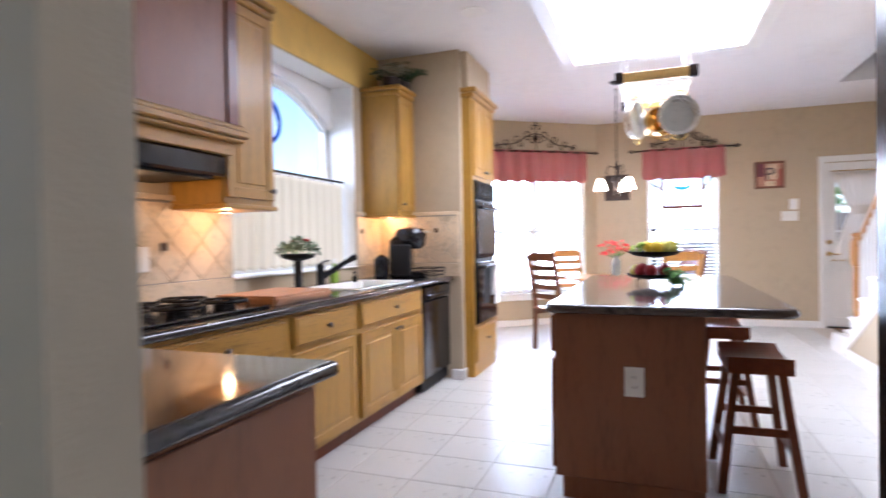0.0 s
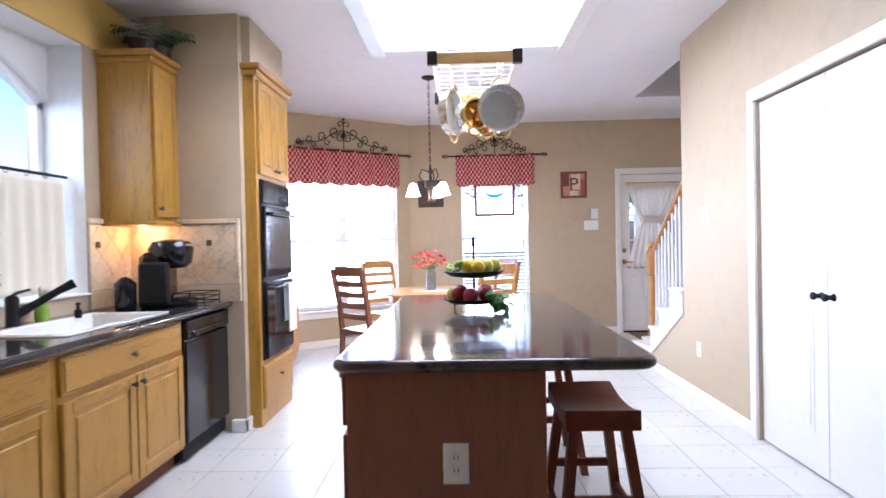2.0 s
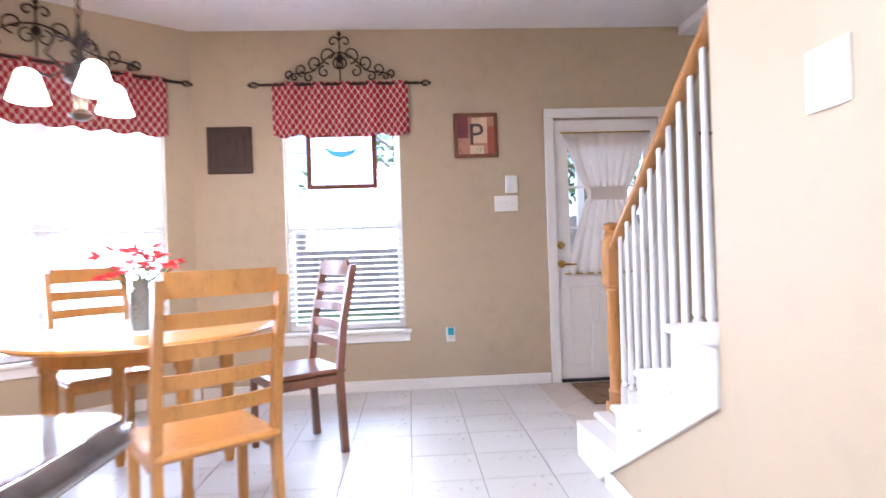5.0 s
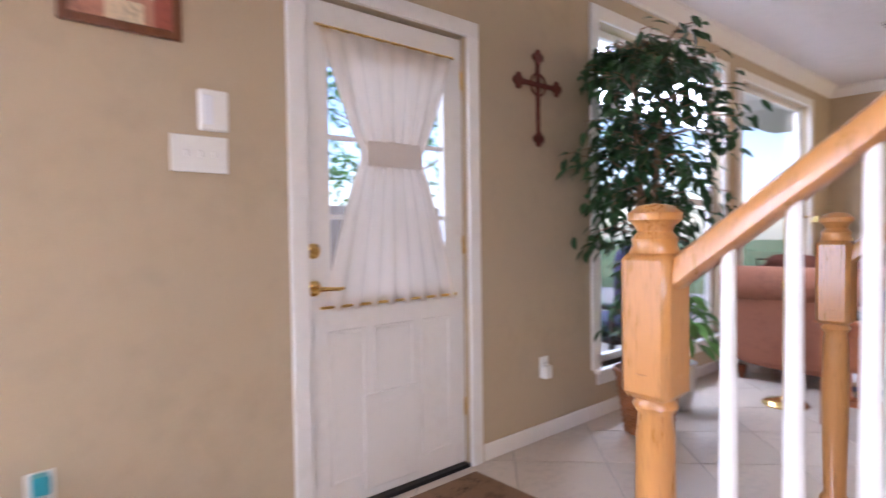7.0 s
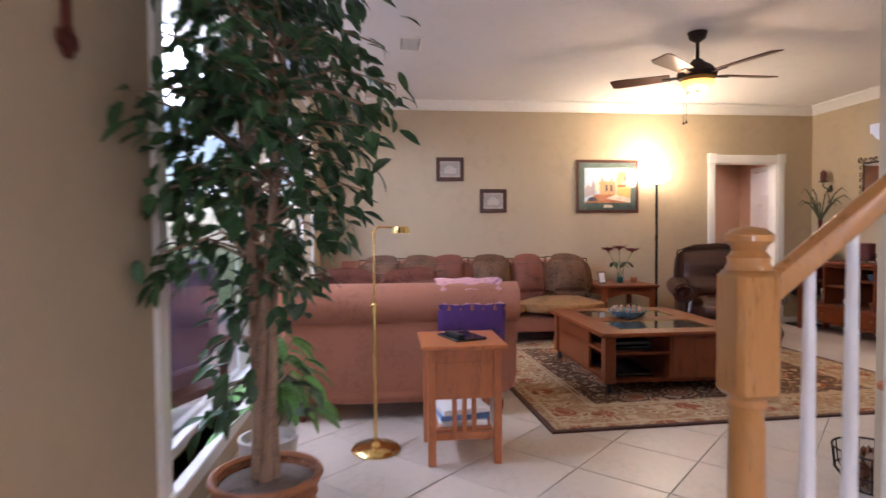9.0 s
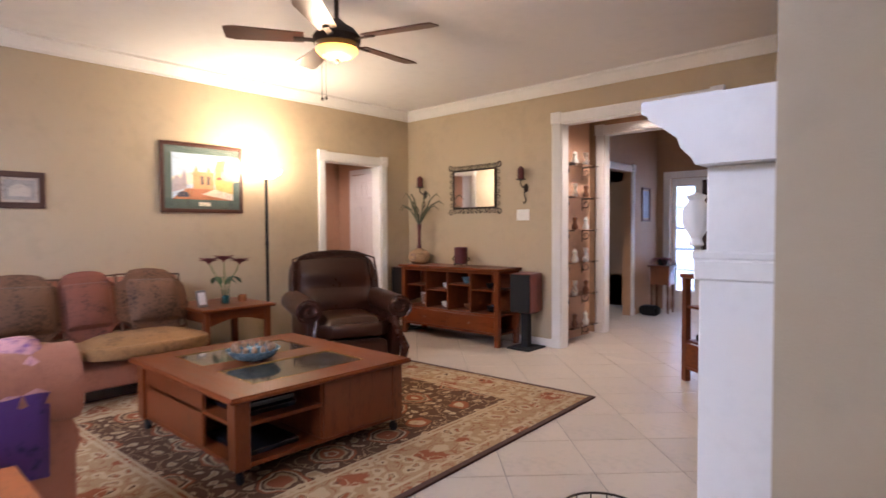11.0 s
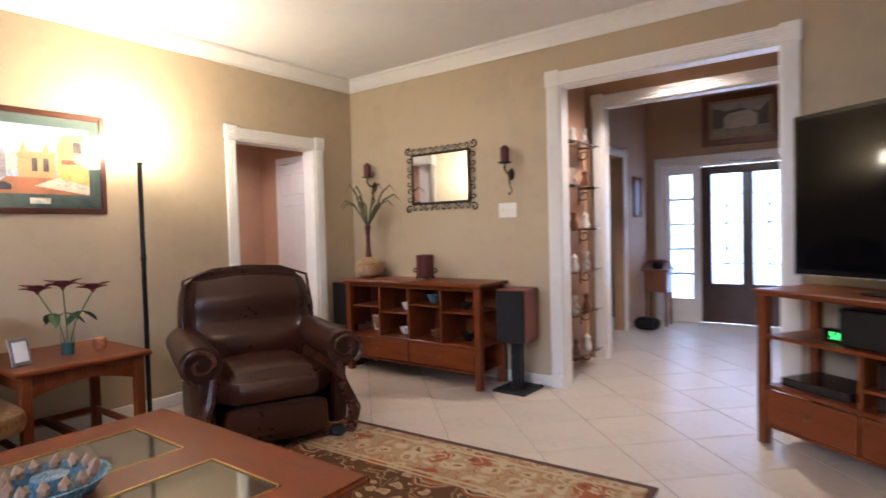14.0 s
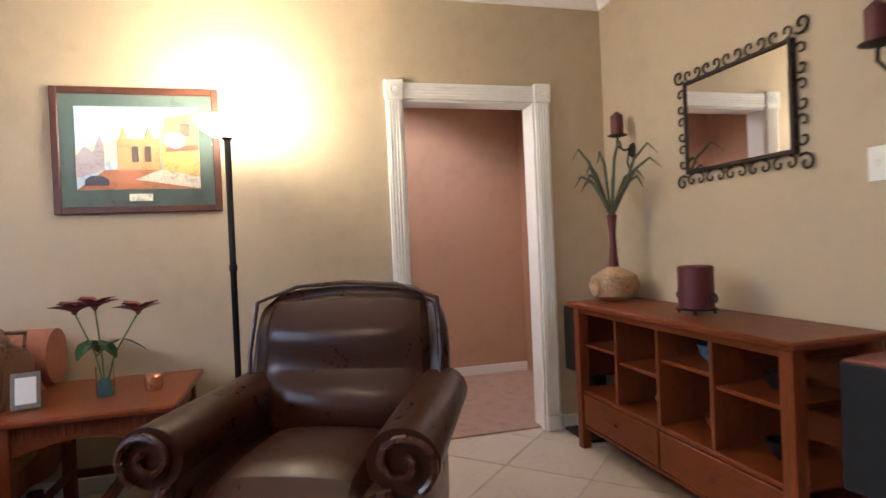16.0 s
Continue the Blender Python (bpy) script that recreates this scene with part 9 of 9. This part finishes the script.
for k in range(16):
    a, r = rnd(0, 6.28), 0.1 * math.sqrt(rnd(0, 1))
    bm = lathe(B(), [(0.0, -0.04), (0.026, -0.025), (0.02, -0.015), (0.034, -0.005), (0.024, 0.006), (0.03, 0.016), (0.016, 0.026), (0.0, 0.04)], 10)
    solid("pine_cone", bm, (BARK, CHAIRDARK)[k % 2], "brown pine cone lying in the wire basket", "pine cone", m=pose(4.8 + r * math.cos(a), 5.45 + r * math.sin(a), 0.05 + 0.05 * (k % 3), rnd(0, 180), rnd(0, 180)), smooth=True, group="pine cones")

wp = thing("wall_plate", "round white decorated plate hung on the chimney wall", "plate", pose(3.84, 6.1, 1.67, 0, 0, 180) @ Matrix.Scale(0.62, 4))
part("plate", lathe(B(), [(0.0, 0.0), (0.07, 0.0), (0.12, 0.015), (0.122, 0.018), (0.07, 0.006), (0.0, 0.005)], 30, pose(0, 0, 0, 90)), PORCELAIN, wp, smooth=True)
part("rim", tube(B(), [(0.118 * math.cos(a), -0.018, 0.118 * math.sin(a)) for a in [2 * math.pi * i / 36 for i in range(37)]], 0.005, 5), mat("dark_sage_rim", (0.08, 0.1, 0.08), 0.4, grain=0.5, scale=30), wp)
for z, w in ((0.035, 0.05), (0.005, 0.06), (-0.025, 0.045)):
    sub("lettering", mat("grey_lettering", (0.25, 0.24, 0.24), 0.5), wp, ((-w, -0.008, z), (w, -0.0062, z + 0.01)), bevel=0)
rt = thing("corner_table", "small oak table against the chimney wall", "side table", pose(3.76, 6.22, 0))
sub("top", STANDWOOD, rt, ((-0.13, -0.1, 0.745), (0.13, 0.09, 0.77)), bevel=0.006)
for x in (-0.1, 0.1):
    for y in (-0.075, 0.065):
        part("leg", bx(B(), (x - 0.015, y - 0.015, 0), (x + 0.015, y + 0.015, 0.745), 0.003), STANDWOOD, rt)
rmt = thing("remote_control", "black remote control lying on the corner table", "remote control", pose(3.76, 6.22, 0.77, 0, 0, 55))
sub("body", BLACK_MATT, rmt, ((-0.025, -0.09, 0), (0.025, 0.09, 0.02)), bevel=0.006)
for k in range(6):
    for j in range(3):
        sub("button", mat_pewter, rmt, ((-0.016 + 0.012 * j, -0.07 + 0.022 * k, 0.02), (-0.008 + 0.012 * j, -0.058 + 0.022 * k, 0.023)), bevel=0)

# ---- ceiling fan ----
fan = thing("ceiling_fan", "dark wood five-blade ceiling fan with an amber light", "ceiling fan", pose(6.7, 5.22, 0))
part("canopy", lathe(B(), [(0.02, LIVING - 0.08), (0.06, LIVING - 0.05), (0.075, LIVING - 0.001)], 20), IRON, fan, smooth=True)
part("downrod", rod(B(), (0, 0, 2.5), (0, 0, LIVING - 0.06), 0.014), IRON, fan)
part("motor", lathe(B(), [(0.08, 2.36), (0.14, 2.39), (0.15, 2.43), (0.11, 2.48), (0.06, 2.51), (0.03, 2.54)], 26), IRON, fan, smooth=True)
part("light_bowl", lathe(B(), [(0.0, 2.3), (0.05, 2.303), (0.1, 2.318), (0.13, 2.35), (0.128, 2.362), (0.0, 2.366)], 26), glow_mat("lit_amber_glass", (1.0, 0.5, 0.08), 1.5), fan, "lit amber glass bowl", True)
part("finial", lathe(B(), [(0.0, 2.27), (0.013, 2.28), (0.018, 2.3), (0.028, 2.306)], 12), IRON, fan, smooth=True)
BLADE = mat("dark_walnut_blade", (0.075, 0.028, 0.016), 0.35, grain=0.35, scale=6, stretch=(0.8, 6, 6))
for k in range(5):
    a = 56 + 72 * k
    bm = prism(B(), [(0.2, -0.055), (0.6, -0.075), (0.655, -0.06), (0.66, 0.06), (0.6, 0.075), (0.2, 0.055)], "z", -0.004, 0.004)
    ob = part("blade", bm, BLADE, fan)
    ob.matrix_basis = pose(0, 0, 2.42, 0, 0, a) @ pose(0, 0, 0, 11)
    bm = bx(B(), (0.12, -0.02, -0.006), (0.26, 0.02, 0.002), 0.003)
    arm = part("blade_arm", bm, IRON, fan)
    arm.matrix_basis = pose(0, 0, 2.41, 0, 0, a) @ pose(0, 0, 0, 11)
for s in (-1, 1):
    bm = rod(B(), (s * 0.02, 0.1, 2.05), (s * 0.02, 0.1, 2.36), 0.0015, seg=5)
    lathe(bm, [(0.0, 2.03), (0.01, 2.04), (0.0, 2.06)], 8, Matrix.Translation((s * 0.02, 0.1, 0)))
    part("pull_chain", bm, IRON, fan)
lamp("fan_bulb", "POINT", pose(6.7, 5.22, 2.25), 14, (1, 0.72, 0.4), radius=0.08)

# ---- outside ----
solid("ground", bx(B(), (-60, -60, -0.3), (70, 70, -0.13)), mat("lawn_grass", (0.06, 0.1, 0.03), 0.95, grain=0.5, scale=2, bump=0.5), "green lawn round the house", "ground", "structure")
solid("pavement", bx(B(), (-3, WALL_B + 0.16, -0.13), (12, 13.5, -0.06)), mat("grey_concrete", (0.27, 0.26, 0.25), 0.85, grain=0.15, scale=2, bump=0.2), "grey concrete patio behind the house", "pavement", "structure")
pr = thing("patio_roof", "white boarded patio cover along the living room windows", "patio cover", kind="structure")
sub("deck", WHITE, pr, ((3.75, WALL_B + 0.17, 3.1), (9.6, 12.3, 3.16)), bevel=0.004)
for k in range(6):
    sub("beam", WHITE, pr, ((3.8 + 1.13 * k, WALL_B + 0.18, 2.96), (3.89 + 1.13 * k, 12.25, 3.099)), bevel=0.004)
for x in (3.8, 9.45):
    sub("post", WHITE, pr, ((x, 12.1, -0.06), (x + 0.1, 12.2, 2.96)), bevel=0.006)
fence = thing("fence", "grey weathered board fence behind the patio", "fence")
FENCE = mat("weathered_cedar", (0.3, 0.25, 0.21), 0.85, grain=0.35, scale=3, stretch=(6, 6, 0.5), random_object=0.15)
me = None
for k in range(150):
    if me is None:
        ob = part("board", bx(B(), (0, 0, 0), (0.138, 0.02, 1.85), 0.004), FENCE, fence)
        me = ob.data
    else:
        ob = new("board", me)
        ob.parent = fence
    ob.matrix_basis = pose(-8 + 0.145 * k, 16.2, -0.13)
for k in range(60):
    ob = new("board", me)
    ob.parent = fence
    ob.matrix_basis = pose(-8, 7.6 + 0.145 * k, -0.13, 0, 0, 90)


def tree(m, label, h, r, n):
    root = thing("tree", label, "tree", m, group="garden trees")
    bm = tube(B(), [(0, 0, 0), (0.05, 0.03, h * 0.3), (-0.05, 0.05, h * 0.6), (0.1, 0, h * 0.9)], [0.16, 0.12, 0.09, 0.03], 9)
    for k in range(9):
        a, z = rnd(0, 6.28), h * rnd(0.3, 0.7)
        tube(bm, [(0, 0, z), (r * 0.5 * math.cos(a), r * 0.5 * math.sin(a), z + h * 0.12), (r * 0.85 * math.cos(a), r * 0.85 * math.sin(a), z + h * 0.2)], [0.05, 0.035, 0.012], 6)
    part("trunk", bm, BARK, root, smooth=True)
    bm = B()
    clumps = [(rnd(0, 6.28), r * math.sqrt(rnd(0, 1)), h * rnd(0.4, 1.05)) for k in range(26)]
    for k in range(n):
        a, q, z = clumps[k % 26]
        p = Vector((q * math.cos(a) + rng.gauss(0, r * 0.16), q * math.sin(a) + rng.gauss(0, r * 0.16), z + rng.gauss(0, h * 0.06)))
        leaf_into(bm, Matrix.Translation(p) @ pose(0, 0, 0, rnd(-60, 60), rnd(-60, 60), rnd(0, 360)), rnd(0.16, 0.26), rnd(0.1, 0.15), segs=2)
    tagged(part("crown", bm, LEAF2, root, "loose crown of green leaves"), kind="stuff")


for x, y, h, r in ((-5.5, 18.5, 6, 2.6), (1.5, 19, 7, 2.8), (6.0, 18.5, 5.5, 2.4), (11.0, 19, 7, 2.8), (-9.8, 4.5, 6, 2.3), (-8.5, 0.5, 5, 2)):
    tree(pose(x, y, -0.13), "leafy garden tree beyond the fence", h, r, 1500)
pcx = thing("patio_chair", "patio armchair with dark blue cushions outside the window", "chair", pose(5.85, 9.12, -0.06, 0, 0, 160))
NAVY = mat("navy_outdoor_cloth", (0.03, 0.035, 0.09), 0.9, grain=0.3, scale=12, bump=0.4, bump_scale=150)
part("seat_cushion", soft(B(), (-0.3, -0.3, 0.34), (0.3, 0.3, 0.5), 0.05), NAVY, pcx, smooth=True)
part("back_cushion", soft(B(), (-0.3, 0.22, 0.5), (0.3, 0.38, 1.1), 0.06), NAVY, pcx, smooth=True)
for s in (-1, 1):
    part("arm", bx(B(), (s * 0.36 - 0.04, -0.3, 0.58), (s * 0.36 + 0.04, 0.36, 0.62), 0.01), BLACK_MATT, pcx)
    for y in (-0.26, 0.32):
        part("leg", bx(B(), (s * 0.36 - 0.02, y - 0.02, 0), (s * 0.36 + 0.02, y + 0.02, 0.58), 0.004), BLACK_MATT, pcx)
part("seat_frame", bx(B(), (-0.36, -0.28, 0.3), (0.36, 0.34, 0.345), 0.006), BLACK_MATT, pcx)

smooth_soft()


# ---- floor tiles ----
def clip(poly, axis, bound, keep_less):
    out = []
    for a, b in zip(poly, poly[1:] + poly[:1]):
        ia, ib = ((a[axis] <= bound) == keep_less), ((b[axis] <= bound) == keep_less)
        if ia:
            out.append(a)
        if ia != ib:
            t = (bound - a[axis]) / (b[axis] - a[axis])
            out.append((a[0] + (b[0] - a[0]) * t, a[1] + (b[1] - a[1]) * t))
    return out


def tile_floor(name, label, region, size, gap, turn, origin, material):
    """Tiles cut to a rectangular region; whole ones share one mesh."""
    root = thing(name, label, "floor", kind="structure")
    x0, x1, y0, y1 = region
    c, s = math.cos(radians(turn)), math.sin(radians(turn))
    h = size / 2 - gap / 2
    reach = int(max(x1 - x0, y1 - y0) * 1.5 / size) + 2
    whole = None
    mid = ((x0 + x1) / 2, (y0 + y1) / 2)
    iu = round(((mid[0] - origin[0]) * c + (mid[1] - origin[1]) * s) / size)
    iv = round((-(mid[0] - origin[0]) * s + (mid[1] - origin[1]) * c) / size)
    for i in range(iu - reach, iu + reach):
        for j in range(iv - reach, iv + reach):
            u, v = (i + 0.5) * size, (j + 0.5) * size
            cx, cy = origin[0] + u * c - v * s, origin[1] + u * s + v * c
            if not (x0 - size < cx < x1 + size and y0 - size < cy < y1 + size):
                continue
            corners = [(cx + a * h * c - b * h * s, cy + a * h * s + b * h * c) for a, b in ((-1, -1), (1, -1), (1, 1), (-1, 1))]
            inside = all(x0 <= p[0] <= x1 and y0 <= p[1] <= y1 for p in corners)
            if inside:
                if whole is None:
                    whole = part("tile", bx(B(), (-h, -h, -0.008), (h, h, 0), 0.0015), material, root)
                    ob = whole
                else:
                    ob = new("tile", whole.data)
                    ob.parent = root
                ob.matrix_basis = pose(cx, cy, 0, 0, 0, turn)
            else:
                poly = corners
                for axis, bound, less in ((0, x0, False), (0, x1, True), (1, y0, False), (1, y1, True)):
                    poly = clip(poly, axis, bound, less)
                    if len(poly) < 3:
                        break
                if len(poly) >= 3:
                    cxx, cyy = sum(p[0] for p in poly) / len(poly), sum(p[1] for p in poly) / len(poly)
                    bm = prism(B(), [(p[0] - cxx, p[1] - cyy) for p in poly], "z", -0.008, 0)
                    ob = part("tile", bm, material, root)
                    ob.matrix_basis = Matrix.Translation((cxx, cyy, 0))
    return root


tile_floor("floor_kitchen", "pale ceramic tile floor of the kitchen and nook", (-1.9, 2.3, 0.2, WALL_B + 0.02), 0.337, 0.005, 0, (1.305, 7.0), TILE)
tile_floor("floor_entry", "pale ceramic tile floor before the kitchen", (-1.9, 2.3, -2.0, 0.2), 0.337, 0.005, 0, (1.305, 7.0), TILE)
tile_floor("floor_living", "cream stone tiles laid on the diagonal in the living room", (2.3, WALL_FAR + 0.08, WALL_M, WALL_B + 0.02), 0.456, 0.006, 45, (6.79, 5.11), TILE2)
tile_floor("floor_foyer", "cream stone tiles laid on the diagonal in the foyer", (4.5, 9.4, -1.4, WALL_M), 0.456, 0.006, 45, (6.79, 5.11), TILE2)
